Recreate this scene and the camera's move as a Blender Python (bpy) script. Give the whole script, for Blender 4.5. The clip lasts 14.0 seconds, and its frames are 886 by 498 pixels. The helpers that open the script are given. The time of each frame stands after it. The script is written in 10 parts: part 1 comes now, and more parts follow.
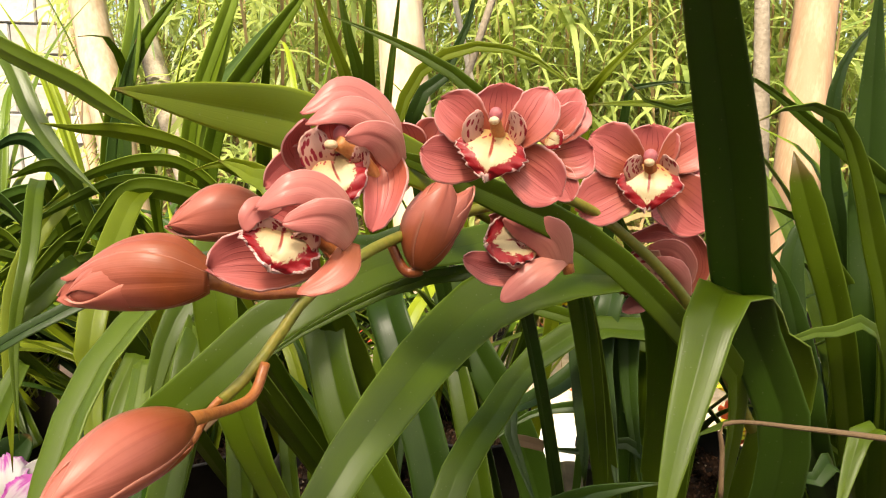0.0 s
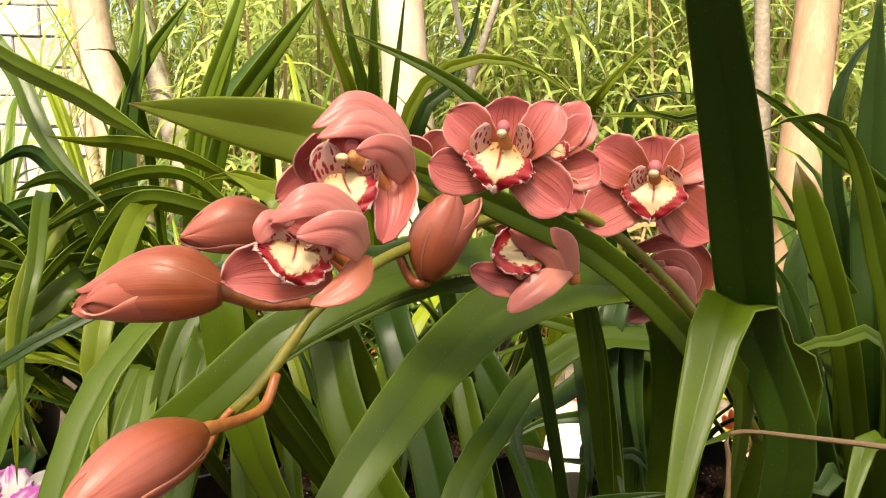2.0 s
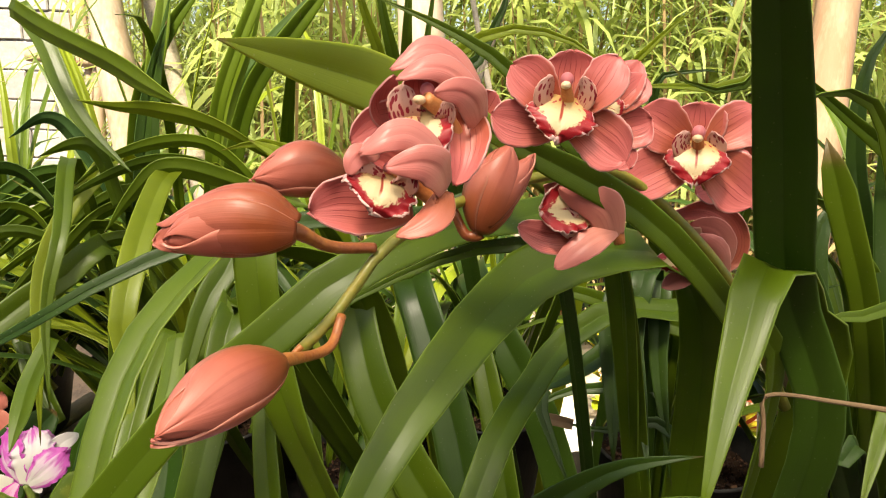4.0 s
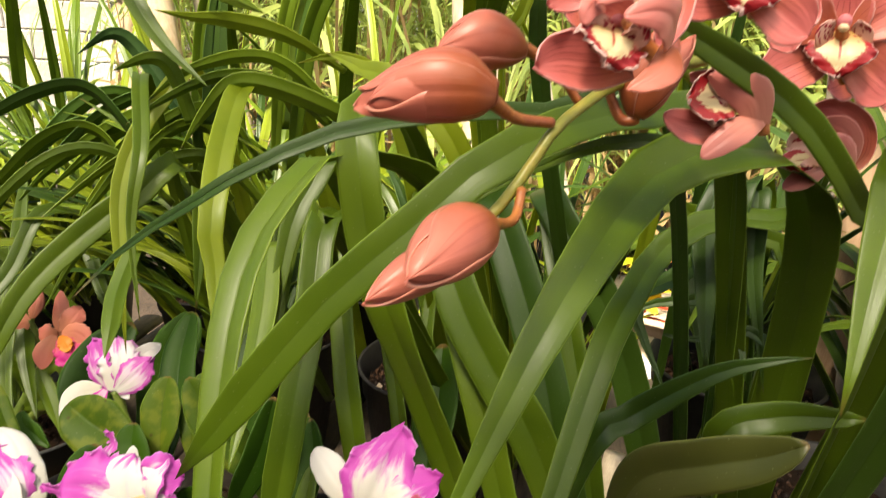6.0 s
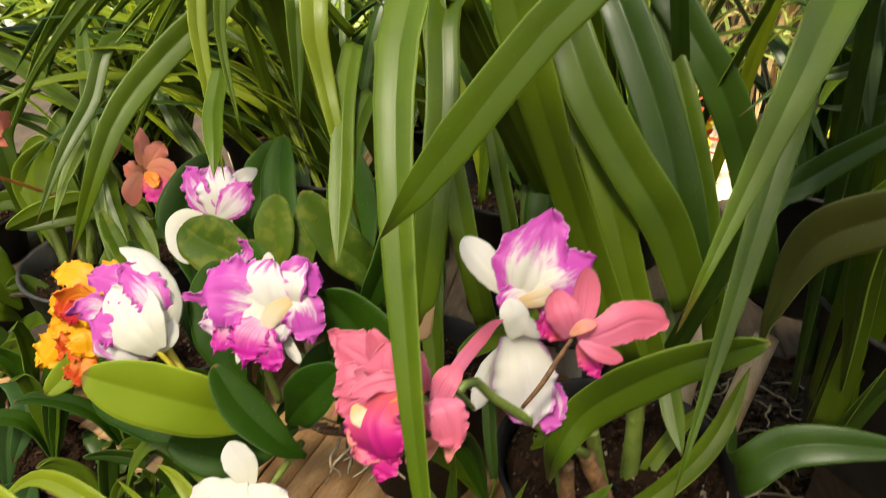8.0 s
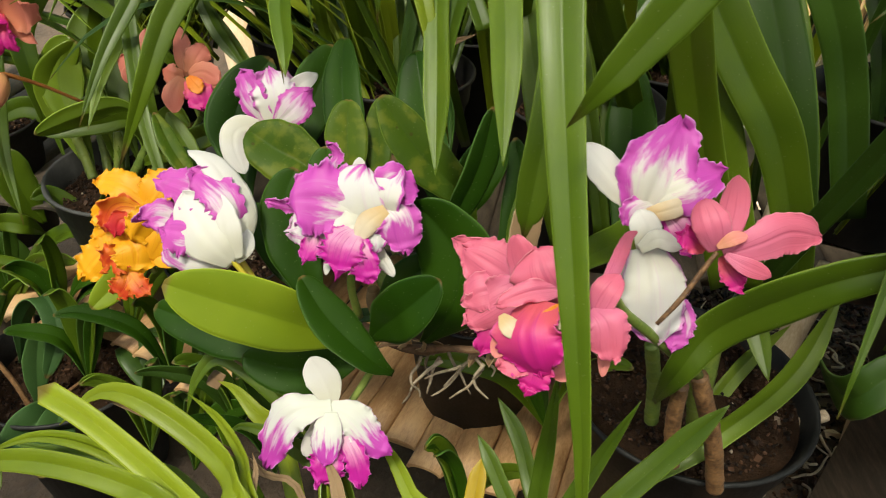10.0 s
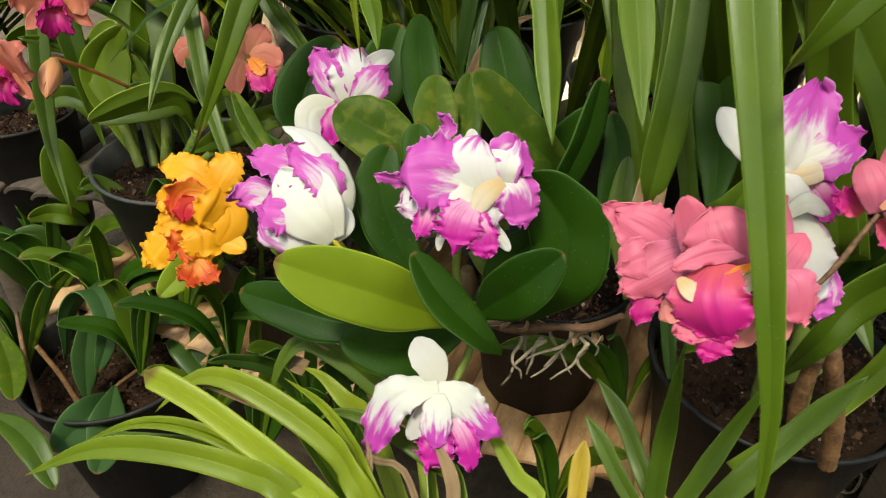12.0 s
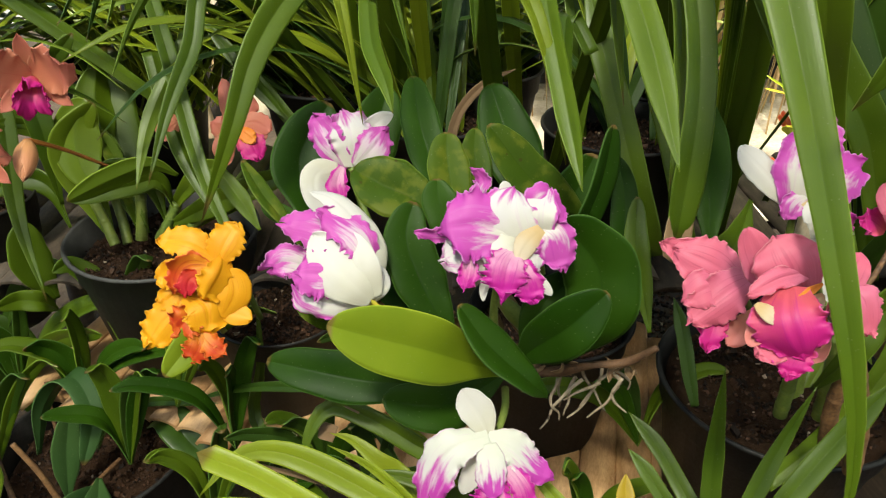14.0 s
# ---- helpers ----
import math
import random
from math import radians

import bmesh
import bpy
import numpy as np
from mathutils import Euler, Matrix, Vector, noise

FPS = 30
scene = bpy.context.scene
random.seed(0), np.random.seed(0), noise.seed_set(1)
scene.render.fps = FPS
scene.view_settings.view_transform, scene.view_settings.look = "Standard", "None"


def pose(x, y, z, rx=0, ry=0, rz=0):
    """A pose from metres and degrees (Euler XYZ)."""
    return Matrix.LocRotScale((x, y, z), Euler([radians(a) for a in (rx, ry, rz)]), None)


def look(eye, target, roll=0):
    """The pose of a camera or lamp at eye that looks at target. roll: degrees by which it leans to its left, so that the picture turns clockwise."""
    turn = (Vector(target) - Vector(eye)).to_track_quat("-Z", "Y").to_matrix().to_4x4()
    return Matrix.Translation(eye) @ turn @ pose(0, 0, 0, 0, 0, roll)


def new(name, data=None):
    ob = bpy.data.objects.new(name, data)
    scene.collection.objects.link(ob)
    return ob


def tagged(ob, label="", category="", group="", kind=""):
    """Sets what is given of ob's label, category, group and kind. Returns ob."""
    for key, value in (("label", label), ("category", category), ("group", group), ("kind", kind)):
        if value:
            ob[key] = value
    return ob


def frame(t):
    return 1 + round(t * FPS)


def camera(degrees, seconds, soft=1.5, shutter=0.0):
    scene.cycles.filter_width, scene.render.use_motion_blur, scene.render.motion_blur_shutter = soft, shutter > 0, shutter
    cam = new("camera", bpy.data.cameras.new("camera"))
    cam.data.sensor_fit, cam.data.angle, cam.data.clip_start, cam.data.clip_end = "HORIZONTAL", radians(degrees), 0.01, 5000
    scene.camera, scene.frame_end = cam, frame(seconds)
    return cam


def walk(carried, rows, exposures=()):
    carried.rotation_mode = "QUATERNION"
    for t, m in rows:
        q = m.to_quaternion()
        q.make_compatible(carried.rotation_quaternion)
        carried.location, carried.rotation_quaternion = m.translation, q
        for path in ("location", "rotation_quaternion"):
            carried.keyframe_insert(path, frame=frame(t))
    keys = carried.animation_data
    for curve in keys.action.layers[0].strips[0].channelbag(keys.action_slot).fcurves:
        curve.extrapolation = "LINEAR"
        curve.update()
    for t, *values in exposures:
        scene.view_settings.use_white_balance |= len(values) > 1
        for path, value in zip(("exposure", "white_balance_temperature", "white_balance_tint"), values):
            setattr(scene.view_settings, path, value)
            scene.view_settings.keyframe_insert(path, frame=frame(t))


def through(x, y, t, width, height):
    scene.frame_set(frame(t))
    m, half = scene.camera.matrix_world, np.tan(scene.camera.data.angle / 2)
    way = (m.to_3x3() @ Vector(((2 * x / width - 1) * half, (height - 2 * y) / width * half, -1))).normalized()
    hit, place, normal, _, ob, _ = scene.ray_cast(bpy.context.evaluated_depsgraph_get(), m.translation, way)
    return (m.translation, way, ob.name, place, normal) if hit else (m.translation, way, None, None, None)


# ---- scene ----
cam = camera(65.6, 14.0, soft=1.1, shutter=0.5)
PATH = [
    (0, (0.013, -0.009, 1.302), (-0.02, 1.939, 0.85), 1.8),
    (0.5, (0.014, -0.014, 1.303), (-0.004, 1.937, 0.863), 2.0),
    (1, (0.014, -0.013, 1.304), (-0.01, 1.939, 0.868), 2.2),
    (1.5, (0.012, -0.009, 1.303), (-0.005, 1.944, 0.874), 1.8),
    (2, (0.01, -0.012, 1.303), (-0.028, 1.942, 0.88), 1.6),
    (2.5, (0.004, -0.016, 1.303), (-0.049, 1.935, 0.865), 2.4),
    (2.7, (-0.002, -0.012, 1.299), (-0.032, 1.939, 0.861), 2.6),
    (5, (-0.033, -0.029, 1.28), (-0.097, 1.907, 0.782), 3.4),
    (5.5, (-0.057, -0.029, 1.269), (-0.138, 1.896, 0.734), 3.5),
    (6, (-0.079, -0.033, 1.259), (-0.17, 1.86, 0.621), 2.8),
    (6.5, (-0.096, -0.043, 1.244), (-0.189, 1.815, 0.51), 2.7),
    (7, (-0.119, -0.053, 1.224), (-0.251, 1.769, 0.41), 2.4),
    (7.5, (-0.149, -0.041, 1.205), (-0.246, 1.75, 0.321), 1.9),
    (8, (-0.186, -0.041, 1.184), (-0.309, 1.688, 0.186), -0.8),
    (8.5, (-0.213, -0.027, 1.158), (-0.312, 1.657, 0.082), -1.9),
    (10.8, (-0.33, -0.025, 1.144), (-0.393, 1.601, -0.019), 3.5),
    (11, (-0.337, -0.033, 1.145), (-0.408, 1.596, -0.013), 3.5),
    (11.5, (-0.363, -0.026, 1.131), (-0.423, 1.607, -0.022), 3.0),
    (12, (-0.402, -0.027, 1.114), (-0.435, 1.602, -0.046), 1.4),
    (12.5, (-0.432, -0.025, 1.118), (-0.417, 1.63, -0.005), 1.5),
    (13, (-0.453, -0.018, 1.112), (-0.339, 1.649, 0.014), 0.9),
    (13.5, (-0.477, -0.026, 1.115), (-0.301, 1.659, 0.051), 1.4),
    (14, (-0.504, -0.035, 1.119), (-0.319, 1.671, 0.092), 0.6),
]
walk(cam, [(t, look(eye, target, roll)) for t, eye, target, roll in PATH],
     exposures=[(0.0, 1.65, 7350, 12), (5.5, 1.65, 7350, 10), (6.5, 1.95, 7250, 9), (7.5, 1.85, 7250, 8), (8.5, 1.50, 6950, 4), (14.0, 1.52, 6500, 0)])

# ---- sky, sun, exposure ----
SUN_ELEVATION, SUN_AZIMUTH = 62.0, 205.0      # degrees; azimuth clockwise from +y
world = bpy.data.worlds.new("sky")
scene.world = world
world.use_nodes = True
wn, wl = world.node_tree.nodes, world.node_tree.links
sky = wn.new("ShaderNodeTexSky")
sky.sky_type, sky.sun_disc = "NISHITA", False
sky.sun_elevation, sky.sun_rotation = radians(SUN_ELEVATION), radians(SUN_AZIMUTH)
wl.new(sky.outputs[0], wn["Background"].inputs[0])
wn["Background"].inputs[1].default_value = 0.064
sun = new("sun", bpy.data.lights.new("sun", "SUN"))
sun.data.energy, sun.data.angle, sun.data.color = 5.2, radians(9), (1.0, 0.93, 0.80)
_a, _e = radians(SUN_AZIMUTH), radians(SUN_ELEVATION)
sun.matrix_world = look((math.sin(_a) * math.cos(_e) * 9, math.cos(_a) * math.cos(_e) * 9, math.sin(_e) * 9), (0, 0, 0))


# ---- materials ----
class Nodes:
    """A short way to write node materials."""

    def __init__(self, name):
        self.mat = bpy.data.materials.new(name)
        self.mat.use_nodes = True
        self.tree = self.mat.node_tree
        self.tree.nodes.clear()
        self.out = self.tree.nodes.new("ShaderNodeOutputMaterial")

    def node(self, kind, **values):
        n = self.tree.nodes.new("ShaderNode" + kind)
        for k, v in values.items():
            setattr(n, k, v)
        return n

    def put(self, socket, value):
        if isinstance(value, bpy.types.NodeSocket):
            self.tree.links.new(value, socket)
        elif isinstance(value, (tuple, list)) and len(value) == 3 and socket.type == "RGBA":
            socket.default_value = (*value, 1)
        else:
            socket.default_value = value

    def math(self, op, a, b=0.0, clamp=False):
        n = self.node("Math", operation=op, use_clamp=clamp)
        self.put(n.inputs[0], a), self.put(n.inputs[1], b)
        return n.outputs[0]

    def ramp(self, value, lo, hi):
        n = self.node("MapRange", interpolation_type="SMOOTHSTEP")
        self.put(n.inputs[0], value), self.put(n.inputs[1], lo), self.put(n.inputs[2], hi)
        return n.outputs[0]

    def mix(self, factor, a, b, blend="MIX"):
        n = self.node("Mix", data_type="RGBA", blend_type=blend)
        self.put(n.inputs[0], factor), self.put(n.inputs[6], a), self.put(n.inputs[7], b)
        return n.outputs[2]

    def noise(self, scale, detail=3.0, vector=None, rough=0.55):
        n = self.node("TexNoise")
        n.inputs["Scale"].default_value, n.inputs["Detail"].default_value = scale, detail
        n.inputs["Roughness"].default_value = rough
        if vector is not None:
            self.put(n.inputs["Vector"], vector)
        return n.outputs[0]

    def cells(self, scale, vector=None):
        n = self.node("TexVoronoi")
        n.inputs["Scale"].default_value = scale
        if vector is not None:
            self.put(n.inputs["Vector"], vector)
        return n.outputs["Distance"]

    def place(self):
        return self.node("TexCoord").outputs["Object"]

    def uv(self):
        s = self.node("SeparateXYZ")
        self.tree.links.new(self.node("TexCoord").outputs["UV"], s.inputs[0])
        return s.outputs[0], s.outputs[1]

    def vec(self, x, y, z=0.0):
        n = self.node("CombineXYZ")
        for s, v in zip(n.inputs, (x, y, z)):
            self.put(s, v)
        return n.outputs[0]

    def random(self):
        return self.node("ObjectInfo").outputs["Random"]

    def bump(self, height, strength, distance=0.001):
        n = self.node("Bump")
        n.inputs["Strength"].default_value, n.inputs["Distance"].default_value = strength, distance
        self.put(n.inputs["Height"], height)
        return n.outputs[0]

    def surface(self, color, rough=0.5, bump=None, through=None, share=0.0, sheen=0.0, spec=0.5, coat=0.0):
        p = self.node("BsdfPrincipled")
        self.put(p.inputs["Base Color"], color), self.put(p.inputs["Roughness"], rough)
        p.inputs["Specular IOR Level"].default_value = spec
        p.inputs["Sheen Weight"].default_value = sheen
        p.inputs["Coat Weight"].default_value = coat
        if bump is not None:
            self.put(p.inputs["Normal"], bump)
        shader = p.outputs[0]
        if through is not None:
            t = self.node("BsdfTranslucent")
            self.put(t.inputs[0], through)
            m = self.node("MixShader")
            self.put(m.inputs[0], share)
            self.tree.links.new(shader, m.inputs[1]), self.tree.links.new(t.outputs[0], m.inputs[2])
            shader = m.outputs[0]
        self.tree.links.new(shader, self.out.inputs[0])
        return self.mat


def leaf_material(name, low, high, glow, share=0.3, rough=0.29, per_island=False, veiny=0.6, patch=None):
    """A leaf: parallel veins along it, a midrib, mottling, a paler edge, specks; light shines through."""
    n = Nodes(name)
    u, v = n.uv()
    where = n.place()
    chance = n.node("NewGeometry").outputs["Random Per Island"] if per_island else n.random()
    across = n.math("ABSOLUTE", n.math("SUBTRACT", u, 0.5))
    veins = n.noise(1.0, 2.0, n.vec(n.math("MULTIPLY", u, 36.0), n.math("MULTIPLY", v, 0.7), n.math("MULTIPLY", chance, 50.0)))
    blotch = n.noise(26.0, 4.0, where)
    slow = n.noise(7.0, 2.0, where)
    tone = n.math("ADD", n.math("MULTIPLY", chance, 0.5), n.math("MULTIPLY", n.math("SUBTRACT", slow, 0.3), 0.9))
    color = n.mix(n.math("ADD", tone, n.math("MULTIPLY", n.math("SUBTRACT", blotch, 0.4), 0.5), True), low, high)
    color = n.mix(n.math("MULTIPLY", n.ramp(veins, 0.35, 0.75), 0.16 * veiny), color, high)
    if patch:
        color = n.mix(n.math("MULTIPLY", n.ramp(n.noise(55.0, 4.0, where), 0.48, 0.64), 0.38), color, patch)
        color = n.mix(n.math("MULTIPLY", n.ramp(n.cells(55.0, where), 0.13, 0.07), 0.7), color, (0.05, 0.025, 0.008))
    color = n.mix(n.math("MULTIPLY", n.ramp(across, 0.03, 0.0), 0.25), color, tuple(c * 0.55 for c in low))
    color = n.mix(n.math("MULTIPLY", n.ramp(across, 0.47, 0.5), 0.75), color, tuple(min(1, c * 1.8 + 0.03) for c in high))
    color = n.mix(n.math("MULTIPLY", n.ramp(n.noise(9.0, 2.0, where), 0.6, 0.8), 0.3), color, tuple(c * 0.6 for c in low))
    color = n.mix(n.math("MULTIPLY", n.ramp(n.cells(190.0, where), 0.11, 0.06), 0.3), color, (0.34, 0.34, 0.2))
    withered = n.ramp(n.math("ADD", v, n.math("MULTIPLY", n.math("SUBTRACT", slow, 0.5), 0.12)), 0.975, 1.0)
    color = n.mix(n.math("MULTIPLY", withered, 0.8), color, (0.16, 0.09, 0.03))
    height = n.math("ADD", n.math("MULTIPLY", veins, 0.55 * veiny), n.math("MULTIPLY", blotch, 0.6))
    return n.surface(color, n.math("ADD", rough, n.math("MULTIPLY", blotch, 0.18)), n.bump(height, 0.32), n.mix(0.35, glow, color), share, spec=0.36 if veiny > 0.5 else 0.13)


LEAF_MID = leaf_material("leaf_mid_green", (0.034, 0.070, 0.003), (0.110, 0.168, 0.007), (0.25, 0.36, 0.012), 0.26)
LEAF_DARK = leaf_material("leaf_dark_green", (0.016, 0.040, 0.004), (0.045, 0.092, 0.008), (0.14, 0.27, 0.015), 0.22)
LEAF_YELLOW = leaf_material("leaf_yellow_green", (0.12, 0.175, 0.008), (0.26, 0.315, 0.016), (0.44, 0.50, 0.02), 0.33)
LEAF_FRESH = leaf_material("leaf_fresh_green", (0.068, 0.122, 0.006), (0.165, 0.232, 0.012), (0.32, 0.42, 0.015), 0.28)
LEAF_LIME = leaf_material("leaf_lime", (0.18, 0.25, 0.012), (0.34, 0.39, 0.025), (0.5, 0.52, 0.03), 0.33)
LEAF_OLIVE = leaf_material("leaf_olive", (0.038, 0.045, 0.008), (0.085, 0.09, 0.016), (0.16, 0.18, 0.02), 0.22)
LEAF_GREY = leaf_material("leaf_grey_green", (0.022, 0.060, 0.016), (0.060, 0.115, 0.030), (0.12, 0.25, 0.04), 0.18, 0.45, False, 0.4)
LEAF_CATTLEYA = leaf_material("leaf_cattleya", (0.009, 0.032, 0.0015), (0.034, 0.082, 0.004), (0.09, 0.18, 0.008), 0.14, 0.36, False, 0.15)
LEAF_BLOTCHED = leaf_material("leaf_blotched", (0.030, 0.066, 0.003), (0.085, 0.130, 0.008), (0.22, 0.3, 0.015), 0.18, 0.40, False, 0.15, (0.19, 0.20, 0.02))
LEAF_LIME_OVAL = leaf_material("leaf_lime_oval", (0.13, 0.20, 0.008), (0.25, 0.31, 0.018), (0.42, 0.48, 0.02), 0.24, 0.40, False, 0.15)
LEAF_GOLD = leaf_material("leaf_golden", (0.34, 0.22, 0.012), (0.55, 0.40, 0.025), (0.6, 0.45, 0.03), 0.3)
LEAF_DRY = leaf_material("leaf_dry", (0.16, 0.09, 0.045), (0.33, 0.22, 0.12), (0.3, 0.2, 0.1), 0.2, 0.7)
CROTON_RED = leaf_material("leaf_croton_red", (0.35, 0.03, 0.02), (0.6, 0.12, 0.04), (0.7, 0.15, 0.05), 0.25)
CROTON_YELLOW = leaf_material("leaf_croton_yellow", (0.5, 0.4, 0.03), (0.8, 0.65, 0.06), (0.8, 0.7, 0.1), 0.3)
THICKET = leaf_material("leaf_thicket", (0.05, 0.115, 0.022), (0.50, 0.58, 0.18), (0.62, 0.70, 0.20), 0.45, 0.38, True)
THICKET_DRY = leaf_material("leaf_thicket_dry", (0.22, 0.12, 0.05), (0.45, 0.33, 0.16), (0.4, 0.3, 0.15), 0.25, 0.7, True)


def petal_material(name, base, tip, vein, edge, veins=0.0, margin=None, reach=0.5, share=0.3, rough=0.5, along=False):
    """A petal: from base to tip colour, fine veins along it, a rim, and where margin is given a ragged coloured border."""
    n = Nodes(name)
    u, v = n.uv()
    where = n.place()
    across = n.math("ABSOLUTE", n.math("SUBTRACT", u, 0.5))
    blotch = n.noise(60.0, 4.0, where)
    color = n.mix(n.ramp(n.math("ADD", v, n.math("MULTIPLY", n.math("SUBTRACT", blotch, 0.5), 0.5)), 0.1, 0.8), base, tip)
    lines = n.noise(1.0, 1.5, n.vec(n.math("MULTIPLY", u, 22.0), n.math("MULTIPLY", v, 0.9), n.math("MULTIPLY", n.random(), 20.0)))
    if margin:
        rim = v if along else n.math("MAXIMUM", n.math("MULTIPLY", across, 2.0), v)
        ragged = n.noise(1.0, 5.0, n.vec(n.math("MULTIPLY", u, 7.0), n.math("MULTIPLY", v, 2.4), n.math("MULTIPLY", n.random(), 30.0)))
        rim = n.math("ADD", rim, n.math("MULTIPLY", n.math("SUBTRACT", ragged, 0.5), 1.1))
        rim = n.math("ADD", rim, n.math("MULTIPLY", n.math("SUBTRACT", n.random(), 0.5), 0.22))
        color = n.mix(n.ramp(rim, reach - 0.08, reach + 0.22), color, margin)
    middle = n.math("MULTIPLY", n.ramp(across, 0.40, 0.22), n.math("MULTIPLY", n.ramp(v, 0.02, 0.2), n.ramp(v, 0.95, 0.7)))
    if veins > 0.8:
        shaky = n.math("ADD", u, n.math("MULTIPLY", n.math("SUBTRACT", n.noise(1.0, 2.0, n.vec(n.math("MULTIPLY", v, 4.0), n.math("MULTIPLY", u, 3.0), n.math("MULTIPLY", n.random(), 20.0))), 0.5), 0.07))
        ribs = n.ramp(n.math("COSINE", n.math("MULTIPLY", n.math("SUBTRACT", shaky, 0.5), 62.8)), 0.80, 1.0)
        color = n.mix(n.math("MULTIPLY", n.math("MULTIPLY", ribs, middle), n.math("MULTIPLY", n.ramp(lines, 0.36, 0.6), 0.75)), color, vein)
    else:
        color = n.mix(n.math("MULTIPLY", n.math("MULTIPLY", n.ramp(lines, 0.57, 0.66), middle), veins), color, vein)
    color = n.mix(n.math("MULTIPLY", n.ramp(across, 0.46, 0.5), 0.55), color, edge)
    height = n.math("ADD", lines, n.math("MULTIPLY", blotch, 0.7))
    return n.surface(color, rough, n.bump(height, 0.3 if veins >= 0.2 else 0.14), color, share, spec=0.42)


CYMB_PETAL = petal_material("cymbidium_petal", (0.49, 0.120, 0.066), (0.61, 0.148, 0.140), (0.24, 0.014, 0.022), (0.82, 0.50, 0.47), 1.0, share=0.2, rough=0.36)
CYMB_BUD = petal_material("cymbidium_bud", (0.27, 0.062, 0.018), (0.50, 0.140, 0.100), (0.20, 0.02, 0.012), (0.66, 0.30, 0.22), 0.15, share=0.08, rough=0.38)
CYMB_PALE = petal_material("cymbidium_pale_petal", (0.63, 0.245, 0.185), (0.65, 0.200, 0.178), (0.42, 0.06, 0.06), (0.74, 0.42, 0.38), 0.19, share=0.2, rough=0.34)
HOOD = petal_material("column_hood", (0.56, 0.15, 0.17), (0.58, 0.17, 0.18), (0.5, 0.1, 0.1), (0.74, 0.25, 0.27), 0.0)
WHITE_MAGENTA = petal_material("white_magenta_petal", (0.66, 0.63, 0.55), (0.70, 0.66, 0.68), (0.62, 0.3, 0.62), (0.78, 0.4, 0.78), 0.12, (0.56, 0.07, 0.45), 0.44)
WHITE = petal_material("white_sepal", (0.66, 0.63, 0.53), (0.70, 0.67, 0.645), (0.7, 0.65, 0.6), (0.85, 0.82, 0.8), 0.1)
LIP_MAGENTA = petal_material("magenta_lip", (0.72, 0.40, 0.55), (0.58, 0.02, 0.34), (0.40, 0.01, 0.26), (0.72, 0.25, 0.6), 0.4, (0.55, 0.015, 0.34), 0.6)
PINK = petal_material("pink_petal", (0.68, 0.18, 0.31), (0.68, 0.140, 0.235), (0.46, 0.05, 0.14), (0.72, 0.30, 0.34), 0.4)
LIP_HOT = petal_material("hot_pink_lip", (0.66, 0.10, 0.14), (0.58, 0.014, 0.24), (0.45, 0.008, 0.22), (0.74, 0.12, 0.42), 0.4)
SALMON = petal_material("salmon_petal", (0.62, 0.23, 0.13), (0.62, 0.19, 0.14), (0.6, 0.13, 0.08), (0.78, 0.38, 0.26), 0.3)
SALMON_BUD = petal_material("salmon_bud", (0.62, 0.30, 0.12), (0.66, 0.28, 0.14), (0.5, 0.2, 0.1), (0.7, 0.4, 0.25), 0.25, share=0.15)
ORANGE = petal_material("orange_petal", (0.86, 0.40, 0.012), (0.90, 0.44, 0.012), (0.75, 0.2, 0.01), (0.86, 0.45, 0.05), 0.3)
WHITE_RIM = petal_material("white_petal_magenta_rim", (0.66, 0.63, 0.55), (0.70, 0.67, 0.68), (0.62, 0.3, 0.62), (0.72, 0.22, 0.66), 0.12, (0.56, 0.07, 0.45), 0.86)
MAGENTA_PETAL = petal_material("magenta_petal", (0.70, 0.68, 0.62), (0.70, 0.50, 0.66), (0.45, 0.03, 0.40), (0.74, 0.42, 0.70), 0.3, (0.58, 0.085, 0.46), 0.50)
WHITE_TIP = petal_material("white_petal_magenta_tip", (0.68, 0.68, 0.60), (0.70, 0.67, 0.68), (0.62, 0.3, 0.62), (0.72, 0.42, 0.70), 0.12, (0.54, 0.055, 0.44), 0.62, along=True)
CREAM = petal_material("cream_lobe", (0.62, 0.44, 0.22), (0.66, 0.56, 0.42), (0.7, 0.5, 0.3), (0.82, 0.66, 0.5), 0.1)
THROAT = petal_material("orange_throat", (0.75, 0.22, 0.02), (0.80, 0.28, 0.03), (0.6, 0.1, 0.02), (0.82, 0.4, 0.1), 0.2)
SALMON_PALE = petal_material("pale_salmon_petal", (0.74, 0.34, 0.22), (0.76, 0.26, 0.24), (0.6, 0.13, 0.08), (0.80, 0.42, 0.32), 0.2)
LIP_CRIMSON = petal_material("crimson_lip", (0.66, 0.06, 0.02), (0.58, 0.012, 0.03), (0.4, 0.01, 0.02), (0.75, 0.2, 0.05), 0.3)
LIP_RED = petal_material("red_orange_lip", (0.78, 0.3, 0.02), (0.66, 0.06, 0.015), (0.5, 0.02, 0.02), (0.8, 0.3, 0.05), 0.5, (0.72, 0.13, 0.02), 0.8)


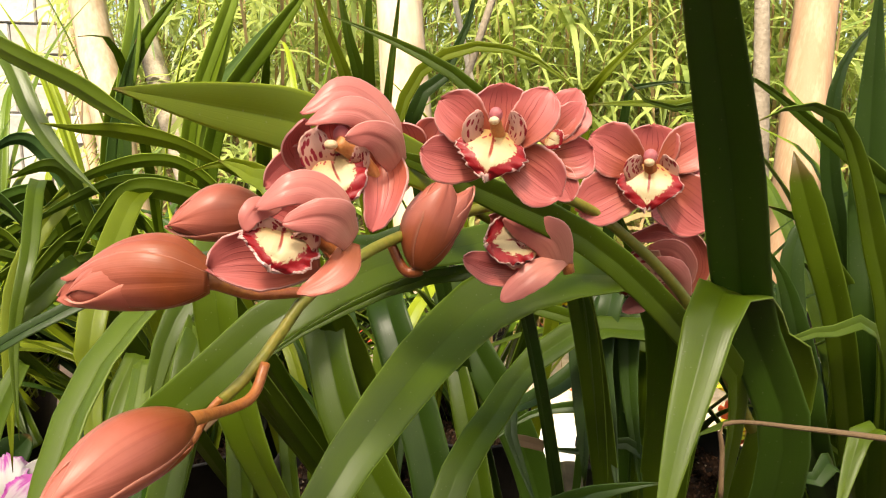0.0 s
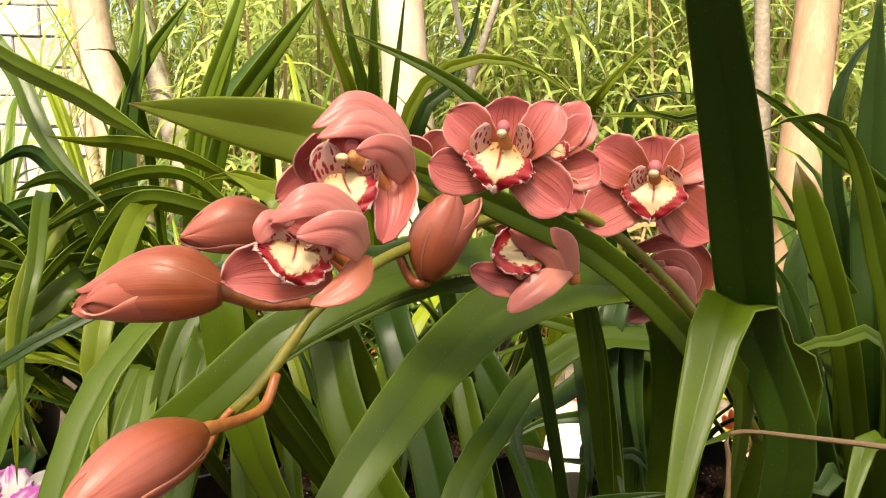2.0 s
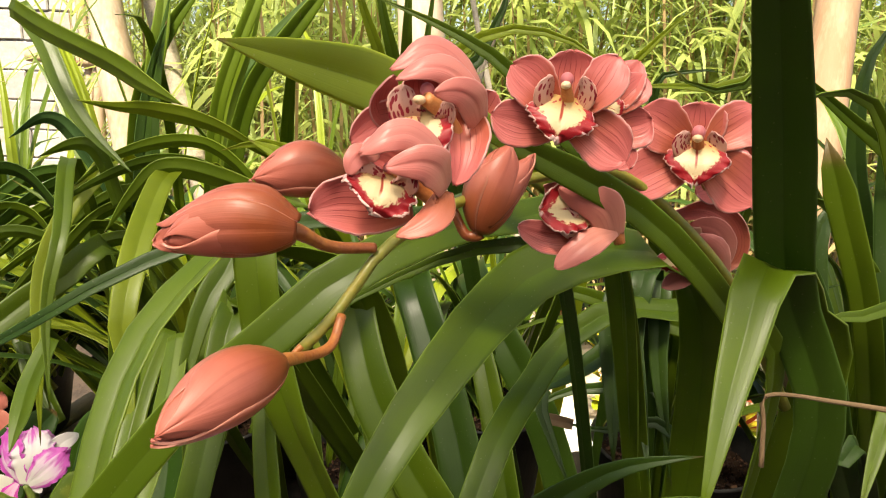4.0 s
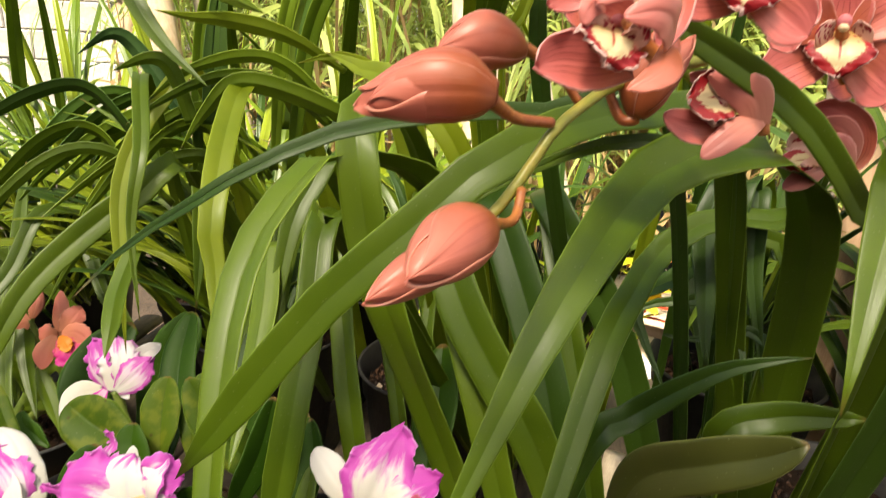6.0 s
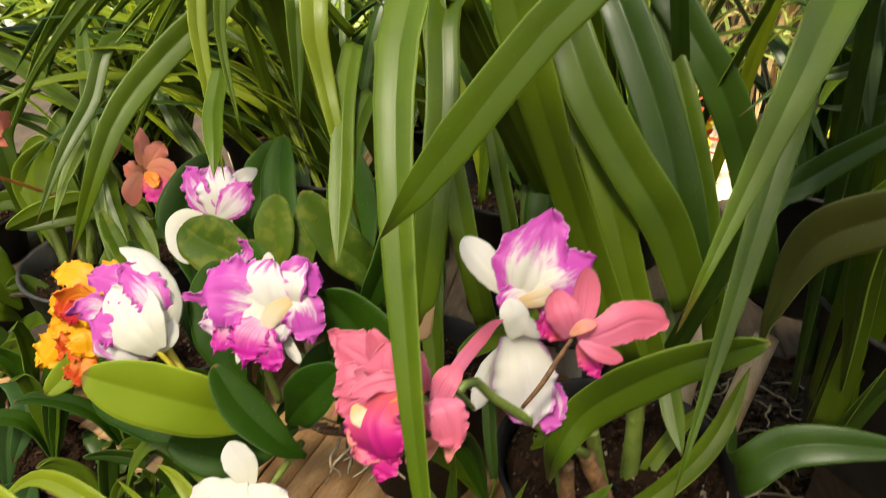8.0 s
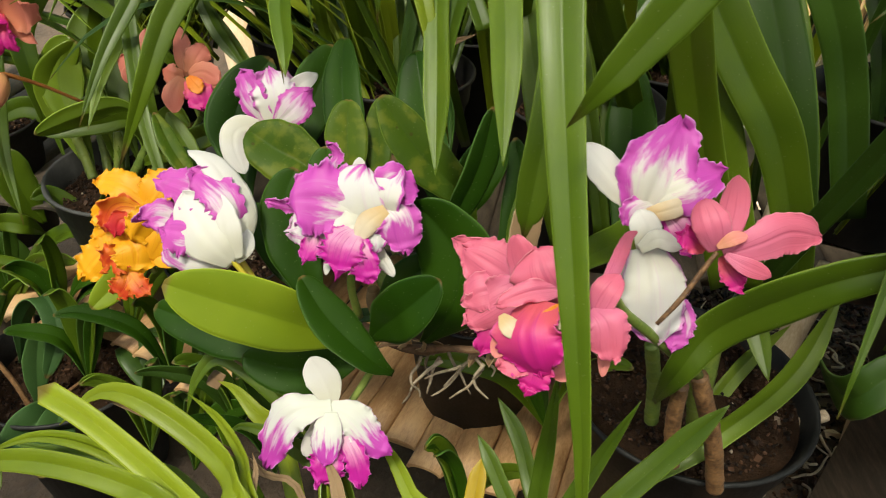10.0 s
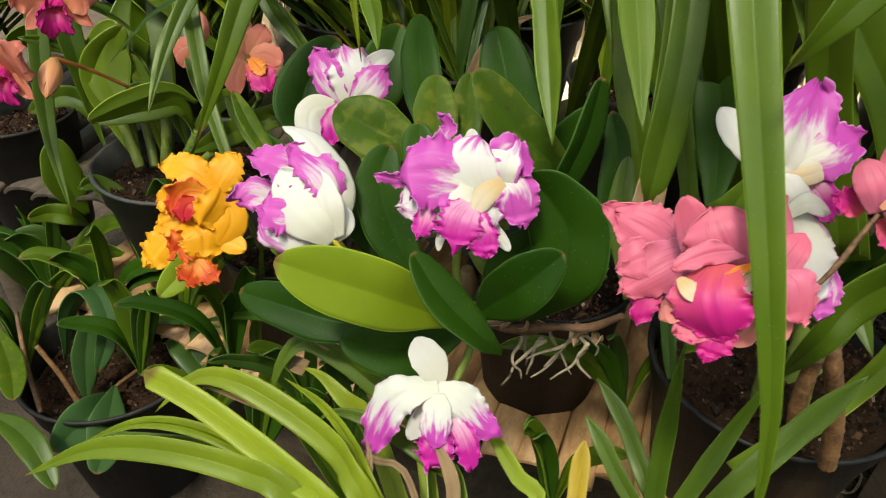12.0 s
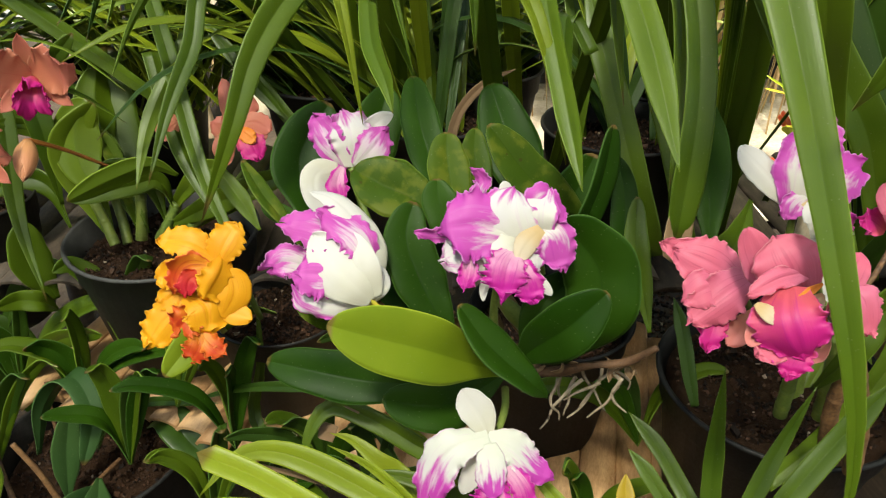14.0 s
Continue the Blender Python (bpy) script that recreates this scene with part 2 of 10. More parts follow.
def lip_material():
    """Cream-yellow, a ragged crimson border along the front edges, a pale rim, a dark line between the keels, freckles."""
    n = Nodes("cymbidium_lip")
    u, v = n.uv()
    across = n.math("MULTIPLY", n.math("ABSOLUTE", n.math("SUBTRACT", u, 0.5)), 2.0)
    spread = n.math("SUBTRACT", 1.12, v)
    inward = n.math("MULTIPLY", n.math("SUBTRACT", 1.0, across), spread)
    rough = n.noise(1.0, 3.0, n.vec(n.math("MULTIPLY", u, 16.0), n.math("MULTIPLY", v, 11.0), n.math("MULTIPLY", n.random(), 30.0)))
    ragged = n.math("ADD", inward, n.math("MULTIPLY", n.math("SUBTRACT", rough, 0.5), 0.30))
    front = n.ramp(v, 0.16, 0.26)
    color = n.mix(n.ramp(v, 0.05, 0.5), (0.52, 0.30, 0.09), (0.68, 0.52, 0.30))
    color = n.mix(n.math("MULTIPLY", n.ramp(ragged, 0.27, 0.21), front), color, (0.33, 0.008, 0.014))
    color = n.mix(n.ramp(n.math("MINIMUM", inward, n.math("MULTIPLY", n.math("SUBTRACT", 1.0, v), 1.0)), 0.034, 0.016), color, (0.72, 0.46, 0.42))
    color = n.mix(n.math("MULTIPLY", n.ramp(across, 0.06, 0.02), n.ramp(v, 0.72, 0.55)), color, (0.30, 0.03, 0.01))
    spots = n.ramp(n.cells(10.0, n.vec(u, n.math("MULTIPLY", v, 0.8))), 0.32, 0.24)
    back = n.ramp(v, 0.40, 0.15)
    color = n.mix(n.math("MULTIPLY", spots, back), color, (0.36, 0.015, 0.02))
    return n.surface(color, 0.42, n.bump(rough, 0.3), color, 0.12)


def spotted_material():
    """Cream-pink with many maroon dots and a pale rim."""
    n = Nodes("spotted_side_lobe")
    u, v = n.uv()
    spots = n.ramp(n.cells(7.5, n.vec(n.math("MULTIPLY", u, 1.0), n.math("MULTIPLY", v, 0.75), n.math("MULTIPLY", n.random(), 9.0))), 0.44, 0.34)
    spots = n.math("MULTIPLY", spots, n.ramp(v, 0.95, 0.88))
    color = n.mix(spots, n.mix(n.ramp(v, 0.2, 0.9), (0.58, 0.27, 0.17), (0.64, 0.36, 0.31)), (0.27, 0.006, 0.02))
    return n.surface(color, 0.45, None, color, 0.2)


def plain(name, a, b, scale, rough=0.6, bump=0.3, depth=0.002, share=0.0, streak=None, spec=0.5):
    n = Nodes(name)
    where = n.place()
    if streak:
        m = n.node("Mapping")
        n.tree.links.new(where, m.inputs[0])
        m.inputs["Scale"].default_value = streak
        where = m.outputs[0]
    big, fine = n.noise(scale, 4.0, where), n.noise(scale * 7, 5.0, where)
    mixed = n.math("ADD", n.math("MULTIPLY", big, 0.7), n.math("MULTIPLY", fine, 0.5))
    mixed = n.math("ADD", mixed, n.math("MULTIPLY", n.math("SUBTRACT", n.random(), 0.5), 0.3))
    color = n.mix(n.ramp(mixed, 0.35, 0.85), a, b)
    return n.surface(color, n.math("ADD", rough, n.math("MULTIPLY", n.math("SUBTRACT", fine, 0.5), 0.3)), n.bump(mixed, bump, depth), color if share else None, share, spec=spec)


def chip_material():
    """Bark and fibre bits, each of its own brown."""
    n = Nodes("bark_bits")
    chance = n.node("NewGeometry").outputs["Random Per Island"]
    fine = n.noise(160.0, 3.0, n.place())
    color = n.mix(n.ramp(n.math("ADD", chance, n.math("MULTIPLY", fine, 0.2)), 0.3, 1.15), (0.007, 0.0035, 0.002), (0.075, 0.036, 0.019))
    color = n.mix(n.ramp(chance, 0.975, 0.985), color, (0.32, 0.25, 0.18))
    return n.surface(color, 0.7, n.bump(fine, 0.5), spec=0.2)


LIP_CYMB, SIDE_LOBE = lip_material(), spotted_material()
COLUMN_PINK = plain("column_bronze", (0.40, 0.10, 0.025), (0.60, 0.24, 0.08), 150, 0.4)
ANTHER = plain("anther_cap", (0.66, 0.42, 0.24), (0.76, 0.58, 0.38), 200, 0.35)
STALK_GREEN = plain("stalk_green", (0.11, 0.17, 0.03), (0.22, 0.27, 0.05), 60, 0.4, share=0.1)
STALK_YELLOW = plain("stalk_yellow", (0.5, 0.42, 0.03), (0.65, 0.52, 0.06), 60, 0.4, share=0.15)
SPIKE = plain("spike_olive", (0.22, 0.22, 0.03), (0.42, 0.30, 0.05), 45, 0.4, share=0.1)
PEDICEL = plain("pedicel_bronze", (0.24, 0.055, 0.02), (0.44, 0.16, 0.035), 60, 0.4)
CANE_BROWN = plain("cane_brown", (0.05, 0.022, 0.009), (0.30, 0.155, 0.062), 45, 0.6, 0.6, 0.003)
RHIZOME = plain("rhizome_bark", (0.03, 0.014, 0.007), (0.15, 0.075, 0.035), 90, 0.7, 0.8, 0.003)
ROOT = plain("aerial_root", (0.17, 0.125, 0.08), (0.40, 0.32, 0.23), 120, 0.75)
POT_BLACK = plain("black_plastic", (0.009, 0.009, 0.009), (0.028, 0.026, 0.024), 40, 0.55, 0.15, spec=0.25)
POT_GREY = plain("grey_plastic", (0.048, 0.047, 0.045), (0.09, 0.088, 0.084), 22, 0.55, 0.2, spec=0.3)
SOIL = plain("potting_mix", (0.008, 0.004, 0.002), (0.036, 0.018, 0.009), 90, 0.85, 1.0, 0.006, spec=0.12)
BARK = chip_material()
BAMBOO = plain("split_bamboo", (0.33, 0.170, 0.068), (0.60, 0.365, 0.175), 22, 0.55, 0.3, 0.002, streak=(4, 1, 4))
# Darker bamboo: the dark gaps behind the plants are put into its colour.
BAMBOO_DARK = plain("darkened_bamboo", (0.045, 0.032, 0.022), (0.13, 0.095, 0.065), 22, 0.75, 0.4, 0.002, streak=(4, 1, 4))
# Bamboo of the stakes; the sun that strikes them is in the pale colour.
BAMBOO_PALE = plain("pale_bamboo", (0.48, 0.36, 0.22), (0.74, 0.62, 0.45), 20, 0.5, 0.3, 0.002, streak=(3, 3, 0.5))
# Dark compost brown; part of the shade under the benches is in this colour.
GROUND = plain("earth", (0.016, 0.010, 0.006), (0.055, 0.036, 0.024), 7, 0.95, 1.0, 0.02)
# Lit counterpart of the earth: sunlit ground's brightness is in this pale colour.
GROUND_SUNLIT = plain("pale_sunlit_ground", (0.42, 0.33, 0.24), (0.72, 0.62, 0.50), 9, 0.95, 0.8, 0.01)
TRUNK = plain("pale_trunk", (0.34, 0.235, 0.14), (0.58, 0.46, 0.34), 9, 0.7, 0.5, 0.006, streak=(1, 1, 0.35))
TRUNK_GREY = plain("grey_trunk", (0.2, 0.16, 0.11), (0.42, 0.36, 0.28), 14, 0.85, 0.8, 0.008)
POST = plain("wooden_post", (0.30, 0.18, 0.1), (0.46, 0.32, 0.21), 14, 0.7, 0.4, 0.003, streak=(3, 3, 0.3))
WALL_WHITE = plain("whitewashed_block", (0.36, 0.33, 0.30), (0.56, 0.54, 0.50), 5, 0.9, 0.6, 0.01)

WALL_PLAIN = plain("plain_brown_wall", (0.05, 0.042, 0.030), (0.13, 0.105, 0.075), 6, 0.9, 0.5, 0.01)


def net_material():
    """A white shade net: part of the light passes its holes, part its threads."""
    n = Nodes("shade_net")
    threads, glow, both = n.node("BsdfTransparent"), n.node("BsdfTranslucent"), n.node("MixShader")
    n.put(glow.inputs[0], n.mix(n.noise(4.0), (0.62, 0.63, 0.60), (0.72, 0.72, 0.69)))
    n.put(both.inputs[0], 0.52)
    n.tree.links.new(threads.outputs[0], both.inputs[1]), n.tree.links.new(glow.outputs[0], both.inputs[2])
    n.tree.links.new(both.outputs[0], n.out.inputs[0])
    return n.mat


CANOPY = net_material()
CLOTH = plain("white_patch", (0.65, 0.64, 0.6), (0.82, 0.81, 0.78), 15, 0.8, 0.5)


# ---- making meshes ----
def plant(name, base, label, category, group="", kind=""):
    root = new(name)
    root.empty_display_size = 0.05
    root.location = base
    return tagged(root, label, category, group, kind)


def mesh_part(name, verts, faces, mat, parent=None, uvs=None, label="", smooth=True, flat_from=None):
    me = bpy.data.meshes.new(name)
    me.from_pydata([tuple(map(float, v)) for v in verts], [], faces)
    if uvs is not None:
        layer = me.uv_layers.new(name="UVMap")
        loops = np.empty(len(me.loops), dtype=np.int32)
        me.loops.foreach_get("vertex_index", loops)
        layer.data.foreach_set("uv", np.asarray(uvs, dtype=np.float32)[loops].ravel())
    if smooth:
        me.polygons.foreach_set("use_smooth", [flat_from is None or k < flat_from for k in range(len(me.polygons))])
    me.materials.append(mat)
    me.update()
    ob = new(name, me)
    if parent is not None:
        ob.parent = parent
        if parent.data is None:
            ob.matrix_parent_inverse = Matrix.Translation(parent.location).inverted()
    return tagged(ob, label)


def part(name, bm, material, parent=None, label="", smooth=False):
    me = bpy.data.meshes.new(name)
    bmesh.ops.recalc_face_normals(bm, faces=bm.faces[:])
    bm.to_mesh(me)
    bm.free()
    if smooth:
        me.polygons.foreach_set("use_smooth", [True] * len(me.polygons))
    me.materials.append(material)
    ob = new(name, me)
    if parent is not None:
        ob.parent = parent
        if parent.data is None:
            ob.matrix_parent_inverse = Matrix.Translation(parent.location).inverted()
    return tagged(ob, label)


def sheet(name, grid, mat, parent, thick=0.0006, label="", cols=None):
    """A thin two-sided skin over a grid of points (rows along, columns across), with its UVs."""
    grid = np.asarray(grid, float)
    nv, nu = grid.shape[:2]
    along, over = np.gradient(grid, axis=0), np.gradient(grid, axis=1)
    normal = np.cross(over, along)
    normal /= np.linalg.norm(normal, axis=2, keepdims=True) + 1e-12
    top, low = grid + normal * thick / 2, grid - normal * thick / 2
    verts = np.concatenate([top.reshape(-1, 3), low.reshape(-1, 3)])
    u, v = np.meshgrid(np.linspace(0, 1, nu) if cols is None else cols, np.linspace(0, 1, nv))
    uvs = np.tile(np.stack([u.ravel(), v.ravel()], 1), (2, 1))
    n, faces = nv * nu, []
    for i in range(nv - 1):
        for j in range(nu - 1):
            a = i * nu + j
            faces.append((a, a + 1, a + nu + 1, a + nu))
            faces.append((n + a, n + a + nu, n + a + nu + 1, n + a + 1))
    skin = len(faces)
    for i in range(nv - 1):
        a, b = i * nu, i * nu + nu - 1
        faces.append((a, a + nu, n + a + nu, n + a))
        faces.append((b, n + b, n + b + nu, b + nu))
    for j in range(nu - 1):
        a, b = j, (nv - 1) * nu + j
        faces.append((a, n + a, n + a + 1, a + 1))
        faces.append((b, b + 1, n + b + 1, n + b))
    return mesh_part(name, verts, faces, mat, parent, uvs, label, True, skin)


def curve_through(points, n):
    """n points of a smooth line through the given ones, evenly spaced, and its tangents."""
    p = np.asarray(points, float)
    p = np.vstack([2 * p[0] - p[1], p, 2 * p[-1] - p[-2]])
    fine = []
    for i in range(1, len(p) - 2):
        a, b, c, d = p[i - 1:i + 3]
        for t in np.linspace(0, 1, 16, endpoint=False):
            fine.append(0.5 * (2 * b + (c - a) * t + (2 * a - 5 * b + 4 * c - d) * t * t + (3 * b - a - 3 * c + d) * t ** 3))
    fine.append(p[-2])
    fine = np.array(fine)
    for _ in range(6):
        fine[1:-1] = 0.5 * fine[1:-1] + 0.25 * (fine[:-2] + fine[2:])
    run = np.r_[0, np.cumsum(np.linalg.norm(np.diff(fine, axis=0), axis=1))]
    line = np.stack([np.interp(np.linspace(0, run[-1], n), run, fine[:, k]) for k in range(3)], 1)
    way = np.gradient(line, axis=0)
    return line, way / (np.linalg.norm(way, axis=1, keepdims=True) + 1e-12)


LEAF_RNG = np.random.default_rng(5)


def blade(name, owner, points, width, side, mat, base=0.55, tip=0.28, keel=0.42, oval=False, n=32, grow=0.3):
    line, way = curve_through(points, n)
    s = np.linspace(0, 1, n)
    side = np.asarray(side, float).reshape(-1, 3)
    side = side[0] + (side[-1] - side[0]) * np.clip(s * 2.2 - 0.9, 0, 1)[:, None]
    side = side - way * np.sum(way * side, axis=1, keepdims=True)
    side /= np.linalg.norm(side, axis=1, keepdims=True) + 1e-12
    face = np.cross(side, way)
    if oval:
        half = np.where(s < 0.55, 0.15 + 0.85 * np.sin(np.clip(s / 0.55, 0, 1) * math.pi / 2) ** 1.3, np.sqrt(np.clip(1 - ((s - 0.55) / 0.452) ** 2, 0, 1)))
    else:
        half = np.minimum(1, base + (1 - base) * s / grow) * np.clip(1 - np.clip((s - (1 - tip)) / tip, 0, 1) ** 1.6, 0.015, 1)
    wave = 1 + 0.025 * np.sin(s * LEAF_RNG.uniform(12, 26) + LEAF_RNG.uniform(0, 6))
    half = half * width / 2 * wave
    sway = 0.05 * np.sin(s * LEAF_RNG.uniform(5, 11) + LEAF_RNG.uniform(0, 6))
    cols = np.array([-1, -0.86, -0.5, -0.11, -0.025, 0.025, 0.11, 0.5, 0.86, 1.0])
    rise = -keel * np.abs(cols) + 0.45 * keel * np.abs(cols) ** 3
    grid = line[:, None] + side[:, None] * (half[:, None] * cols[None])[..., None] + face[:, None] * (half[:, None] * (rise[None] + sway[:, None] * cols[None]))[..., None]
    return sheet(name, grid, mat, owner, 0.0009 if not oval else 0.0018, cols=(cols + 1) / 2)


def leaf(owner, points, width, side, mat, base=0.55, tip=0.28, keel=0.42, oval=False, dry=0.0, grow=0.3):
    """A leaf of a plant, from its foot to its tip. dry: a withered, cut end."""
    ob = blade("leaf", owner, points, width, side, mat, base, tip, keel, oval, grow=grow)
    if dry:
        p, q = np.asarray(points[-2], float), np.asarray(points[-1], float)
        way = (q - p) / np.linalg.norm(q - p)
        blade("withered_tip", owner, [q - way * 0.03 * dry, q, q + way * 0.012], width * 0.86, side, LEAF_DRY, 0.95, 0.2, 0.4, n=8)
    return ob


def tube_mesh(points, radii, sides=8, n=None):
    line, way = curve_through(points, n or max(6, 4 * len(points)))
    r = np.interp(np.linspace(0, 1, len(line)), np.linspace(0, 1, len(radii)), radii)
    up = np.array([0.31, 0.17, 0.93])
    verts, faces, uvs = [], [], []
    for i, (c, w) in enumerate(zip(line, way)):
        a = np.cross(w, up)
        a /= np.linalg.norm(a) + 1e-9
        b = np.cross(w, a)
        for k in range(sides):
            t = 2 * math.pi * k / sides
            verts.append(c + r[i] * (math.cos(t) * a + math.sin(t) * b))
            uvs.append((k / sides, i / (len(line) - 1)))
    for i in range(len(line) - 1):
        for k in range(sides):
            a, b = i * sides + k, i * sides + (k + 1) % sides
            faces.append((a, b, b + sides, a + sides))
    faces.append(tuple(range(sides - 1, -1, -1)))
    faces.append(tuple(range((len(line) - 1) * sides, len(line) * sides)))
    return verts, faces, uvs


def stalk(owner, points, radius, mat, name="flower_stalk"):
    v, f, uv = tube_mesh(points, [radius * 1.1, radius, radius * 0.85])
    return mesh_part(name, v, f, mat, owner, uv)


def spike(owner, points, radius):
    n = 40
    ob = mesh_part("flower_spike", *tube_mesh(points, [radius * 1.35, radius, radius * 0.75], 9, n)[:2], SPIKE, owner, None, "olive-green arching flower spike")
    return ob


def dry_stalk(owner, points):
    v, f, uv = tube_mesh(points, [0.0016, 0.0013, 0.0018, 0.0022], 6, 30)
    return mesh_part("dry_stalk", v, f, LEAF_DRY, owner, uv, "dry brown broken stalk")


def cane(owner, foot, top, radius, mat):
    """A jointed cane: swellings between ringed nodes."""
    a, b = np.asarray(foot, float), np.asarray(top, float)
    bend = np.array([LEAF_RNG.uniform(-1, 1), LEAF_RNG.uniform(-1, 1), 0]) * np.linalg.norm(b - a) * 0.05
    s = np.linspace(0, 1, 61)
    radii = radius * (0.92 + 0.10 * np.exp(-((s * 4 % 1 - 0.5) / 0.05) ** 2) - 0.12 * s)
    v, f, uv = tube_mesh([a, (a + b) / 2 + bend * 0.6, b], list(radii), 10, 61)
    return mesh_part("cane", v, f, mat, owner, uv)


def pseudobulbs(owner, here, there):
    """The creeping rhizome and its swollen stems."""
    a, b = np.asarray(here, float), np.asarray(there, float)
    v, f, uv = tube_mesh([a + (-0.04, 0.05, -0.02), a, a * 0.75 + b * 0.25 + (0, 0.004, -0.012), a * 0.5 + b * 0.5 + (0, -0.004, -0.004), a * 0.25 + b * 0.75 + (0.004, 0.003, -0.014), b], [0.0035, 0.0062, 0.0040, 0.0058, 0.0034, 0.0046, 0.003], 9, 40)
    mesh_part("rhizome", v, f, RHIZOME, owner, uv)
    rng = np.random.default_rng(3)
    for k in range(7):
        foot = a + (b - a) * rng.uniform(-0.25, 0.75) + np.array([rng.uniform(-0.012, 0.012), rng.uniform(0.02, 0.05), 0.0])
        top = foot + np.array([rng.uniform(-0.05, 0.03), rng.uniform(-0.01, 0.05), rng.uniform(0.03, 0.06)])
        v, f, uv = tube_mesh([foot, (foot + top) / 2, top], [0.005, 0.009, 0.010, 0.006], 8, 12)
        mesh_part("pseudobulb", v, f, STALK_GREEN if k % 3 else LEAF_DRY, owner, uv)


def roots(owner, here, count):
    a, rng = np.asarray(here, float), np.random.default_rng(8)
    for k in range(count):
        p = [a + rng.uniform((-0.03, -0.012, -0.002), (0.045, 0.015, 0.010))]
        out, drop = rng.normal(-0.15, 0.75), rng.uniform(0.25, 1.0)
        length = rng.uniform(0.03, 0.085)
        for j in range(5):
            out, drop = out + rng.normal(0, 0.35), drop + rng.uniform(-0.15, 0.35)
            d = np.array([out, rng.uniform(-0.5, 0.1), -drop])
            p.append(p[-1] + d / np.linalg.norm(d) * length / 5)
        v, f, uv = tube_mesh(p, [0.0021, 0.0017, 0.0014, 0.0009], 7, 18)
        mesh_part("aerial_root", v, f, ROOT, owner, uv)
    # dry sheaths round the rhizome
    for k in range(9):
        p = a + rng.uniform((-0.045, -0.015, 0.0), (0.06, 0.015, 0.022))
        q = p + rng.uniform((-0.03, -0.015, -0.012), (0.03, 0.01, 0.030))
        blade("dry_sheath", owner, [p, (p + q) / 2 + rng.uniform(-0.006, 0.006, 3), q], rng.uniform(0.005, 0.011), rng.uniform(-1, 1, 3), LEAF_DRY, 0.7, 0.5, 0.9, n=8)


# ---- flowers ----
def petal_grid(length, width, cup=0.1, curl=0.0, ruffle=0.0, waves=6.0, blunt=0.6, seed=0, nv=17, nu=11, fold=0.0, crumple=0.012):
    """A petal lying along +y with its face to +z."""
    rng = np.random.default_rng(seed)
    v, u = np.sin(np.linspace(0, math.pi / 2, nv))[:, None], np.linspace(-1, 1, nu)[None]
    foot = 0.22 + 0.78 * np.sin(np.clip(v / blunt, 0, 1) * math.pi / 2) ** 1.2
    half = np.where(v < blunt, foot, np.clip(1 - (np.clip(v - blunt, 0, 1) / (1.002 - blunt)) ** 2.3, 0, 1) ** 0.5) * width / 2
    x = half * u * (1 - 0.12 * fold * np.abs(u))
    y = length * (v - 0.35 * abs(curl) * v ** 2.5) * (1 - 0.07 * u * u * v)
    z = cup * width * u * u * np.sin(v * math.pi * 0.8 + 0.2) + curl * length * v ** 2.2 + fold * half * np.abs(u)
    for k in range(4):
        ph, fu, fv = rng.uniform(0, 6.3, 2), rng.uniform(0.8, 2.6), rng.uniform(2, 6)
        z = z + crumple * width * 0.5 * np.sin(u * fu + ph[0] + v * rng.uniform(-2, 2)) * np.sin(v * fv + ph[1]) * v
    edge = np.abs(u) ** 2.5 * np.ones_like(v) + 1.0 * v ** 6
    z = z + ruffle * width * edge * np.sin(v * waves * 2 * math.pi + u * 2 + rng.uniform(0, 6)) * (0.3 + 0.7 * v)
    z = z + 0.45 * ruffle * width * (np.abs(u) ** 6 + v ** 10) * np.sin(v * waves * 5.1 * math.pi + u * 9 + rng.uniform(0, 6)) * v
    z = z + 0.30 * ruffle * width * (np.abs(u) ** 9 + v ** 14) * np.sin(v * waves * 13 * math.pi + u * 23 + rng.uniform(0, 6)) * v
    x = x + ruffle * 0.5 * width * np.abs(u) ** 3 * np.cos(v * waves * 3.3 * math.pi + rng.uniform(0, 6)) * np.sign(u) * v
    return np.stack([x, y, z * np.ones_like(x)], -1)


def frame_of(centre, face, up):
    z = Vector(face).normalized()
    x = Vector(up).cross(z).normalized()
    y = z.cross(x)
    m = Matrix((x, y, z)).transposed().to_4x4()
    m.translation = centre
    return m


def turned(grid, m):
    r = np.array(m.to_3x3())
    return np.asarray(grid) @ r.T + np.array(m.translation)


def petal_pose(m, angle, lean, out=0.0, twist=0.0):
    """At angle degrees clockwise from up, leaning forward by lean degrees out of the flower's plane."""
    return m @ Matrix.Rotation(radians(-angle), 4, "Z") @ Matrix.Rotation(radians(lean), 4, "X") @ Matrix.Translation((0, out, 0)) @ Matrix.Rotation(radians(twist), 4, "Y")


FLOWER_COUNT = [0]


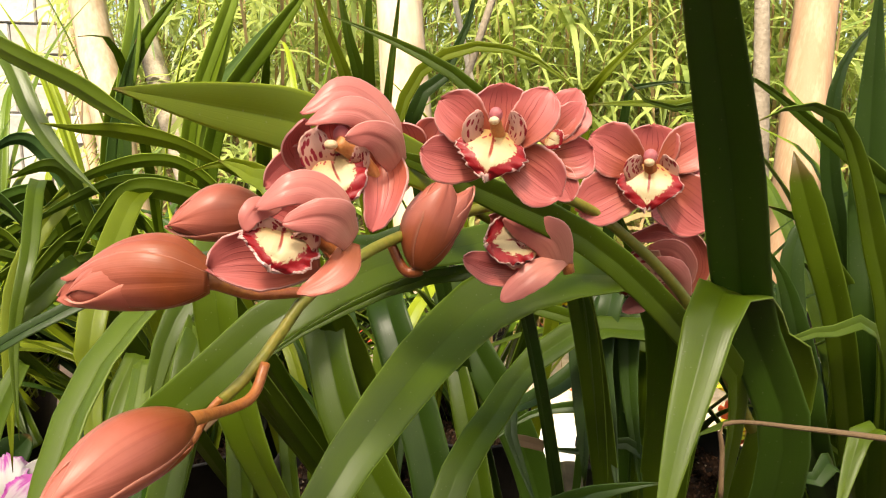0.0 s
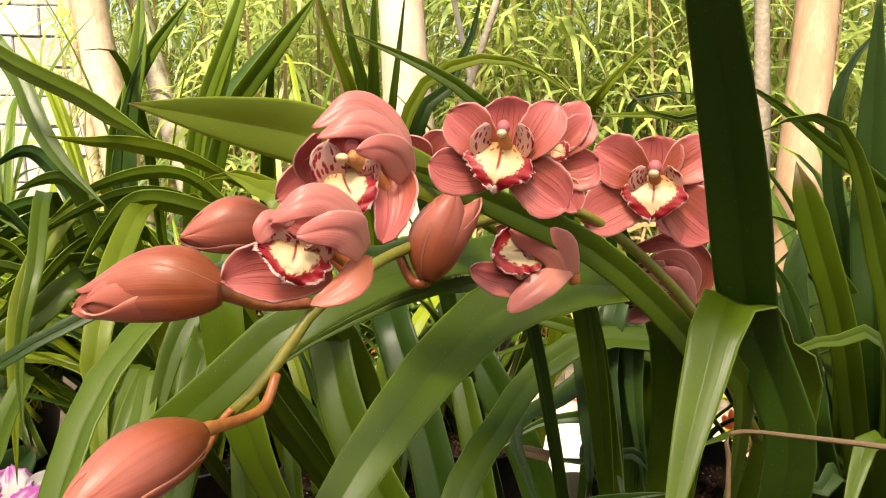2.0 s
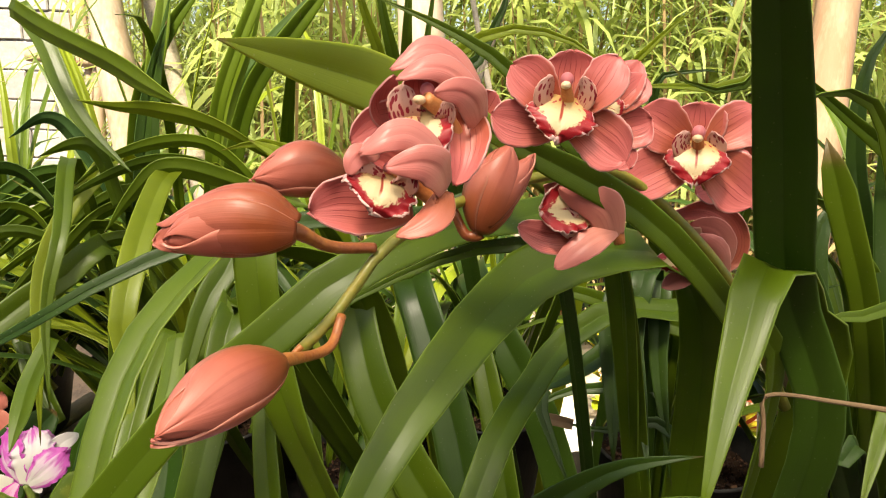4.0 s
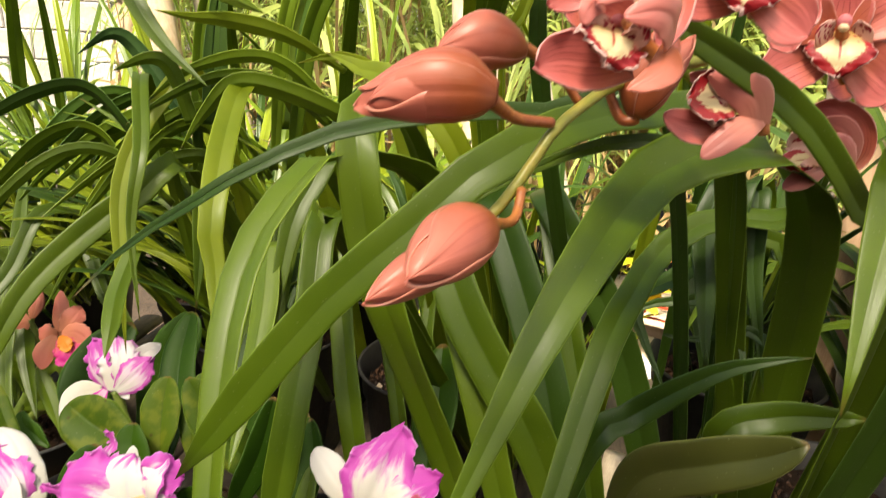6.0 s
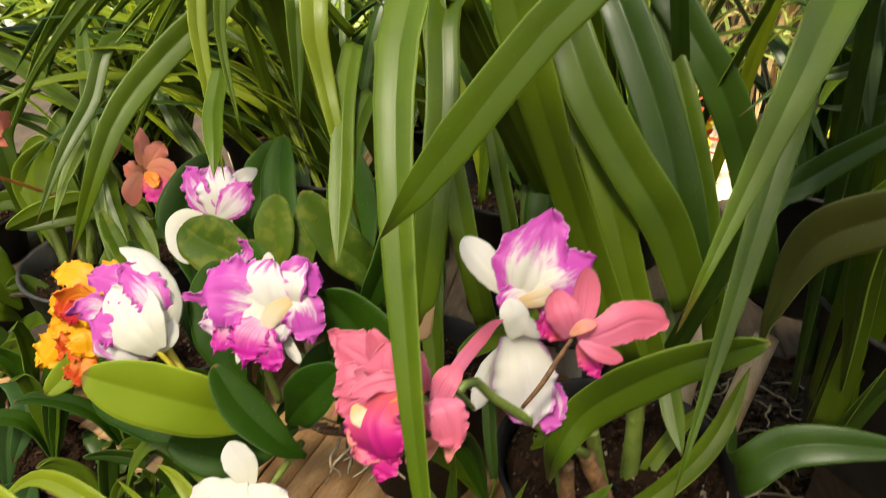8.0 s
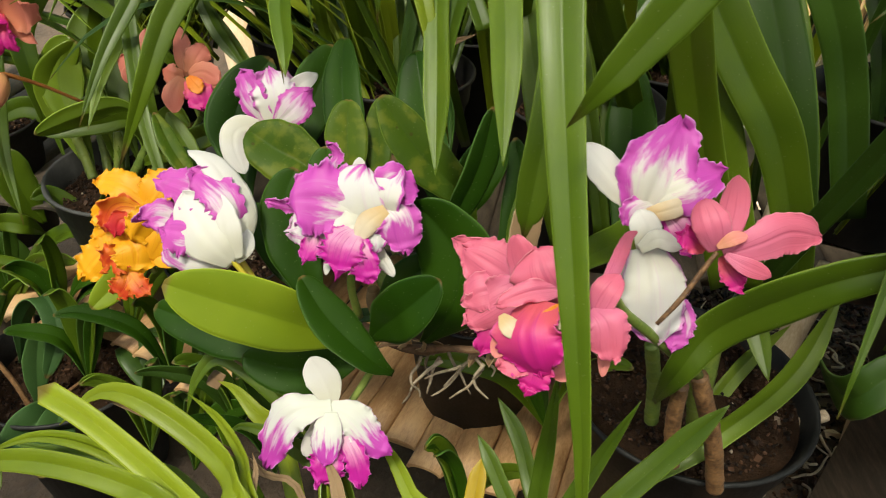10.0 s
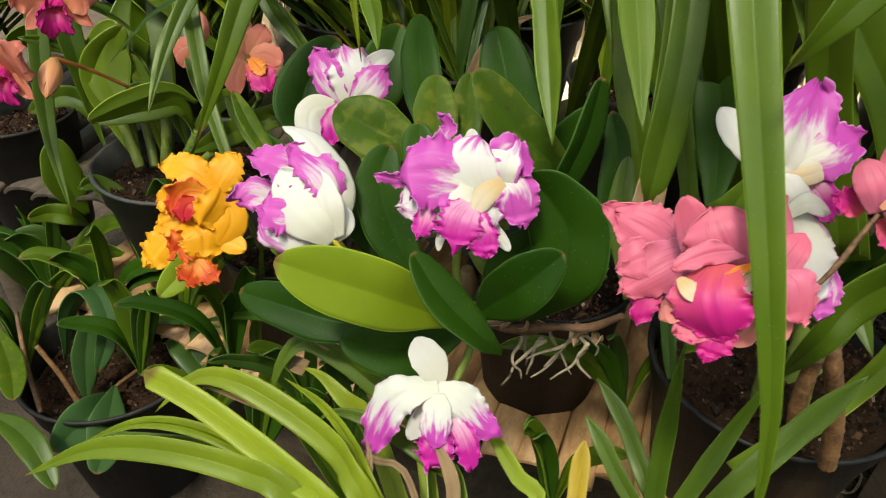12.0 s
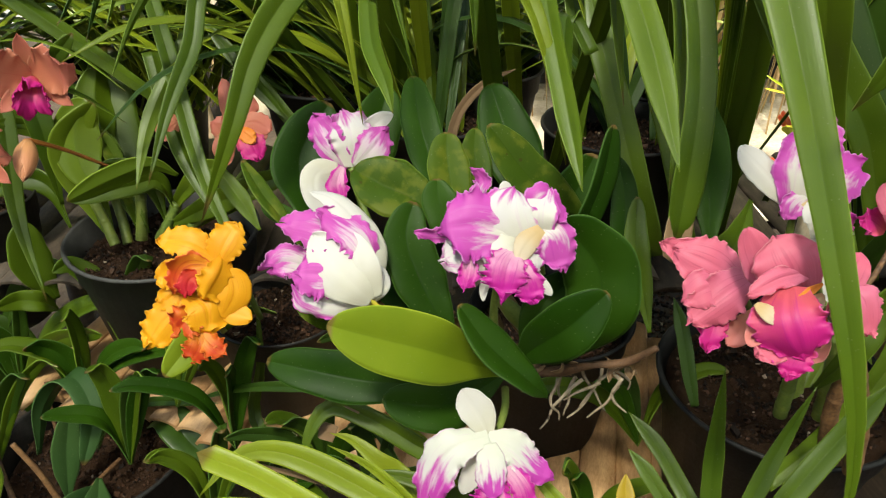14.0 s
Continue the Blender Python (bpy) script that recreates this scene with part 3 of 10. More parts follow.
def arc_petal(length, width, lean, bend, wrap, seed, blunt=0.55, ruffle=0.01, nv=20, nu=13):
    """A petal along +y facing +z that leans and bends forward by degrees and wraps round its own length."""
    rng = np.random.default_rng(seed)
    v, u = np.sin(np.linspace(0, math.pi / 2, nv)), np.linspace(-1, 1, nu)[None]
    turn = np.radians(lean + bend * v)
    step = np.r_[0, np.diff(v)] * length
    y, z = np.cumsum(np.cos(turn) * step)[:, None], np.cumsum(np.sin(turn) * step)[:, None]
    turn, v = turn[:, None], v[:, None]
    foot = 0.30 + 0.70 * np.sin(np.clip(v / blunt, 0, 1) * math.pi / 2)
    half = np.where(v < blunt, foot, np.clip(1 - (np.clip(v - blunt, 0, 1) / (1.004 - blunt)) ** 2.2, 0, 1) ** 0.55) * width / 2
    phi = math.radians(wrap) * (0.35 + 0.65 * np.sin(v * math.pi * 0.85 + 0.1))
    x = half * np.sin(u * phi) / phi
    deep = half * (1 - np.cos(u * phi)) / phi - 0.025 * width * np.exp(-(u / 0.10) ** 2) * np.sin(v * math.pi)
    for _ in range(3):
        deep = deep + 0.012 * width * np.sin(u * rng.uniform(1, 3) + rng.uniform(0, 6)) * np.sin(v * rng.uniform(2, 6) + rng.uniform(0, 6)) * v
    deep = deep + ruffle * width * (np.abs(u) ** 4 + v ** 8) * np.sin(v * 14 + u * 3 + rng.uniform(0, 6)) * v
    return np.stack([x + 0 * y, y - np.sin(turn) * deep, z + np.cos(turn) * deep], -1)


def cymbidium_flower(owner, centre, face, up, size, opened):
    """Three sepals, two petals, a spotted three-lobed lip and a hooded column. opened: 1 flat open, 0 a closed hood."""
    FLOWER_COUNT[0] += 1
    seed = FLOWER_COUNT[0] * 17
    k = min(1, (1 - opened) * 1.6)
    m = frame_of(centre, face, up)
    fore = m @ Matrix.Translation((0, -0.12 * k * size, 0.36 * k * size))
    at = lambda *p: m @ Vector([c * size for c in p])
    v, f, uv = tube_mesh([at(0, -0.06, -0.28), at(0, -0.07, -0.04), at(0, -0.02, 0.12), at(0, 0.09, 0.26), at(0, 0.15, 0.36)], [0.05 * size, 0.13 * size, 0.19 * size, 0.17 * size, 0.09 * size], 12, 18)
    flower = mesh_part("flower", v, f, COLUMN_PINK, owner, uv, "salmon-pink cymbidium flower with a spotted yellow lip" if opened > 0.6 else "half-open salmon-pink cymbidium flower")
    hood = bmesh.new()
    bmesh.ops.create_uvsphere(hood, u_segments=12, v_segments=8, radius=0.125 * size, matrix=m @ Matrix.Translation((0, 0.17 * size, 0.33 * size)) @ Matrix.Diagonal((1.0, 0.9, 1.0, 1)))
    part("column_hood", hood, HOOD, flower, "pink hood of the column", True)
    cap = bmesh.new()
    bmesh.ops.create_uvsphere(cap, u_segments=12, v_segments=8, radius=0.10 * size, matrix=m @ Matrix.Translation((0, 0.115 * size, 0.40 * size)) @ Matrix.Diagonal((1.0, 0.72, 0.8, 1)))
    part("anther_cap", cap, ANTHER, flower, "cream anther cap", True)
    rng = np.random.default_rng(seed)
    # angle, length, width, lean, bend, wrap when open; then lean, bend, wrap when still closed
    shapes = (("sepal", 0, 0.76, 0.82, 14, 34, 34, 24, 100, 70), ("sepal", 120, 1.20, 0.84, 14, -16, 26, 34, 26, 44), ("sepal", -120, 1.20, 0.84, 14, -16, 26, 34, 26, 44),
              ("petal", 62, 0.96, 0.84, 16, 18, 30, 36, 78, 58), ("petal", -62, 0.96, 0.84, 16, 18, 30, 36, 78, 58))
    for name, angle, length, width, lean, bend, wrap, lean_shut, bend_shut, wrap_shut in shapes:
        mix = lambda p, q: p + (q - p) * k
        upper = abs(angle) < 90
        grid = arc_petal(length * size * (1 + (0.75 if angle == 0 else 0.42 if upper else -0.04) * k), width * size * (1 + (0.34 if upper else 0.0) * k), mix(lean, lean_shut) + rng.uniform(-4, 4), mix(bend, bend_shut) + rng.uniform(-5, 5), mix(wrap, wrap_shut), seed + angle + 200)
        turn = angle * (1 - 0.06 * k) if upper else angle * (1 + 0.04 * k)
        lift = (0, 0, 0.03 * size if name == "petal" else 0.0)
        sheet(name, turned(grid + lift, petal_pose(m, turn + rng.uniform(-4, 4), 0, 0.06 * size)), CYMB_PETAL, flower, 0.0009)
    # the lip's front lobe: a broad frilled V folded down over its point, with two keels in the middle
    nv, nu = 26, 41
    s, c = np.linspace(0, 1, nv)[:, None], np.linspace(-1, 1, nu)[None]
    half = size * np.where(s < 0.24, 0.17 + 0.31 * np.sin(np.clip(s / 0.24, 0, 1) * math.pi / 2) ** 1.5, 0.48 * np.clip(1 - np.clip((s - 0.24) / 0.765, 0, 1) ** 1.6, 0.01, 1) ** 0.75)
    drop = np.clip((s - 0.12) / 0.88, 0, 1)
    y = -size * (0.12 + 0.08 * s + (0.44 - 0.10 * k) * drop ** 1.1) + 0.10 * size * c ** 2 * (1 - drop)
    z = size * (0.14 + 0.30 * np.sin(np.clip(s / 0.55, 0, 1) * math.pi / 2) - 0.13 * drop ** 2) - 0.09 * size * c ** 2 * drop + 0.05 * size * c ** 2 * (1 - drop)
    z = z + 0.035 * size * np.exp(-((np.abs(c) - 0.16) / 0.08) ** 2) * np.clip(1 - s / 0.6, 0, 1)
    edge = np.clip(np.abs(c) ** 7 + s ** 12, 0, 1)
    frill = 0.042 * size * edge * np.sin(s * 52 + 2.2 * np.sign(c) + rng.uniform(0, 6)) * np.clip(s * 6, 0, 1)
    lip = np.stack([half * c + 0.55 * frill * np.sign(c), y + 0 * c + 0.7 * frill, z + 0 * c + frill], -1)
    sheet("lip", turned(lip, fore), LIP_CYMB, flower, 0.0009, "cream and crimson lip")
    for sign in (-1, 1):
        a, d = np.linspace(0, 1, 11)[:, None], np.linspace(0, 1, 15)[None]
        reach = a * (0.45 + 0.55 * np.sin(np.clip(d * 1.12, 0, 1) * math.pi) ** 0.6)
        rim = 0.012 * np.sin(d * 26) * a ** 4
        lobe = np.stack([sign * size * (0.15 + 0.20 * reach ** 0.8 + rim), size * (-0.24 + 0.50 * d + 0.05 * reach), size * (0.03 + 0.34 * reach + rim + 0 * d)], -1)
        if sign > 0:
            lobe = lobe[:, ::-1]
        sheet("side_lobe", turned(lobe, fore), SIDE_LOBE, flower, 0.0008)
    return flower


def flower_core(owner, points, radius, mat, label):
    """The stalk end and column that carry a flower's petals."""
    v, f, uv = tube_mesh(points, [radius * 0.8, radius, radius * 1.05, radius * 0.8], 10, 16)
    return mesh_part("flower", v, f, mat, owner, uv, label)


def knob(flower, at, radius, mat, name, flat):
    """A rounded knob at the end of the column."""
    bm = bmesh.new()
    bmesh.ops.create_uvsphere(bm, u_segments=14, v_segments=9, radius=radius, matrix=Matrix.Translation(at) @ Matrix.Diagonal((1.0, 1.0, flat, 1)))
    return part(name, bm, mat, flower, "", True)


PETAL_RNG = np.random.default_rng(41)


def petal(flower, points, width, side, mat, name="petal", wrap=15, ruffle=0.012, waves=4, blunt=0.55, foot=0.3, tip=2.2):
    """A petal along its midrib, from base to tip; wrap: degrees by which its sides bend forward, ruffle: the frill of its rim."""
    rng = PETAL_RNG
    frilly = ruffle > 0.03
    nv, nu = (84, 33) if frilly else (30, 19)
    line, way = curve_through(points, nv)
    side = np.asarray(side, float)[None] - way * (way @ np.asarray(side, float))[:, None]
    side /= np.linalg.norm(side, axis=1, keepdims=True) + 1e-12
    face = np.cross(side, way)
    v, u = np.linspace(0, 1, nv)[:, None], np.linspace(-1, 1, nu)[None]
    rise = foot + (1 - foot) * np.sin(np.clip(v / blunt, 0, 1) * math.pi / 2)
    half = np.where(v < blunt, rise, np.clip(1 - (np.clip(v - blunt, 0, 1) / (1.004 - blunt)) ** tip, 0, 1) ** 0.6) * width / 2
    # an outline that is never quite even
    half = half * (1 + 0.05 * np.sin(v * rng.uniform(5, 9) + rng.uniform(0, 6) + u * 1.5))
    phi = math.radians(wrap if abs(wrap) > 1 else 1) * (0.4 + 0.6 * np.sin(v * math.pi * 0.9))
    x, z = half * np.sin(u * phi) / phi, half * (1 - np.cos(u * phi)) / phi
    z = z - 0.022 * width * np.exp(-(u / 0.12) ** 2) * np.sin(v * math.pi)
    # soft folds that run along it, then a broad buckle
    for k in range(3):
        z = z + (0.012 if frilly else 0.005) * width * np.sin(u * rng.uniform(2.0, 6.5) + rng.uniform(0, 6) + v * rng.uniform(-1.5, 1.5)) * np.sin(v * math.pi * 0.8)
    for _ in range(2):
        z = z + 0.028 * width * np.sin(u * rng.uniform(0.8, 2.5) + rng.uniform(0, 6)) * np.sin(v * rng.uniform(2, 6) + rng.uniform(0, 6)) * v
    # the frill: uneven waves that die away inwards
    def wander(along, count):
        return sum(rng.uniform(0.5, 1.0) * np.sin(along * rng.uniform(0.55, 1.9) + u * rng.uniform(-3, 3) + rng.uniform(0, 6.28)) for _ in range(count)) / count ** 0.5
    run = v * waves * 4.4
    rim = np.abs(u) ** 6 * np.clip(v * 2.4, 0, 1) + v ** 12
    fine = np.abs(u) ** 14 * np.clip(v * 2, 0, 1) + v ** 24
    z = z + 1.7 * ruffle * width * rim * wander(run, 3)
    z = z + 0.5 * ruffle * width * fine * wander(run * 4.5, 3)
    x = x + 0.9 * ruffle * width * np.abs(u) ** 5 * np.clip(v * 2, 0, 1) * np.sign(u) * wander(run * 1.4, 3) + 0.3 * ruffle * width * fine * np.sign(u) * wander(run * 4.5, 3)
    y = 1.6 * ruffle * width * v ** 10 * wander(u * 5, 3) + 0.3 * ruffle * width * v ** 24 * wander(u * 22, 3)
    grid = line[:, None] + side[:, None] * x[..., None] + face[:, None] * z[..., None] + way[:, None] * y[..., None]
    return sheet(name, grid, mat, flower, 0.0007)


def bud(owner, foot, tip, width, stem=None, mat=None, bow=0.1, spin=0.4):
    """A closed bud: three pointed sepals folded over one another round a core, on a bent stalk."""
    a, b = Vector(foot), Vector(tip)
    axis = b - a
    m = frame_of(a, axis, (0.2, 0.3, 1))
    length, n, sides = axis.length, 20, 20
    fat = lambda s: width / 2 * max(0.03, math.sin(math.pi * min(1, s * 0.945 + 0.055) ** 0.95) ** 0.72)
    verts, faces, uvs = [], [], []
    for i in range(n):
        s = i / (n - 1)
        for k in range(sides):
            t = 2 * math.pi * k / sides
            verts.append(m @ Vector((0.985 * fat(s) * math.cos(t), 0.985 * fat(s) * math.sin(t) + bow * width * math.sin(math.pi * s), (0.02 + 0.96 * s) * length)))
            uvs.append((0.3 + 0.4 * k / sides, s))
    for i in range(n - 1):
        for k in range(sides):
            p, q = i * sides + k, i * sides + (k + 1) % sides
            faces.append((p, q, q + sides, p + sides))
    faces.append(tuple(range(sides - 1, -1, -1)))
    faces.append(tuple(range((n - 1) * sides, n * sides)))
    ob = mesh_part("bud", verts, faces, mat or CYMB_BUD, owner, uvs, "closed bronze-pink bud")
    for j in range(3):
        grid = []
        for i in range(24):
            s = i / 23
            open_angle = radians(82) * (1 - 0.93 * max(0, (s - 0.52) / 0.48) ** 1.8)
            row = []
            for k in range(13):
                c = k / 6 - 1
                t = spin + 2 * math.pi * j / 3 + open_angle * c + 0.25 * s
                r = fat(s) * (1.0 + 0.035 * (c + 1) / 2 * (1 - s * s)) + width * (0.006 + 0.008 * (j == 1) * max(0, s - 0.6)) - 0.03 * width * math.exp(-(c / 0.07) ** 2) * s
                row.append(m @ Vector((r * math.cos(t), r * math.sin(t) + bow * width * math.sin(math.pi * s), s * length * (1.0, 0.98, 1.02)[j])))
            grid.append([tuple(p) for p in row])
        sheet("sepal", grid, mat or CYMB_BUD, ob, 0.0008)
    if stem:
        way = [Vector(p) for p in (stem if isinstance(stem[0], tuple) else [a * 0.6 + Vector(stem) * 0.4 - axis.normalized() * 0.006, stem])]
        v, f, uv = tube_mesh([a + axis * 0.08, a - axis * 0.03] + way, [width * 0.15, width * 0.105] + [width * 0.095] * (len(way) - 1) + [width * 0.09], 10, 24)
        mesh_part("pedicel", v, f, PEDICEL, ob, uv)
    return ob


def cattleya_flower(owner, centre, face, up, size, mat, lip_mat, opened=1.0, hang=66.0):
    """Three narrow sepals, two broad ruffled petals and a frilled trumpet of a lip."""
    FLOWER_COUNT[0] += 1
    seed = FLOWER_COUNT[0] * 23
    rng = np.random.default_rng(seed)
    m = frame_of(centre, face, up)
    lean = 8 + (1 - opened) * 70
    narrow = WHITE if mat == WHITE_MAGENTA else mat
    words = {"white_magenta_petal": "white cattleya flower with ragged magenta edges", "pink_petal": "ruffled coral-pink cattleya flower with hot pink lip",
             "white_sepal": "drooping white cattleya flower with magenta lip", "salmon_petal": "salmon cattleya flower with magenta lip", "orange_petal": "frilly orange-yellow cattleya flower with red lip"}
    v, f, uv = tube_mesh([m @ Vector(p) for p in [(0, -0.1 * size, -0.45 * size), (0, -0.02 * size, -0.12 * size), (0, 0, 0.03 * size)]], [0.05 * size, 0.06 * size, 0.07 * size], 8, 10)
    flower = mesh_part("flower", v, f, STALK_YELLOW if mat == WHITE_MAGENTA else PEDICEL, owner, uv, words.get(mat.name, ""))
    cup = opened < 0.5
    for angle in (0, 128, -128):
        grid = (arc_petal(1.02 * size, 0.80 * size, 46, 62, 52, seed + angle + 300) if angle else arc_petal(1.25 * size, 0.34 * size, 70, -30, 40, seed + 300)) if cup else petal_grid(1.0 * size, 0.36 * size, 0.12, -0.10 * opened + 0.12 * (1 - opened), 0.012, 2, 0.55, seed + angle + 300)
        sheet("sepal", turned(grid, petal_pose(m, angle + rng.uniform(-6, 6), 0 if cup else lean * 0.8 + rng.uniform(-6, 8), 0.03 * size)), narrow, flower, 0.0009)
    for angle in (hang, -hang):
        grid = arc_petal(1.15 * size, 1.25 * size, 40, 66, 58, seed + int(angle) + 300, 0.6, 0.045, 50, 31) if cup else petal_grid(1.05 * size, 1.08 * size, 0.10 * (1.4 - opened), 0.06 - 0.16 * opened + rng.uniform(-0.1, 0.08), 0.085, rng.uniform(2.6, 4.2), 0.55, seed + int(angle) + 300, 64, 35, 0.0, 0.12)
        sheet("petal", turned(grid + (0, 0, 0.04 * size), petal_pose(m, angle + rng.uniform(-8, 8), 0 if cup else lean + rng.uniform(-4, 10), 0.03 * size, 0 if cup else rng.uniform(-8, 8))), mat, flower, 0.0009)
    # the lip: a short tube that opens into a crumpled, finely frilled skirt
    nv, nu = 30, 120
    s, t = np.linspace(0, 1, nv)[:, None], np.linspace(0, 2 * math.pi, nu)[None]
    flare = np.clip((s - 0.42) / 0.58, 0, 1)
    under = 0.5 - 0.5 * np.cos(t)
    folds = sum(rng.uniform(0.6, 1.2) * np.sin(k * t + rng.uniform(0, 6.3) + rng.uniform(-3, 3) * s) for k in (2, 3, 5, 7)) / 2.4
    crimp = np.sin(t * 17 + rng.uniform(0, 6) + s * 5) + 0.7 * np.sin(t * 31 + rng.uniform(0, 6) - s * 7)
    r = size * (0.11 + 0.11 * np.sin(s * math.pi * 0.8) + 0.25 * flare ** 1.4 * (0.4 + 0.6 * under))
    r = r * (1 + 0.38 * flare * folds) + 0.022 * size * flare ** 3 * crimp
    x, y = r * np.sin(t), r * np.cos(t) * 0.9 - size * (0.06 + 0.20 * s + 0.16 * flare ** 1.5 * under)
    z = size * (0.05 + 0.50 * s - 0.22 * flare ** 2 * under + 0.10 * flare * np.roll(folds, 9, axis=1)) + 0.03 * size * flare ** 3 * np.roll(crimp, 2, axis=1)
    sheet("lip", turned(np.stack([x, y, z], -1), m), lip_mat, flower, 0.0009)
    return flower


# ---- ground and background ----
def ground_sheet():
    n = 90
    xs = np.concatenate([np.linspace(-60, -3, 15), np.linspace(-2.8, 3, 60), np.linspace(3.5, 60, 15)])
    ys = np.concatenate([np.linspace(-60, -3, 15), np.linspace(-2.8, 4, 60), np.linspace(4.5, 60, 15)])
    verts, faces = [], []
    for y in ys:
        for x in xs:
            near = 1.0 if abs(x) < 3.2 and -3 < y < 4.2 else 0.2
            verts.append((x, y, near * (0.03 * noise.noise((x * 2.1, y * 2.1, 0)) + 0.012 * noise.noise((x * 11, y * 11, 3)))))
    for j in range(len(ys) - 1):
        for i in range(len(xs) - 1):
            a = j * len(xs) + i
            faces.append((a, a + 1, a + len(xs) + 1, a + len(xs)))
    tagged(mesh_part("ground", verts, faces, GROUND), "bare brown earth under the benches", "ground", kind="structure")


ground_sheet()


def sunlit_ground_strip():
    """The pale strip of ground behind the benches, its sunlit brightness put into the colour."""
    xs, ys = np.linspace(-0.45, 5, 48), np.linspace(1.85, 3.3, 16)
    grid = [[(x, y + 0.08 * noise.noise((x * 1.7, y * 0.4, 5)), 0.045 + 0.02 * noise.noise((x * 3, y * 3, 9))) for x in xs] for y in ys]
    tagged(sheet("path", grid, GROUND_SUNLIT, None, 0.02), "pale ground strip coloured for full sun behind the benches", "path", kind="structure")


sunlit_ground_strip()


def shade_roof():
    """An unseen thin white net assumed over the benches to soften and dim the sun; the camera moves under it; sagging
    between its poles.
    """
    xs, ys = np.linspace(-2.8, 2.2, 24), np.linspace(-2.8, 0.4, 22)
    grid = [[(x, y, 2.45 - 0.06 * math.sin((x + 2.6) * 2.1) ** 2 - 0.04 * math.sin(y * 2.4) ** 2) for x in xs] for y in ys]
    tagged(sheet("canopy", grid, CANOPY, None, 0.001), "unseen thin white shade net assumed over the benches", "canopy", kind="structure")


shade_roof()


def box(bm, lo, hi, m=None):
    made = bmesh.ops.create_cube(bm, size=1.0)["verts"]
    size, mid = [h - l for l, h in zip(lo, hi)], [(l + h) / 2 for l, h in zip(lo, hi)]
    bmesh.ops.transform(bm, matrix=(m or Matrix()) @ Matrix.Translation(mid) @ Matrix.Diagonal((*size, 1)), verts=made)
    return made


def block_wall():
    """A whitewashed block wall with recessed joints."""
    root = plant("wall_left", (-4.2, 4.9, 0), "whitewashed rough block wall in full sun", "wall", kind="structure")
    core = bmesh.new()
    box(core, (-6.5, 4.92, 0), (-2.52, 5.1, 3.2))
    part("core", core, WALL_WHITE, root)
    rng = np.random.default_rng(3)
    shape = bmesh.new()
    box(shape, (-0.196, 0, -0.099), (0.196, 0.03, 0.099))
    bmesh.ops.bevel(shape, geom=shape.edges[:], offset=0.008, segments=1, affect="EDGES")
    first = part("block", shape, WALL_WHITE, root)
    first.matrix_parent_inverse = Matrix.Translation(root.location).inverted()
    k = 0
    for row in range(15):
        for col in range(9):
            x, z = -2.72 - 0.4 * col - (0.2 if row % 2 else 0), 0.12 + 0.205 * row
            ob = first if k == 0 else first.copy()
            if k:
                scene.collection.objects.link(ob)
            k += 1
            ob.matrix_basis = pose(x, 4.90 + rng.uniform(-0.012, 0.006), z, rng.uniform(-1, 1), rng.uniform(-1, 1), rng.uniform(-1, 1))


block_wall()


# Unseen walls behind and beside the camera, added to cut the sky's fill.
def sky_block_wall(name, lo, hi):
    bm = bmesh.new()
    box(bm, lo, hi)
    tagged(part(name, bm, WALL_PLAIN), "unseen plain brown wall added to block sky light", "wall", kind="structure")


sky_block_wall("wall_back", (-4.2, -2.75, 0), (3.4, -2.6, 2.3))
sky_block_wall("wall_side", (-4.2, -2.6, 0), (-4.05, 0.6, 2.3))


def trunk(name, foot, top, r0, r1, mat, label, category="tree trunk"):
    a, b = np.asarray(foot, float), np.asarray(top, float)
    pts = [a + (b - a) * s + np.array([math.sin(s * 7 + a[0] * 5), math.cos(s * 5), 0]) * 0.05 * r0 * 3 for s in np.linspace(0, 1, 6)]
    radii = [r0 + (r1 - r0) * s + 0.05 * r0 * math.sin(s * 31) for s in np.linspace(0, 1, 25)]
    v, f, uv = tube_mesh(pts, radii, 14, 40)
    return tagged(mesh_part(name, v, f, mat, None, uv), label, category)


trunk("tree_trunk", (-1.219, 2.692, -0.02), (-1.823, 3.319, 2.727), 0.085, 0.07, TRUNK, "pale smooth leaning tree trunk in sun", "tree trunk")
trunk("tree_trunk", (0.004, 1.245, -0.02), (-0.218, 1.862, 2.658), 0.056, 0.05, TRUNK, "pale sunlit trunk standing behind the orchids", "tree trunk")
trunk("wooden_post", (0.532, 0.925, -0.02), (0.698, 1.543, 2.631), 0.037, 0.037, POST, "round tan wooden post among the leaves", "post")
trunk("thin_trunk", (0.793, 1.443, -0.02), (0.714, 2.075, 2.71), 0.02, 0.018, TRUNK_GREY, "thin ringed pale stem beside the post", "tree trunk")
trunk("tree_trunk", (-1, 3.055, -0.02), (-1.903, 3.693, 2.793), 0.055, 0.05, TRUNK_GREY, "grey lichened trunk with fern leaves", "tree trunk")
trunk("thin_trunk", (-0.382, 1.834, -0.02), (0.439, 2.477, 2.693), 0.014, 0.011, TRUNK_GREY, "thin bare branching shrub stem", "tree trunk")
trunk("thin_trunk", (0.388, 1.847, -0.02), (-0.298, 2.468, 2.706), 0.011, 0.008, TRUNK_GREY, "thin bare branching shrub stem", "tree trunk")
trunk("fence_post", (-2.026, 3.962, -0.02), (-2.64, 4.6, 2.775), 0.03, 0.03, POST, "weathered wooden fence post", "post")

trunk("fence_post", (-2.16, 4.05, -0.02), (-2.28, 4.28, 1.62), 0.035, 0.033, POST, "weathered wooden fence post", "post")
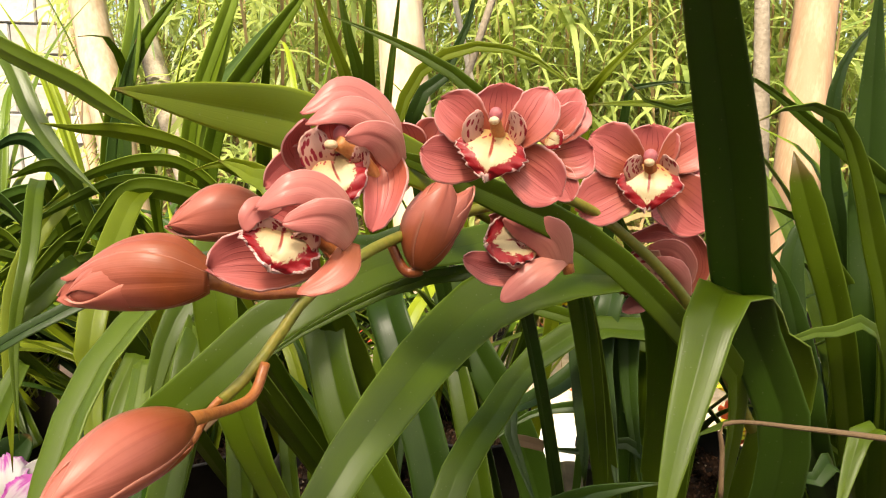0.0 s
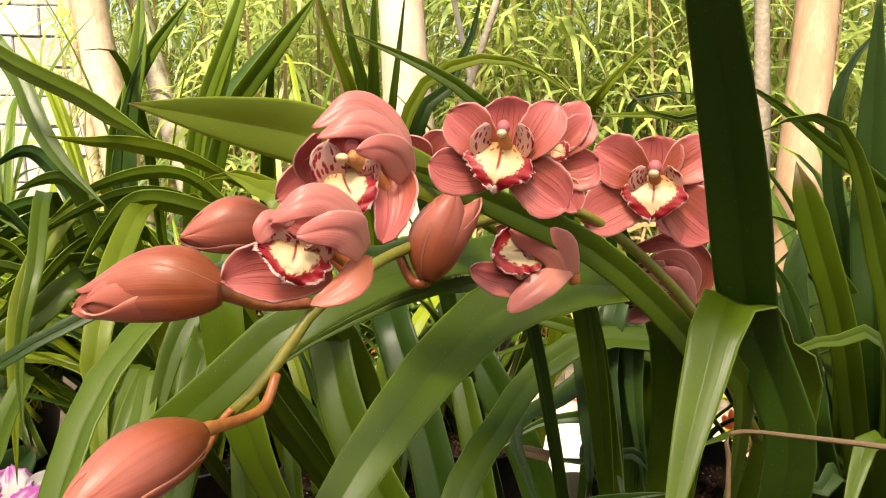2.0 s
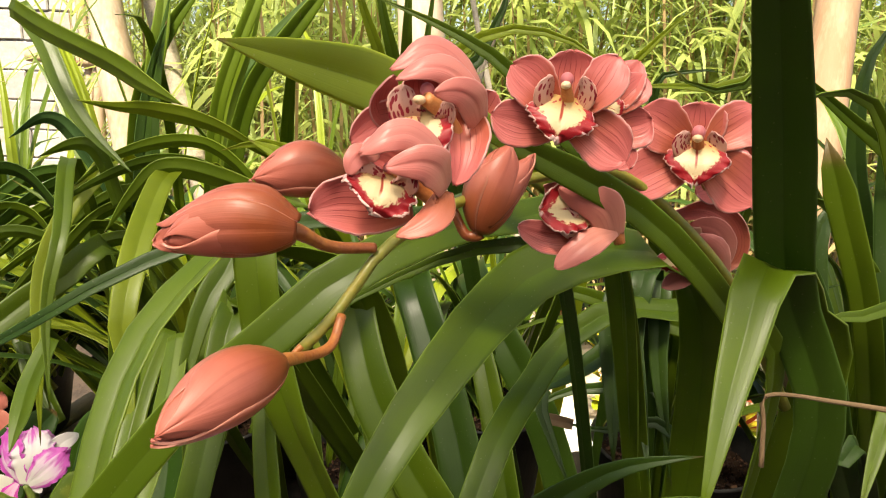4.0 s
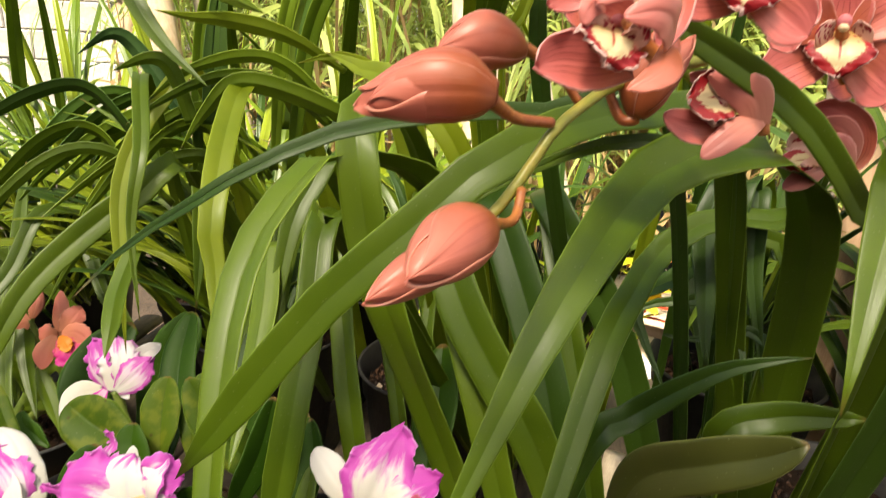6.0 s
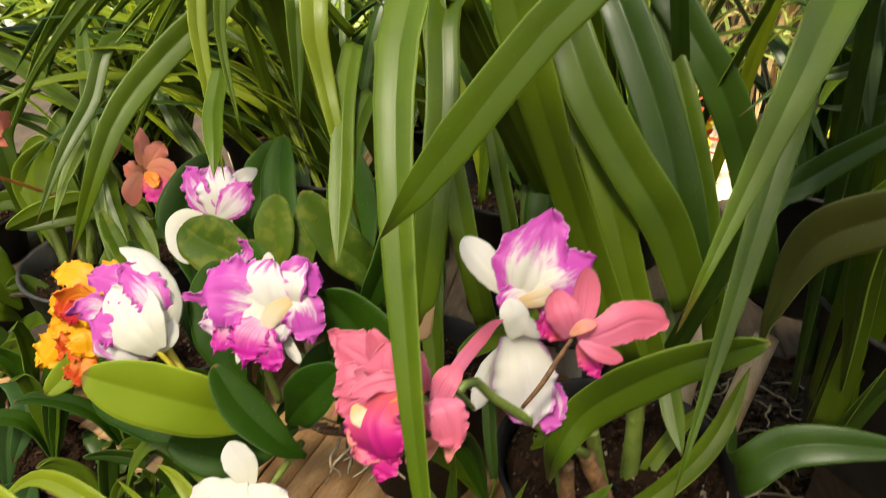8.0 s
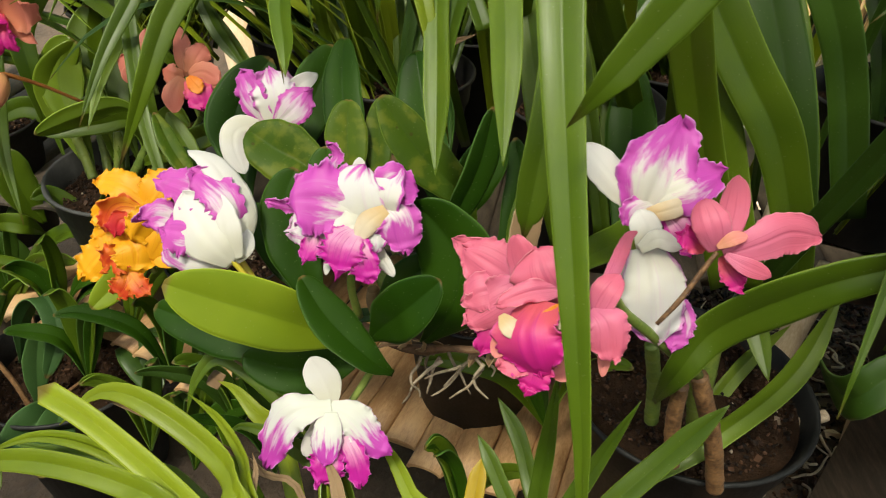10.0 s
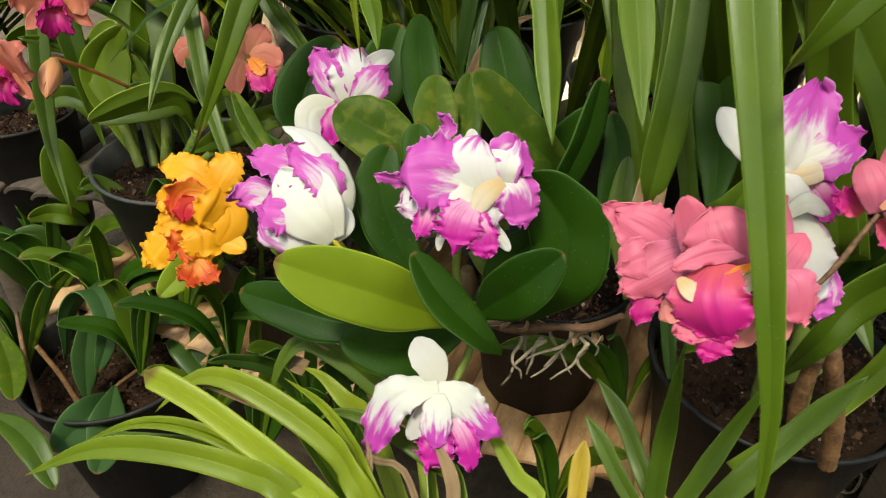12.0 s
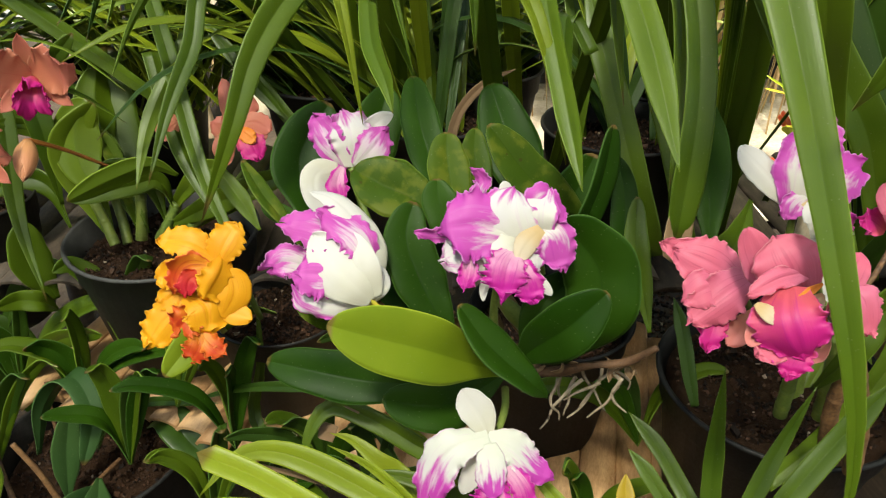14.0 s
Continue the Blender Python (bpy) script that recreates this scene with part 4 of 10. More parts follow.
trunk("fence_rail", (-2.72, 4.30, 1.34), (-1.85, 4.12, 1.30), 0.03, 0.03, POST, "weathered wooden fence rail nailed to the posts", "fence rail")


def thicket():
    """The sunlit stand of tall arching grass behind: canes and blades beyond counting."""
    rng = np.random.default_rng(11)
    verts, faces, uvs, dry_v, dry_f, dry_uv = [], [], [], [], [], []

    def ribbon(p, dirn, length, width, droop, store):
        vs, fs, us = store
        side = np.cross(dirn, (0, 0, 1.0))
        side = side / (np.linalg.norm(side) + 1e-6) + rng.uniform(-0.5, 0.5, 3)
        side /= np.linalg.norm(side)
        at, d, first = np.array(p, float), np.array(dirn, float), len(vs)
        steps = 5
        for k in range(steps + 1):
            s = k / steps
            half = width / 2 * math.sin(math.pi * min(0.97, 0.12 + 0.88 * s)) ** 0.7
            vs.extend([at - side * half, at + side * half])
            us.extend([(0, s), (1, s)])
            at = at + d * length / steps
            d = d + np.array([0, 0, -droop / steps])
            d /= np.linalg.norm(d)
        for k in range(steps):
            a = first + 2 * k
            fs.append((a, a + 1, a + 3, a + 2))

    green, brown = (verts, faces, uvs), (dry_v, dry_f, dry_uv)
    for clump in range(230):
        x, y = rng.uniform(-3.6, 4.4), rng.uniform(2.7, 5.2)
        y = min(y, 4.6) if x < -1.2 else y
        if x < (-0.32 if y < 3.5 else -0.50) * y:
            continue
        for stem in range(4):
            sx, sy = x + rng.normal(0, 0.12), y + rng.normal(0, 0.12)
            lean = rng.normal(0, 0.12, 2)
            high = rng.uniform(1.5, 2.9)
            ribbon((sx, sy, 0), (lean[0], lean[1], 1), high, 0.014, 0.1, brown)
            for k in range(24):
                z = rng.uniform(0.25, 1.0) * high
                a = rng.uniform(0, 2 * math.pi)
                d = np.array([math.cos(a), math.sin(a), rng.uniform(0.2, 1.3)])
                store = brown if z < 0.9 and rng.random() < 0.5 else green
                ribbon((sx + lean[0] * z, sy + lean[1] * z, z), d / np.linalg.norm(d), rng.uniform(0.3, 0.65), rng.uniform(0.010, 0.028), rng.uniform(1.6, 4.0), store)
    tagged(mesh_part("tall_grass", verts, faces, THICKET, None, uvs), "sunlit tall arching grass thicket, yellow-green", "grass", kind="stuff")
    tagged(mesh_part("dry_grass", dry_v, dry_f, THICKET_DRY, None, dry_uv), "dry reddish-brown grass stems and blades", "grass", kind="stuff")


thicket()


# ---- benches and pots ----
def bench(name, corner, along, depth_way, length, depth, top, slats, label, wood):
    """Split-bamboo slats across two bamboo rails on stakes; each slat is a half round with its open end to the front."""
    root = plant(name, (corner[0], corner[1], 0), label, "bench")
    a = Vector((*along, 0)).normalized()
    d = Vector((*depth_way, 0)).normalized()
    c = Vector((*corner, top))
    pitch = length / slats
    nv, nu, rng = 9, 7, np.random.default_rng(len(name))
    s, t = np.linspace(0, 1, nv)[:, None], np.linspace(0, math.pi, nu)[None]
    grid = np.stack([-pitch * 0.49 * np.cos(t) + 0 * s, (s - 0.5) * depth + 0 * t, pitch * 0.20 * np.sin(t) * (1 + 0.10 * np.exp(-((s - 0.35) / 0.02) ** 2)) + 0 * s], -1)
    basis = Matrix((a, d, Vector((0, 0, 1)))).transposed().to_4x4()
    first = sheet("slat", grid, wood, root, 0.005)
    for k in range(slats):
        ob = first if k == 0 else first.copy()
        if k:
            scene.collection.objects.link(ob)
        p = c + a * pitch * (k + 0.5) + d * (depth / 2 + rng.uniform(-0.045, 0.02))
        p.z += rng.uniform(-0.004, 0.004)
        ob.matrix_basis = Matrix.Translation(p) @ basis @ pose(0, 0, 0, rng.uniform(-0.6, 0.6), rng.uniform(-4, 4), rng.uniform(-2.5, 2.5))
    for back in (0.12, 0.88):
        p = c + d * depth * back - Vector((0, 0, 0.028))
        v, f, uv = tube_mesh([p, p + a * length / 2, p + a * length], [0.026, 0.024, 0.025], 10, 16)
        mesh_part("rail", v, f, wood, root, uv)
        for run in (0.06, 0.94):
            q = p + a * length * run - Vector((0, 0, 0.022))
            v, f, uv = tube_mesh([(q.x, q.y, -0.02), (q.x + 0.01, q.y, q.z / 2), tuple(q)], [0.025, 0.024, 0.024], 10, 10)
            mesh_part("leg", v, f, wood, root, uv)
    return root


def bamboo_stake(low, high):
    """A pale bamboo stake that leans against the bench, down to the ground."""
    a, b = np.asarray(low, float), np.asarray(high, float)
    d = (b - a) / np.linalg.norm(b - a)
    foot = a - d * (a[2] / max(d[2], 0.2))
    v, f, uv = tube_mesh([foot, (foot + b) / 2, b], [0.017, 0.018, 0.0165, 0.018, 0.017], 12, 20)
    return tagged(mesh_part("bamboo_stake", v, f, BAMBOO_PALE, None, uv), "pale bamboo stake leaning between the pots", "stake")


def support_block(lo, hi, top):
    """A block of dark wood on the ground, worn round at its edges."""
    bm = bmesh.new()
    box(bm, (lo[0], lo[1], -0.03), (hi[0], hi[1], top))
    bmesh.ops.bevel(bm, geom=bm.edges[:], offset=0.008, segments=2, affect="EDGES")
    tagged(part("wooden_block", bm, BAMBOO_DARK), "dark brown wooden block under the large pot", "block")


def earth_litter():
    """Crumbs of bark and loose roots strewn over the earth beside the bench."""
    rng = np.random.default_rng(23)
    verts, faces = [], []
    lie = lambda x, y: 0.03 * noise.noise((x * 2.1, y * 2.1, 0)) + 0.012 * noise.noise((x * 11, y * 11, 3))
    for _ in range(5200):
        x, y = rng.uniform(0.10, 0.95), rng.uniform(0.62, 1.55)
        half = np.array([rng.uniform(0.003, 0.011), rng.uniform(0.002, 0.006), rng.uniform(0.002, 0.005)]) * (1.9 if rng.random() < 0.05 else 1)
        turn = np.array(Euler((rng.uniform(-0.7, 0.7), rng.uniform(-0.7, 0.7), rng.uniform(0, 6.3))).to_matrix())
        cube = np.array([(i, j, k) for i in (-1, 1) for j in (-1, 1) for k in (-1, 1)]) * half * rng.uniform(0.5, 1.1, (8, 3))
        n0 = len(verts)
        verts.extend(cube @ turn.T + (x, y, lie(x, y) + 0.003))
        faces.extend([tuple(n0 + q for q in face) for face in ((0, 1, 3, 2), (4, 6, 7, 5), (0, 4, 5, 1), (2, 3, 7, 6), (0, 2, 6, 4), (1, 5, 7, 3))])
    tagged(mesh_part("bark_litter", verts, faces, BARK, None, None, "", False), "crumbs of brown bark strewn over bare earth", "bark litter", kind="stuff")
    verts, faces = [], []
    for _ in range(90):
        p = [np.array([rng.uniform(0.15, 0.85), rng.uniform(0.65, 1.3), 0.0])]
        heading = rng.uniform(0, 6.3)
        for j in range(5):
            heading += rng.normal(0, 0.6)
            p.append(p[-1] + np.array([math.cos(heading), math.sin(heading), 0]) * rng.uniform(0.012, 0.035))
        p = [(q[0], q[1], lie(q[0], q[1]) + 0.006 + rng.uniform(0, 0.008)) for q in p]
        v, f, uv = tube_mesh(p, [0.0030, 0.0026, 0.0015], 6, 14)
        n0 = len(verts)
        verts.extend(v)
        faces.extend([tuple(n0 + q for q in face) for face in f])
    tagged(mesh_part("loose_roots", verts, faces, ROOT), "thin pale roots lying loose on the earth", "roots", kind="stuff")


def pot(centre, radius, high, mat=None, label="black plastic plant pot of dark potting mix", fill=0.86, group="plant pots", chips=26):
    """A tapered pot with a rolled rim, ribs and a bed of potting mix with bark on it. centre: the middle of its rim."""
    mat = mat or POT_BLACK
    x, y, z = centre
    root = plant("plant_pot", (x, y, z - high), label, "plant pot", group)
    outline = [(0.0, 0), (0.70, 0), (0.715, 0.01), (0.90, 0.80), (0.93, 0.81), (0.955, 0.985), (1.0, 0.985), (1.0, 1.0), (0.985, 1.012), (0.955, 1.0), (0.90, 0.8), (0.70, 0.03), (0.0, 0.03)]
    sides, verts, faces = 44, [], []
    for r, h in outline:
        for k in range(sides):
            t = 2 * math.pi * k / sides
            verts.append((x + radius * r * math.cos(t), y + radius * r * math.sin(t), z - high + high * h))
    for i in range(len(outline) - 1):
        for k in range(sides):
            a, b = i * sides + k, i * sides + (k + 1) % sides
            faces.append((a, b, b + sides, a + sides))
    wall = mesh_part("pot_wall", verts, faces, mat, root)
    wall.data.polygons.foreach_set("use_smooth", [True] * len(wall.data.polygons))
    rng = np.random.default_rng(int(abs(x * 977 + y * 311)) + 1)
    level, rim = z - high * (1 - fill), radius * (0.715 + 0.2 * fill) * 0.99
    verts, faces, rings, spokes = [(x, y, level + 0.01)], [], 20, 56
    for i in range(1, rings + 1):
        for k in range(spokes):
            t, r = 2 * math.pi * k / spokes, rim * i / rings
            px, py = x + r * math.cos(t), y + r * math.sin(t)
            bumpy = 0.014 * noise.noise((px * 26, py * 26, z)) + 0.010 * noise.noise((px * 90, py * 90, z))
            verts.append((px, py, level + (bumpy if i < rings else -0.01)))
    for k in range(spokes):
        faces.append((0, 1 + k, 1 + (k + 1) % spokes))
        for i in range(rings - 1):
            a, b = 1 + i * spokes + k, 1 + i * spokes + (k + 1) % spokes
            faces.append((a, a + spokes, b + spokes, b))
    mesh_part("potting_mix", verts, faces, SOIL, root, None, "dark potting mix")
    bits, bf = [], []
    for _ in range(chips * 44):
        t, r = rng.uniform(0, 2 * math.pi), rim * math.sqrt(rng.random()) * 0.95
        m = np.array(Euler(rng.uniform(-1.2, 1.2, 3).tolist()).to_matrix() @ Matrix.Rotation(rng.uniform(0, 6), 3, "Z"))
        half = np.array([rng.uniform(0.001, 0.0032), rng.uniform(0.0008, 0.0024), rng.uniform(0.0008, 0.0022)]) * (2.2 if rng.random() < 0.06 else 1)
        cube = np.array([(i, j, k) for i in (-1, 1) for j in (-1, 1) for k in (-1, 1)]) * half * rng.uniform(0.45, 1.1, (8, 3))
        n0 = len(bits)
        px, py = x + r * math.cos(t), y + r * math.sin(t)
        bits.extend(cube @ m.T + (px, py, level + 0.002 + 0.014 * noise.noise((px * 26, py * 26, z)) + 0.010 * noise.noise((px * 90, py * 90, z))))
        bf.extend([tuple(n0 + q for q in face) for face in ((0, 1, 3, 2), (4, 6, 7, 5), (0, 4, 5, 1), (2, 3, 7, 6), (0, 2, 6, 4), (1, 5, 7, 3))])
    tagged(mesh_part("bark", bits, bf, BARK, root, None, "", False), kind="stuff")
    return root


bench("front_bench", (-1.096, 0.866), (0.94, -0.335), (0.335, 0.94), 1.24, 0.42, 0.345, 25, "low bench of split bamboo slats on bamboo rails", BAMBOO)
bench("back_bench", (-1.5, 1.02), (1.0, -0.12), (0.12, 1.0), 2.9, 0.55, 0.50, 44, "bamboo slat bench for the rows of pots behind", BAMBOO_DARK)

pot((-0.27, 0.72, 0.56), 0.115, 0.21, None, "black plastic pot of the white cattleya on bamboo slats")
pot((-0.025, 0.56, 0.555), 0.145, 0.21, None, "black plastic pot of bark and soil under pink flowers", 0.94)
pot((-0.845, 0.965, 0.575), 0.15, 0.225, POT_GREY, "grey plastic pot with salmon orchid on the bamboo bench")
pot((-0.655, 0.82, 0.52), 0.10, 0.17, None, "black plastic pot of the orange orchid")
pot((-0.97, 0.80, 0.285), 0.155, 0.275, None, "black pot standing on the ground with a small orchid")
pot((-1.18, 1.06, 0.60), 0.105, 0.235, None, "black pot at the end of the bench")
for _x, _y, _r in ((-0.13, 0.93, 0.12), (0.05, 1.12, 0.13), (-0.57, 1.22, 0.14), (-0.3, 1.27, 0.13), (0.36, 1.0, 0.14), (0.66, 0.98, 0.14), (-0.95, 1.32, 0.14)):
    pot((_x, _y, 0.745), _r, 0.225, None, "black plastic pot of a strap-leaved orchid on the back bench")
pot((0.34, 0.615, 0.755), 0.16, 0.225, None, "large black pot holding the flowering orchid")
earth_litter()
support_block((0.315, 0.53), (0.50, 0.73), 0.53)

# ---- the plants ----
cymbidium = plant("cymbidium_orchid", (0.22, 0.56, 0.68), "flowering cymbidium orchid with salmon-pink spike and strap leaves", "orchid")
grass_cymbidium = plant("strap_leaved_orchid", (-0.13, 0.93, 0.70), "strap-leaved orchid with broad arching yellow-green leaves", "orchid")
tall_cymbidium = plant("strap_leaved_orchid", (0.05, 1.12, 0.70), "orchid with tall upright green strap leaves", "orchid")
dark_cymbidium = plant("strap_leaved_orchid", (0.66, 0.98, 0.70), "dark green orchid with dense arching strap leaves", "orchid")
broad_orchid = plant("broad_leaved_orchid", (0.2, 0.55, 0.68), "orchid with broad olive-green leathery leaves", "orchid")
cattleya = plant("cattleya_orchid", (-0.27, 0.70, 0.53), "cattleya orchid with oval leaves and white-magenta flowers", "orchid")
pink_cattleya = plant("cattleya_orchid", (-0.01, 0.56, 0.53), "cattleya orchid with ruffled coral-pink flowers on brown canes", "orchid")
young_cymbidium = plant("young_orchid", (-0.2, 0.35, 0.3), "young orchid with narrow upright green strap leaves", "orchid")
cut_cymbidium = plant("trimmed_orchid", (-0.40, 0.26, 0.4), "lime-green strap-leaved orchid with a trimmed leaf end", "orchid")
salmon_cattleya = plant("cattleya_orchid", (-0.845, 0.965, 0.54), "cattleya orchid with salmon flowers in a grey pot", "orchid")
orange_cattleya = plant("cattleya_orchid", (-0.655, 0.82, 0.49), "cattleya orchid with frilly orange-yellow flowers", "orchid")
low_orchid = plant("small_orchid", (-0.97, 0.80, 0.25), "small orchid with grey-green drooping leaves", "orchid")
low_orchid_b = plant("seedling_orchid", (-0.5, 0.62, 0.36), "dark green young orchid leaves between the pots", "orchid")
# the flowering cymbidium: long strap leaves
leaf(cymbidium, [(0.22, 0.56, 0.6), (0.243, 0.425, 1.031), (0.206, 0.411, 1.153), (0.187, 0.394, 1.191), (0.157, 0.355, 1.266), (0.123, 0.303, 1.324), (0.1, 0.269, 1.366), (0.083, 0.242, 1.406), (0.069, 0.22, 1.444)], 0.0326, (-0.92, 0.34, -0.19), LEAF_DARK, base=0.8)
leaf(cymbidium, [(0.22, 0.56, 0.6), (0.253, 0.454, 1.069), (0.213, 0.422, 1.153), (0.187, 0.393, 1.187), (0.165, 0.373, 1.189), (0.151, 0.351, 1.16), (0.137, 0.328, 1.13), (0.125, 0.306, 1.101), (0.115, 0.289, 1.073)], 0.0371, (0.89, -0.43, -0.17), LEAF_MID, base=0.8, keel=0.35)
leaf(cymbidium, [(0.2, 0.56, 0.6), (0.191, 0.505, 1.069), (0.128, 0.446, 1.174), (0.085, 0.423, 1.188), (0.048, 0.405, 1.181), (0.03, 0.396, 1.172), (-0.004, 0.337, 1.156), (-0.029, 0.295, 1.132), (-0.046, 0.269, 1.111), (-0.101, 0.209, 1)], 0.0397, (0.82, -0.27, -0.5), LEAF_MID, tip=0.36, keel=0.3)
leaf(cymbidium, [(0.2, 0.58, 0.6), (0.234, 0.576, 1.065), (0.181, 0.563, 1.101), (0.139, 0.553, 1.106), (0.104, 0.541, 1.098), (0.073, 0.525, 1.075), (0.042, 0.468, 1.053), (0.014, 0.41, 1.03), (-0.063, 0.269, 0.823)], 0.0239, (0.89, -0.31, -0.32), LEAF_MID, tip=0.3)
leaf(cymbidium, [(0.22, 0.56, 0.6), (0.209, 0.426, 1.082), (0.161, 0.399, 1.155), (0.105, 0.366, 1.21), (0.072, 0.354, 1.232), (0.022, 0.328, 1.256), (-0.011, 0.314, 1.27), (-0.031, 0.305, 1.277)], 0.0179, (-0.48, -0.14, -0.87), LEAF_MID, tip=0.12, base=0.6, keel=0.3)
# This end's glow of light shining through is put into the yellower green.
leaf(cymbidium, [(0.043, 0.375, 1.229), (0.011, 0.339, 1.254), (-0.018, 0.31, 1.272), (-0.053, 0.281, 1.286), (-0.08, 0.244, 1.294), (-0.099, 0.216, 1.299)], 0.0265, (-0.28, -0.62, -0.73), LEAF_YELLOW, tip=0.34, base=0.5, keel=0.3, grow=0.5)
leaf(cymbidium, [(0.22, 0.56, 0.6), (0.106, 0.482, 1.16), (0.03, 0.419, 1.204), (-0.009, 0.387, 1.207), (-0.053, 0.342, 1.197), (-0.087, 0.32, 1.178), (-0.115, 0.312, 1.15), (-0.162, 0.309, 1.105), (-0.246, 0.298, 0.994)], 0.0240, ((0.7, -0.27, -0.67), (0.75, -0.23, -0.61)), LEAF_MID, tip=0.06, keel=0.2)
leaf(cymbidium, [(0.2, 0.6, 0.62), (0.111, 0.471, 1.153), (0.048, 0.417, 1.187), (0.023, 0.407, 1.191), (-0.008, 0.396, 1.188), (-0.041, 0.382, 1.177), (-0.083, 0.356, 1.158), (-0.113, 0.34, 1.134)], 0.0155, (0.41, -0.27, -0.87), LEAF_MID, tip=0.4)
leaf(cymbidium, [(0.18, 0.6, 0.62), (0.054, 0.457, 1.188), (-0.025, 0.426, 1.202), (-0.081, 0.402, 1.204), (-0.132, 0.388, 1.198), (-0.177, 0.371, 1.187), (-0.224, 0.345, 1.164), (-0.235, 0.316, 1.156), (-0.239, 0.262, 1.153), (-0.238, 0.212, 1.146)], 0.0138, (0.68, -0.37, -0.63), LEAF_DARK, tip=0.3)
leaf(cymbidium, [(0.2, 0.62, 0.64), (0.174, 0.596, 1.114), (0.171, 0.562, 1.06), (0.175, 0.54, 1.015), (0.182, 0.516, 0.96)], 0.0210, (0.95, -0.26, 0.19), LEAF_DARK)
leaf(cymbidium, [(0.2, 0.62, 0.66), (0.174, 0.624, 1.099), (0.137, 0.6, 1.097), (0.134, 0.564, 1.034), (0.133, 0.526, 0.967)], 0.0252, (0.93, -0.38, -0), LEAF_DARK, tip=0.2)
leaf(cymbidium, [(0.2, 0.62, 0.66), (0.201, 0.624, 1.098), (0.156, 0.591, 1.1), (0.142, 0.569, 1.074), (0.145, 0.538, 1.023), (0.152, 0.503, 0.961)], 0.0140, (0.93, -0.33, 0.18), LEAF_MID)
leaf(cymbidium, [(0, 0.58, 0.62), (0.026, 0.46, 0.923), (0.055, 0.464, 0.956), (0.103, 0.436, 1.015), (0.136, 0.424, 1.035), (0.165, 0.418, 1.044)], 0.0231, (-0.38, 0.54, 0.75), LEAF_DARK, base=0.7)
leaf(cymbidium, [(0.2, 0.62, 0.64), (0.17, 0.623, 1.095), (0.141, 0.594, 1.06), (0.097, 0.567, 1.036), (0.065, 0.545, 1.029), (0.075, 0.517, 0.997), (0.092, 0.489, 0.963)], 0.0217, (0.95, -0.27, -0.18), LEAF_DARK)
leaf(cymbidium, [(0.2, 0.62, 0.64), (0.165, 0.587, 1.118), (0.145, 0.559, 1.085), (0.149, 0.527, 1.036), (0.152, 0.483, 0.98)], 0.0227, (0.97, -0.23, 0.07), LEAF_DARK)
leaf(cymbidium, [(0.2, 0.64, 0.64), (0.221, 0.61, 1.033), (0.171, 0.618, 1.074), (0.121, 0.622, 1.094), (0.067, 0.623, 1.102), (0.013, 0.61, 1.093)], 0.0195, (-0.1, -0.32, -0.94), LEAF_MID)
leaf(cymbidium, [(0.22, 0.64, 0.64), (0.196, 0.599, 0.99), (0.134, 0.621, 0.999), (0.089, 0.618, 0.989), (0.051, 0.601, 0.965)], 0.0145, (0.14, -0.49, -0.86), LEAF_DARK)
leaf(cymbidium, [(0.22, 0.64, 0.64), (0.19, 0.537, 0.985), (0.124, 0.556, 0.987), (0.084, 0.567, 0.99)], 0.0122, (-0.17, -0.45, -0.88), LEAF_DARK, dry=0.6)
# its flower spike
spike(cymbidium, [(0.234, 0.454, 1.068), (0.177, 0.433, 1.159), (0.131, 0.423, 1.207), (0.076, 0.389, 1.243), (0.026, 0.347, 1.242), (-0.015, 0.313, 1.232), (-0.032, 0.281, 1.227), (-0.048, 0.263, 1.216), (-0.058, 0.254, 1.201), (-0.067, 0.246, 1.189), (-0.076, 0.234, 1.181)], 0.0032)
# the open flowers of the spike
bloom = flower_core(cymbidium, [(0.0378, 0.2978, 1.2653), (0.0331, 0.2932, 1.2769), (0.0290, 0.2851, 1.2870), (0.0282, 0.2829, 1.2911)], 0.0029, COLUMN_PINK, "open salmon-pink cymbidium flower with a spotted yellow lip")
petal(bloom, [(0.0306, 0.2933, 1.2825), (0.0311, 0.2953, 1.2962), (0.0310, 0.2933, 1.3055)], 0.0248, (1.00, -0.06, -0.02), CYMB_PETAL, "sepal", wrap=30, blunt=0.62, foot=0.5)
petal(bloom, [(0.0290, 0.2913, 1.2733), (0.0135, 0.2890, 1.2725), (-0.0029, 0.2866, 1.2763)], 0.0224, (0.08, 0.09, 0.99), CYMB_PETAL, "sepal", wrap=24, blunt=0.6, foot=0.4)
petal(bloom, [(0.0318, 0.2919, 1.2758), (0.0440, 0.2864, 1.2689), (0.0575, 0.2833, 1.2590)], 0.0253, (-0.55, -0.04, -0.83), CYMB_PETAL, "sepal", wrap=28, blunt=0.62, foot=0.4)
petal(bloom, [(0.0256, 0.2887, 1.2802), (0.0153, 0.2876, 1.2895), (0.0049, 0.2893, 1.2977)], 0.0224, (0.65, 0.03, 0.76), CYMB_PETAL, wrap=26, blunt=0.6)
petal(bloom, [(0.0339, 0.2884, 1.2786), (0.0432, 0.2858, 1.2895), (0.0509, 0.2889, 1.3033)], 0.0204, (0.78, -0.34, -0.53), CYMB_PETAL, wrap=34, blunt=0.6)
petal(bloom, [(0.0247, 0.2866, 1.2755), (0.0195, 0.2834, 1.2844), (0.0214, 0.2825, 1.2941)], 0.0107, (0.85, 0.47, 0.25), SIDE_LOBE, "side_lobe", wrap=-19, ruffle=0.02)
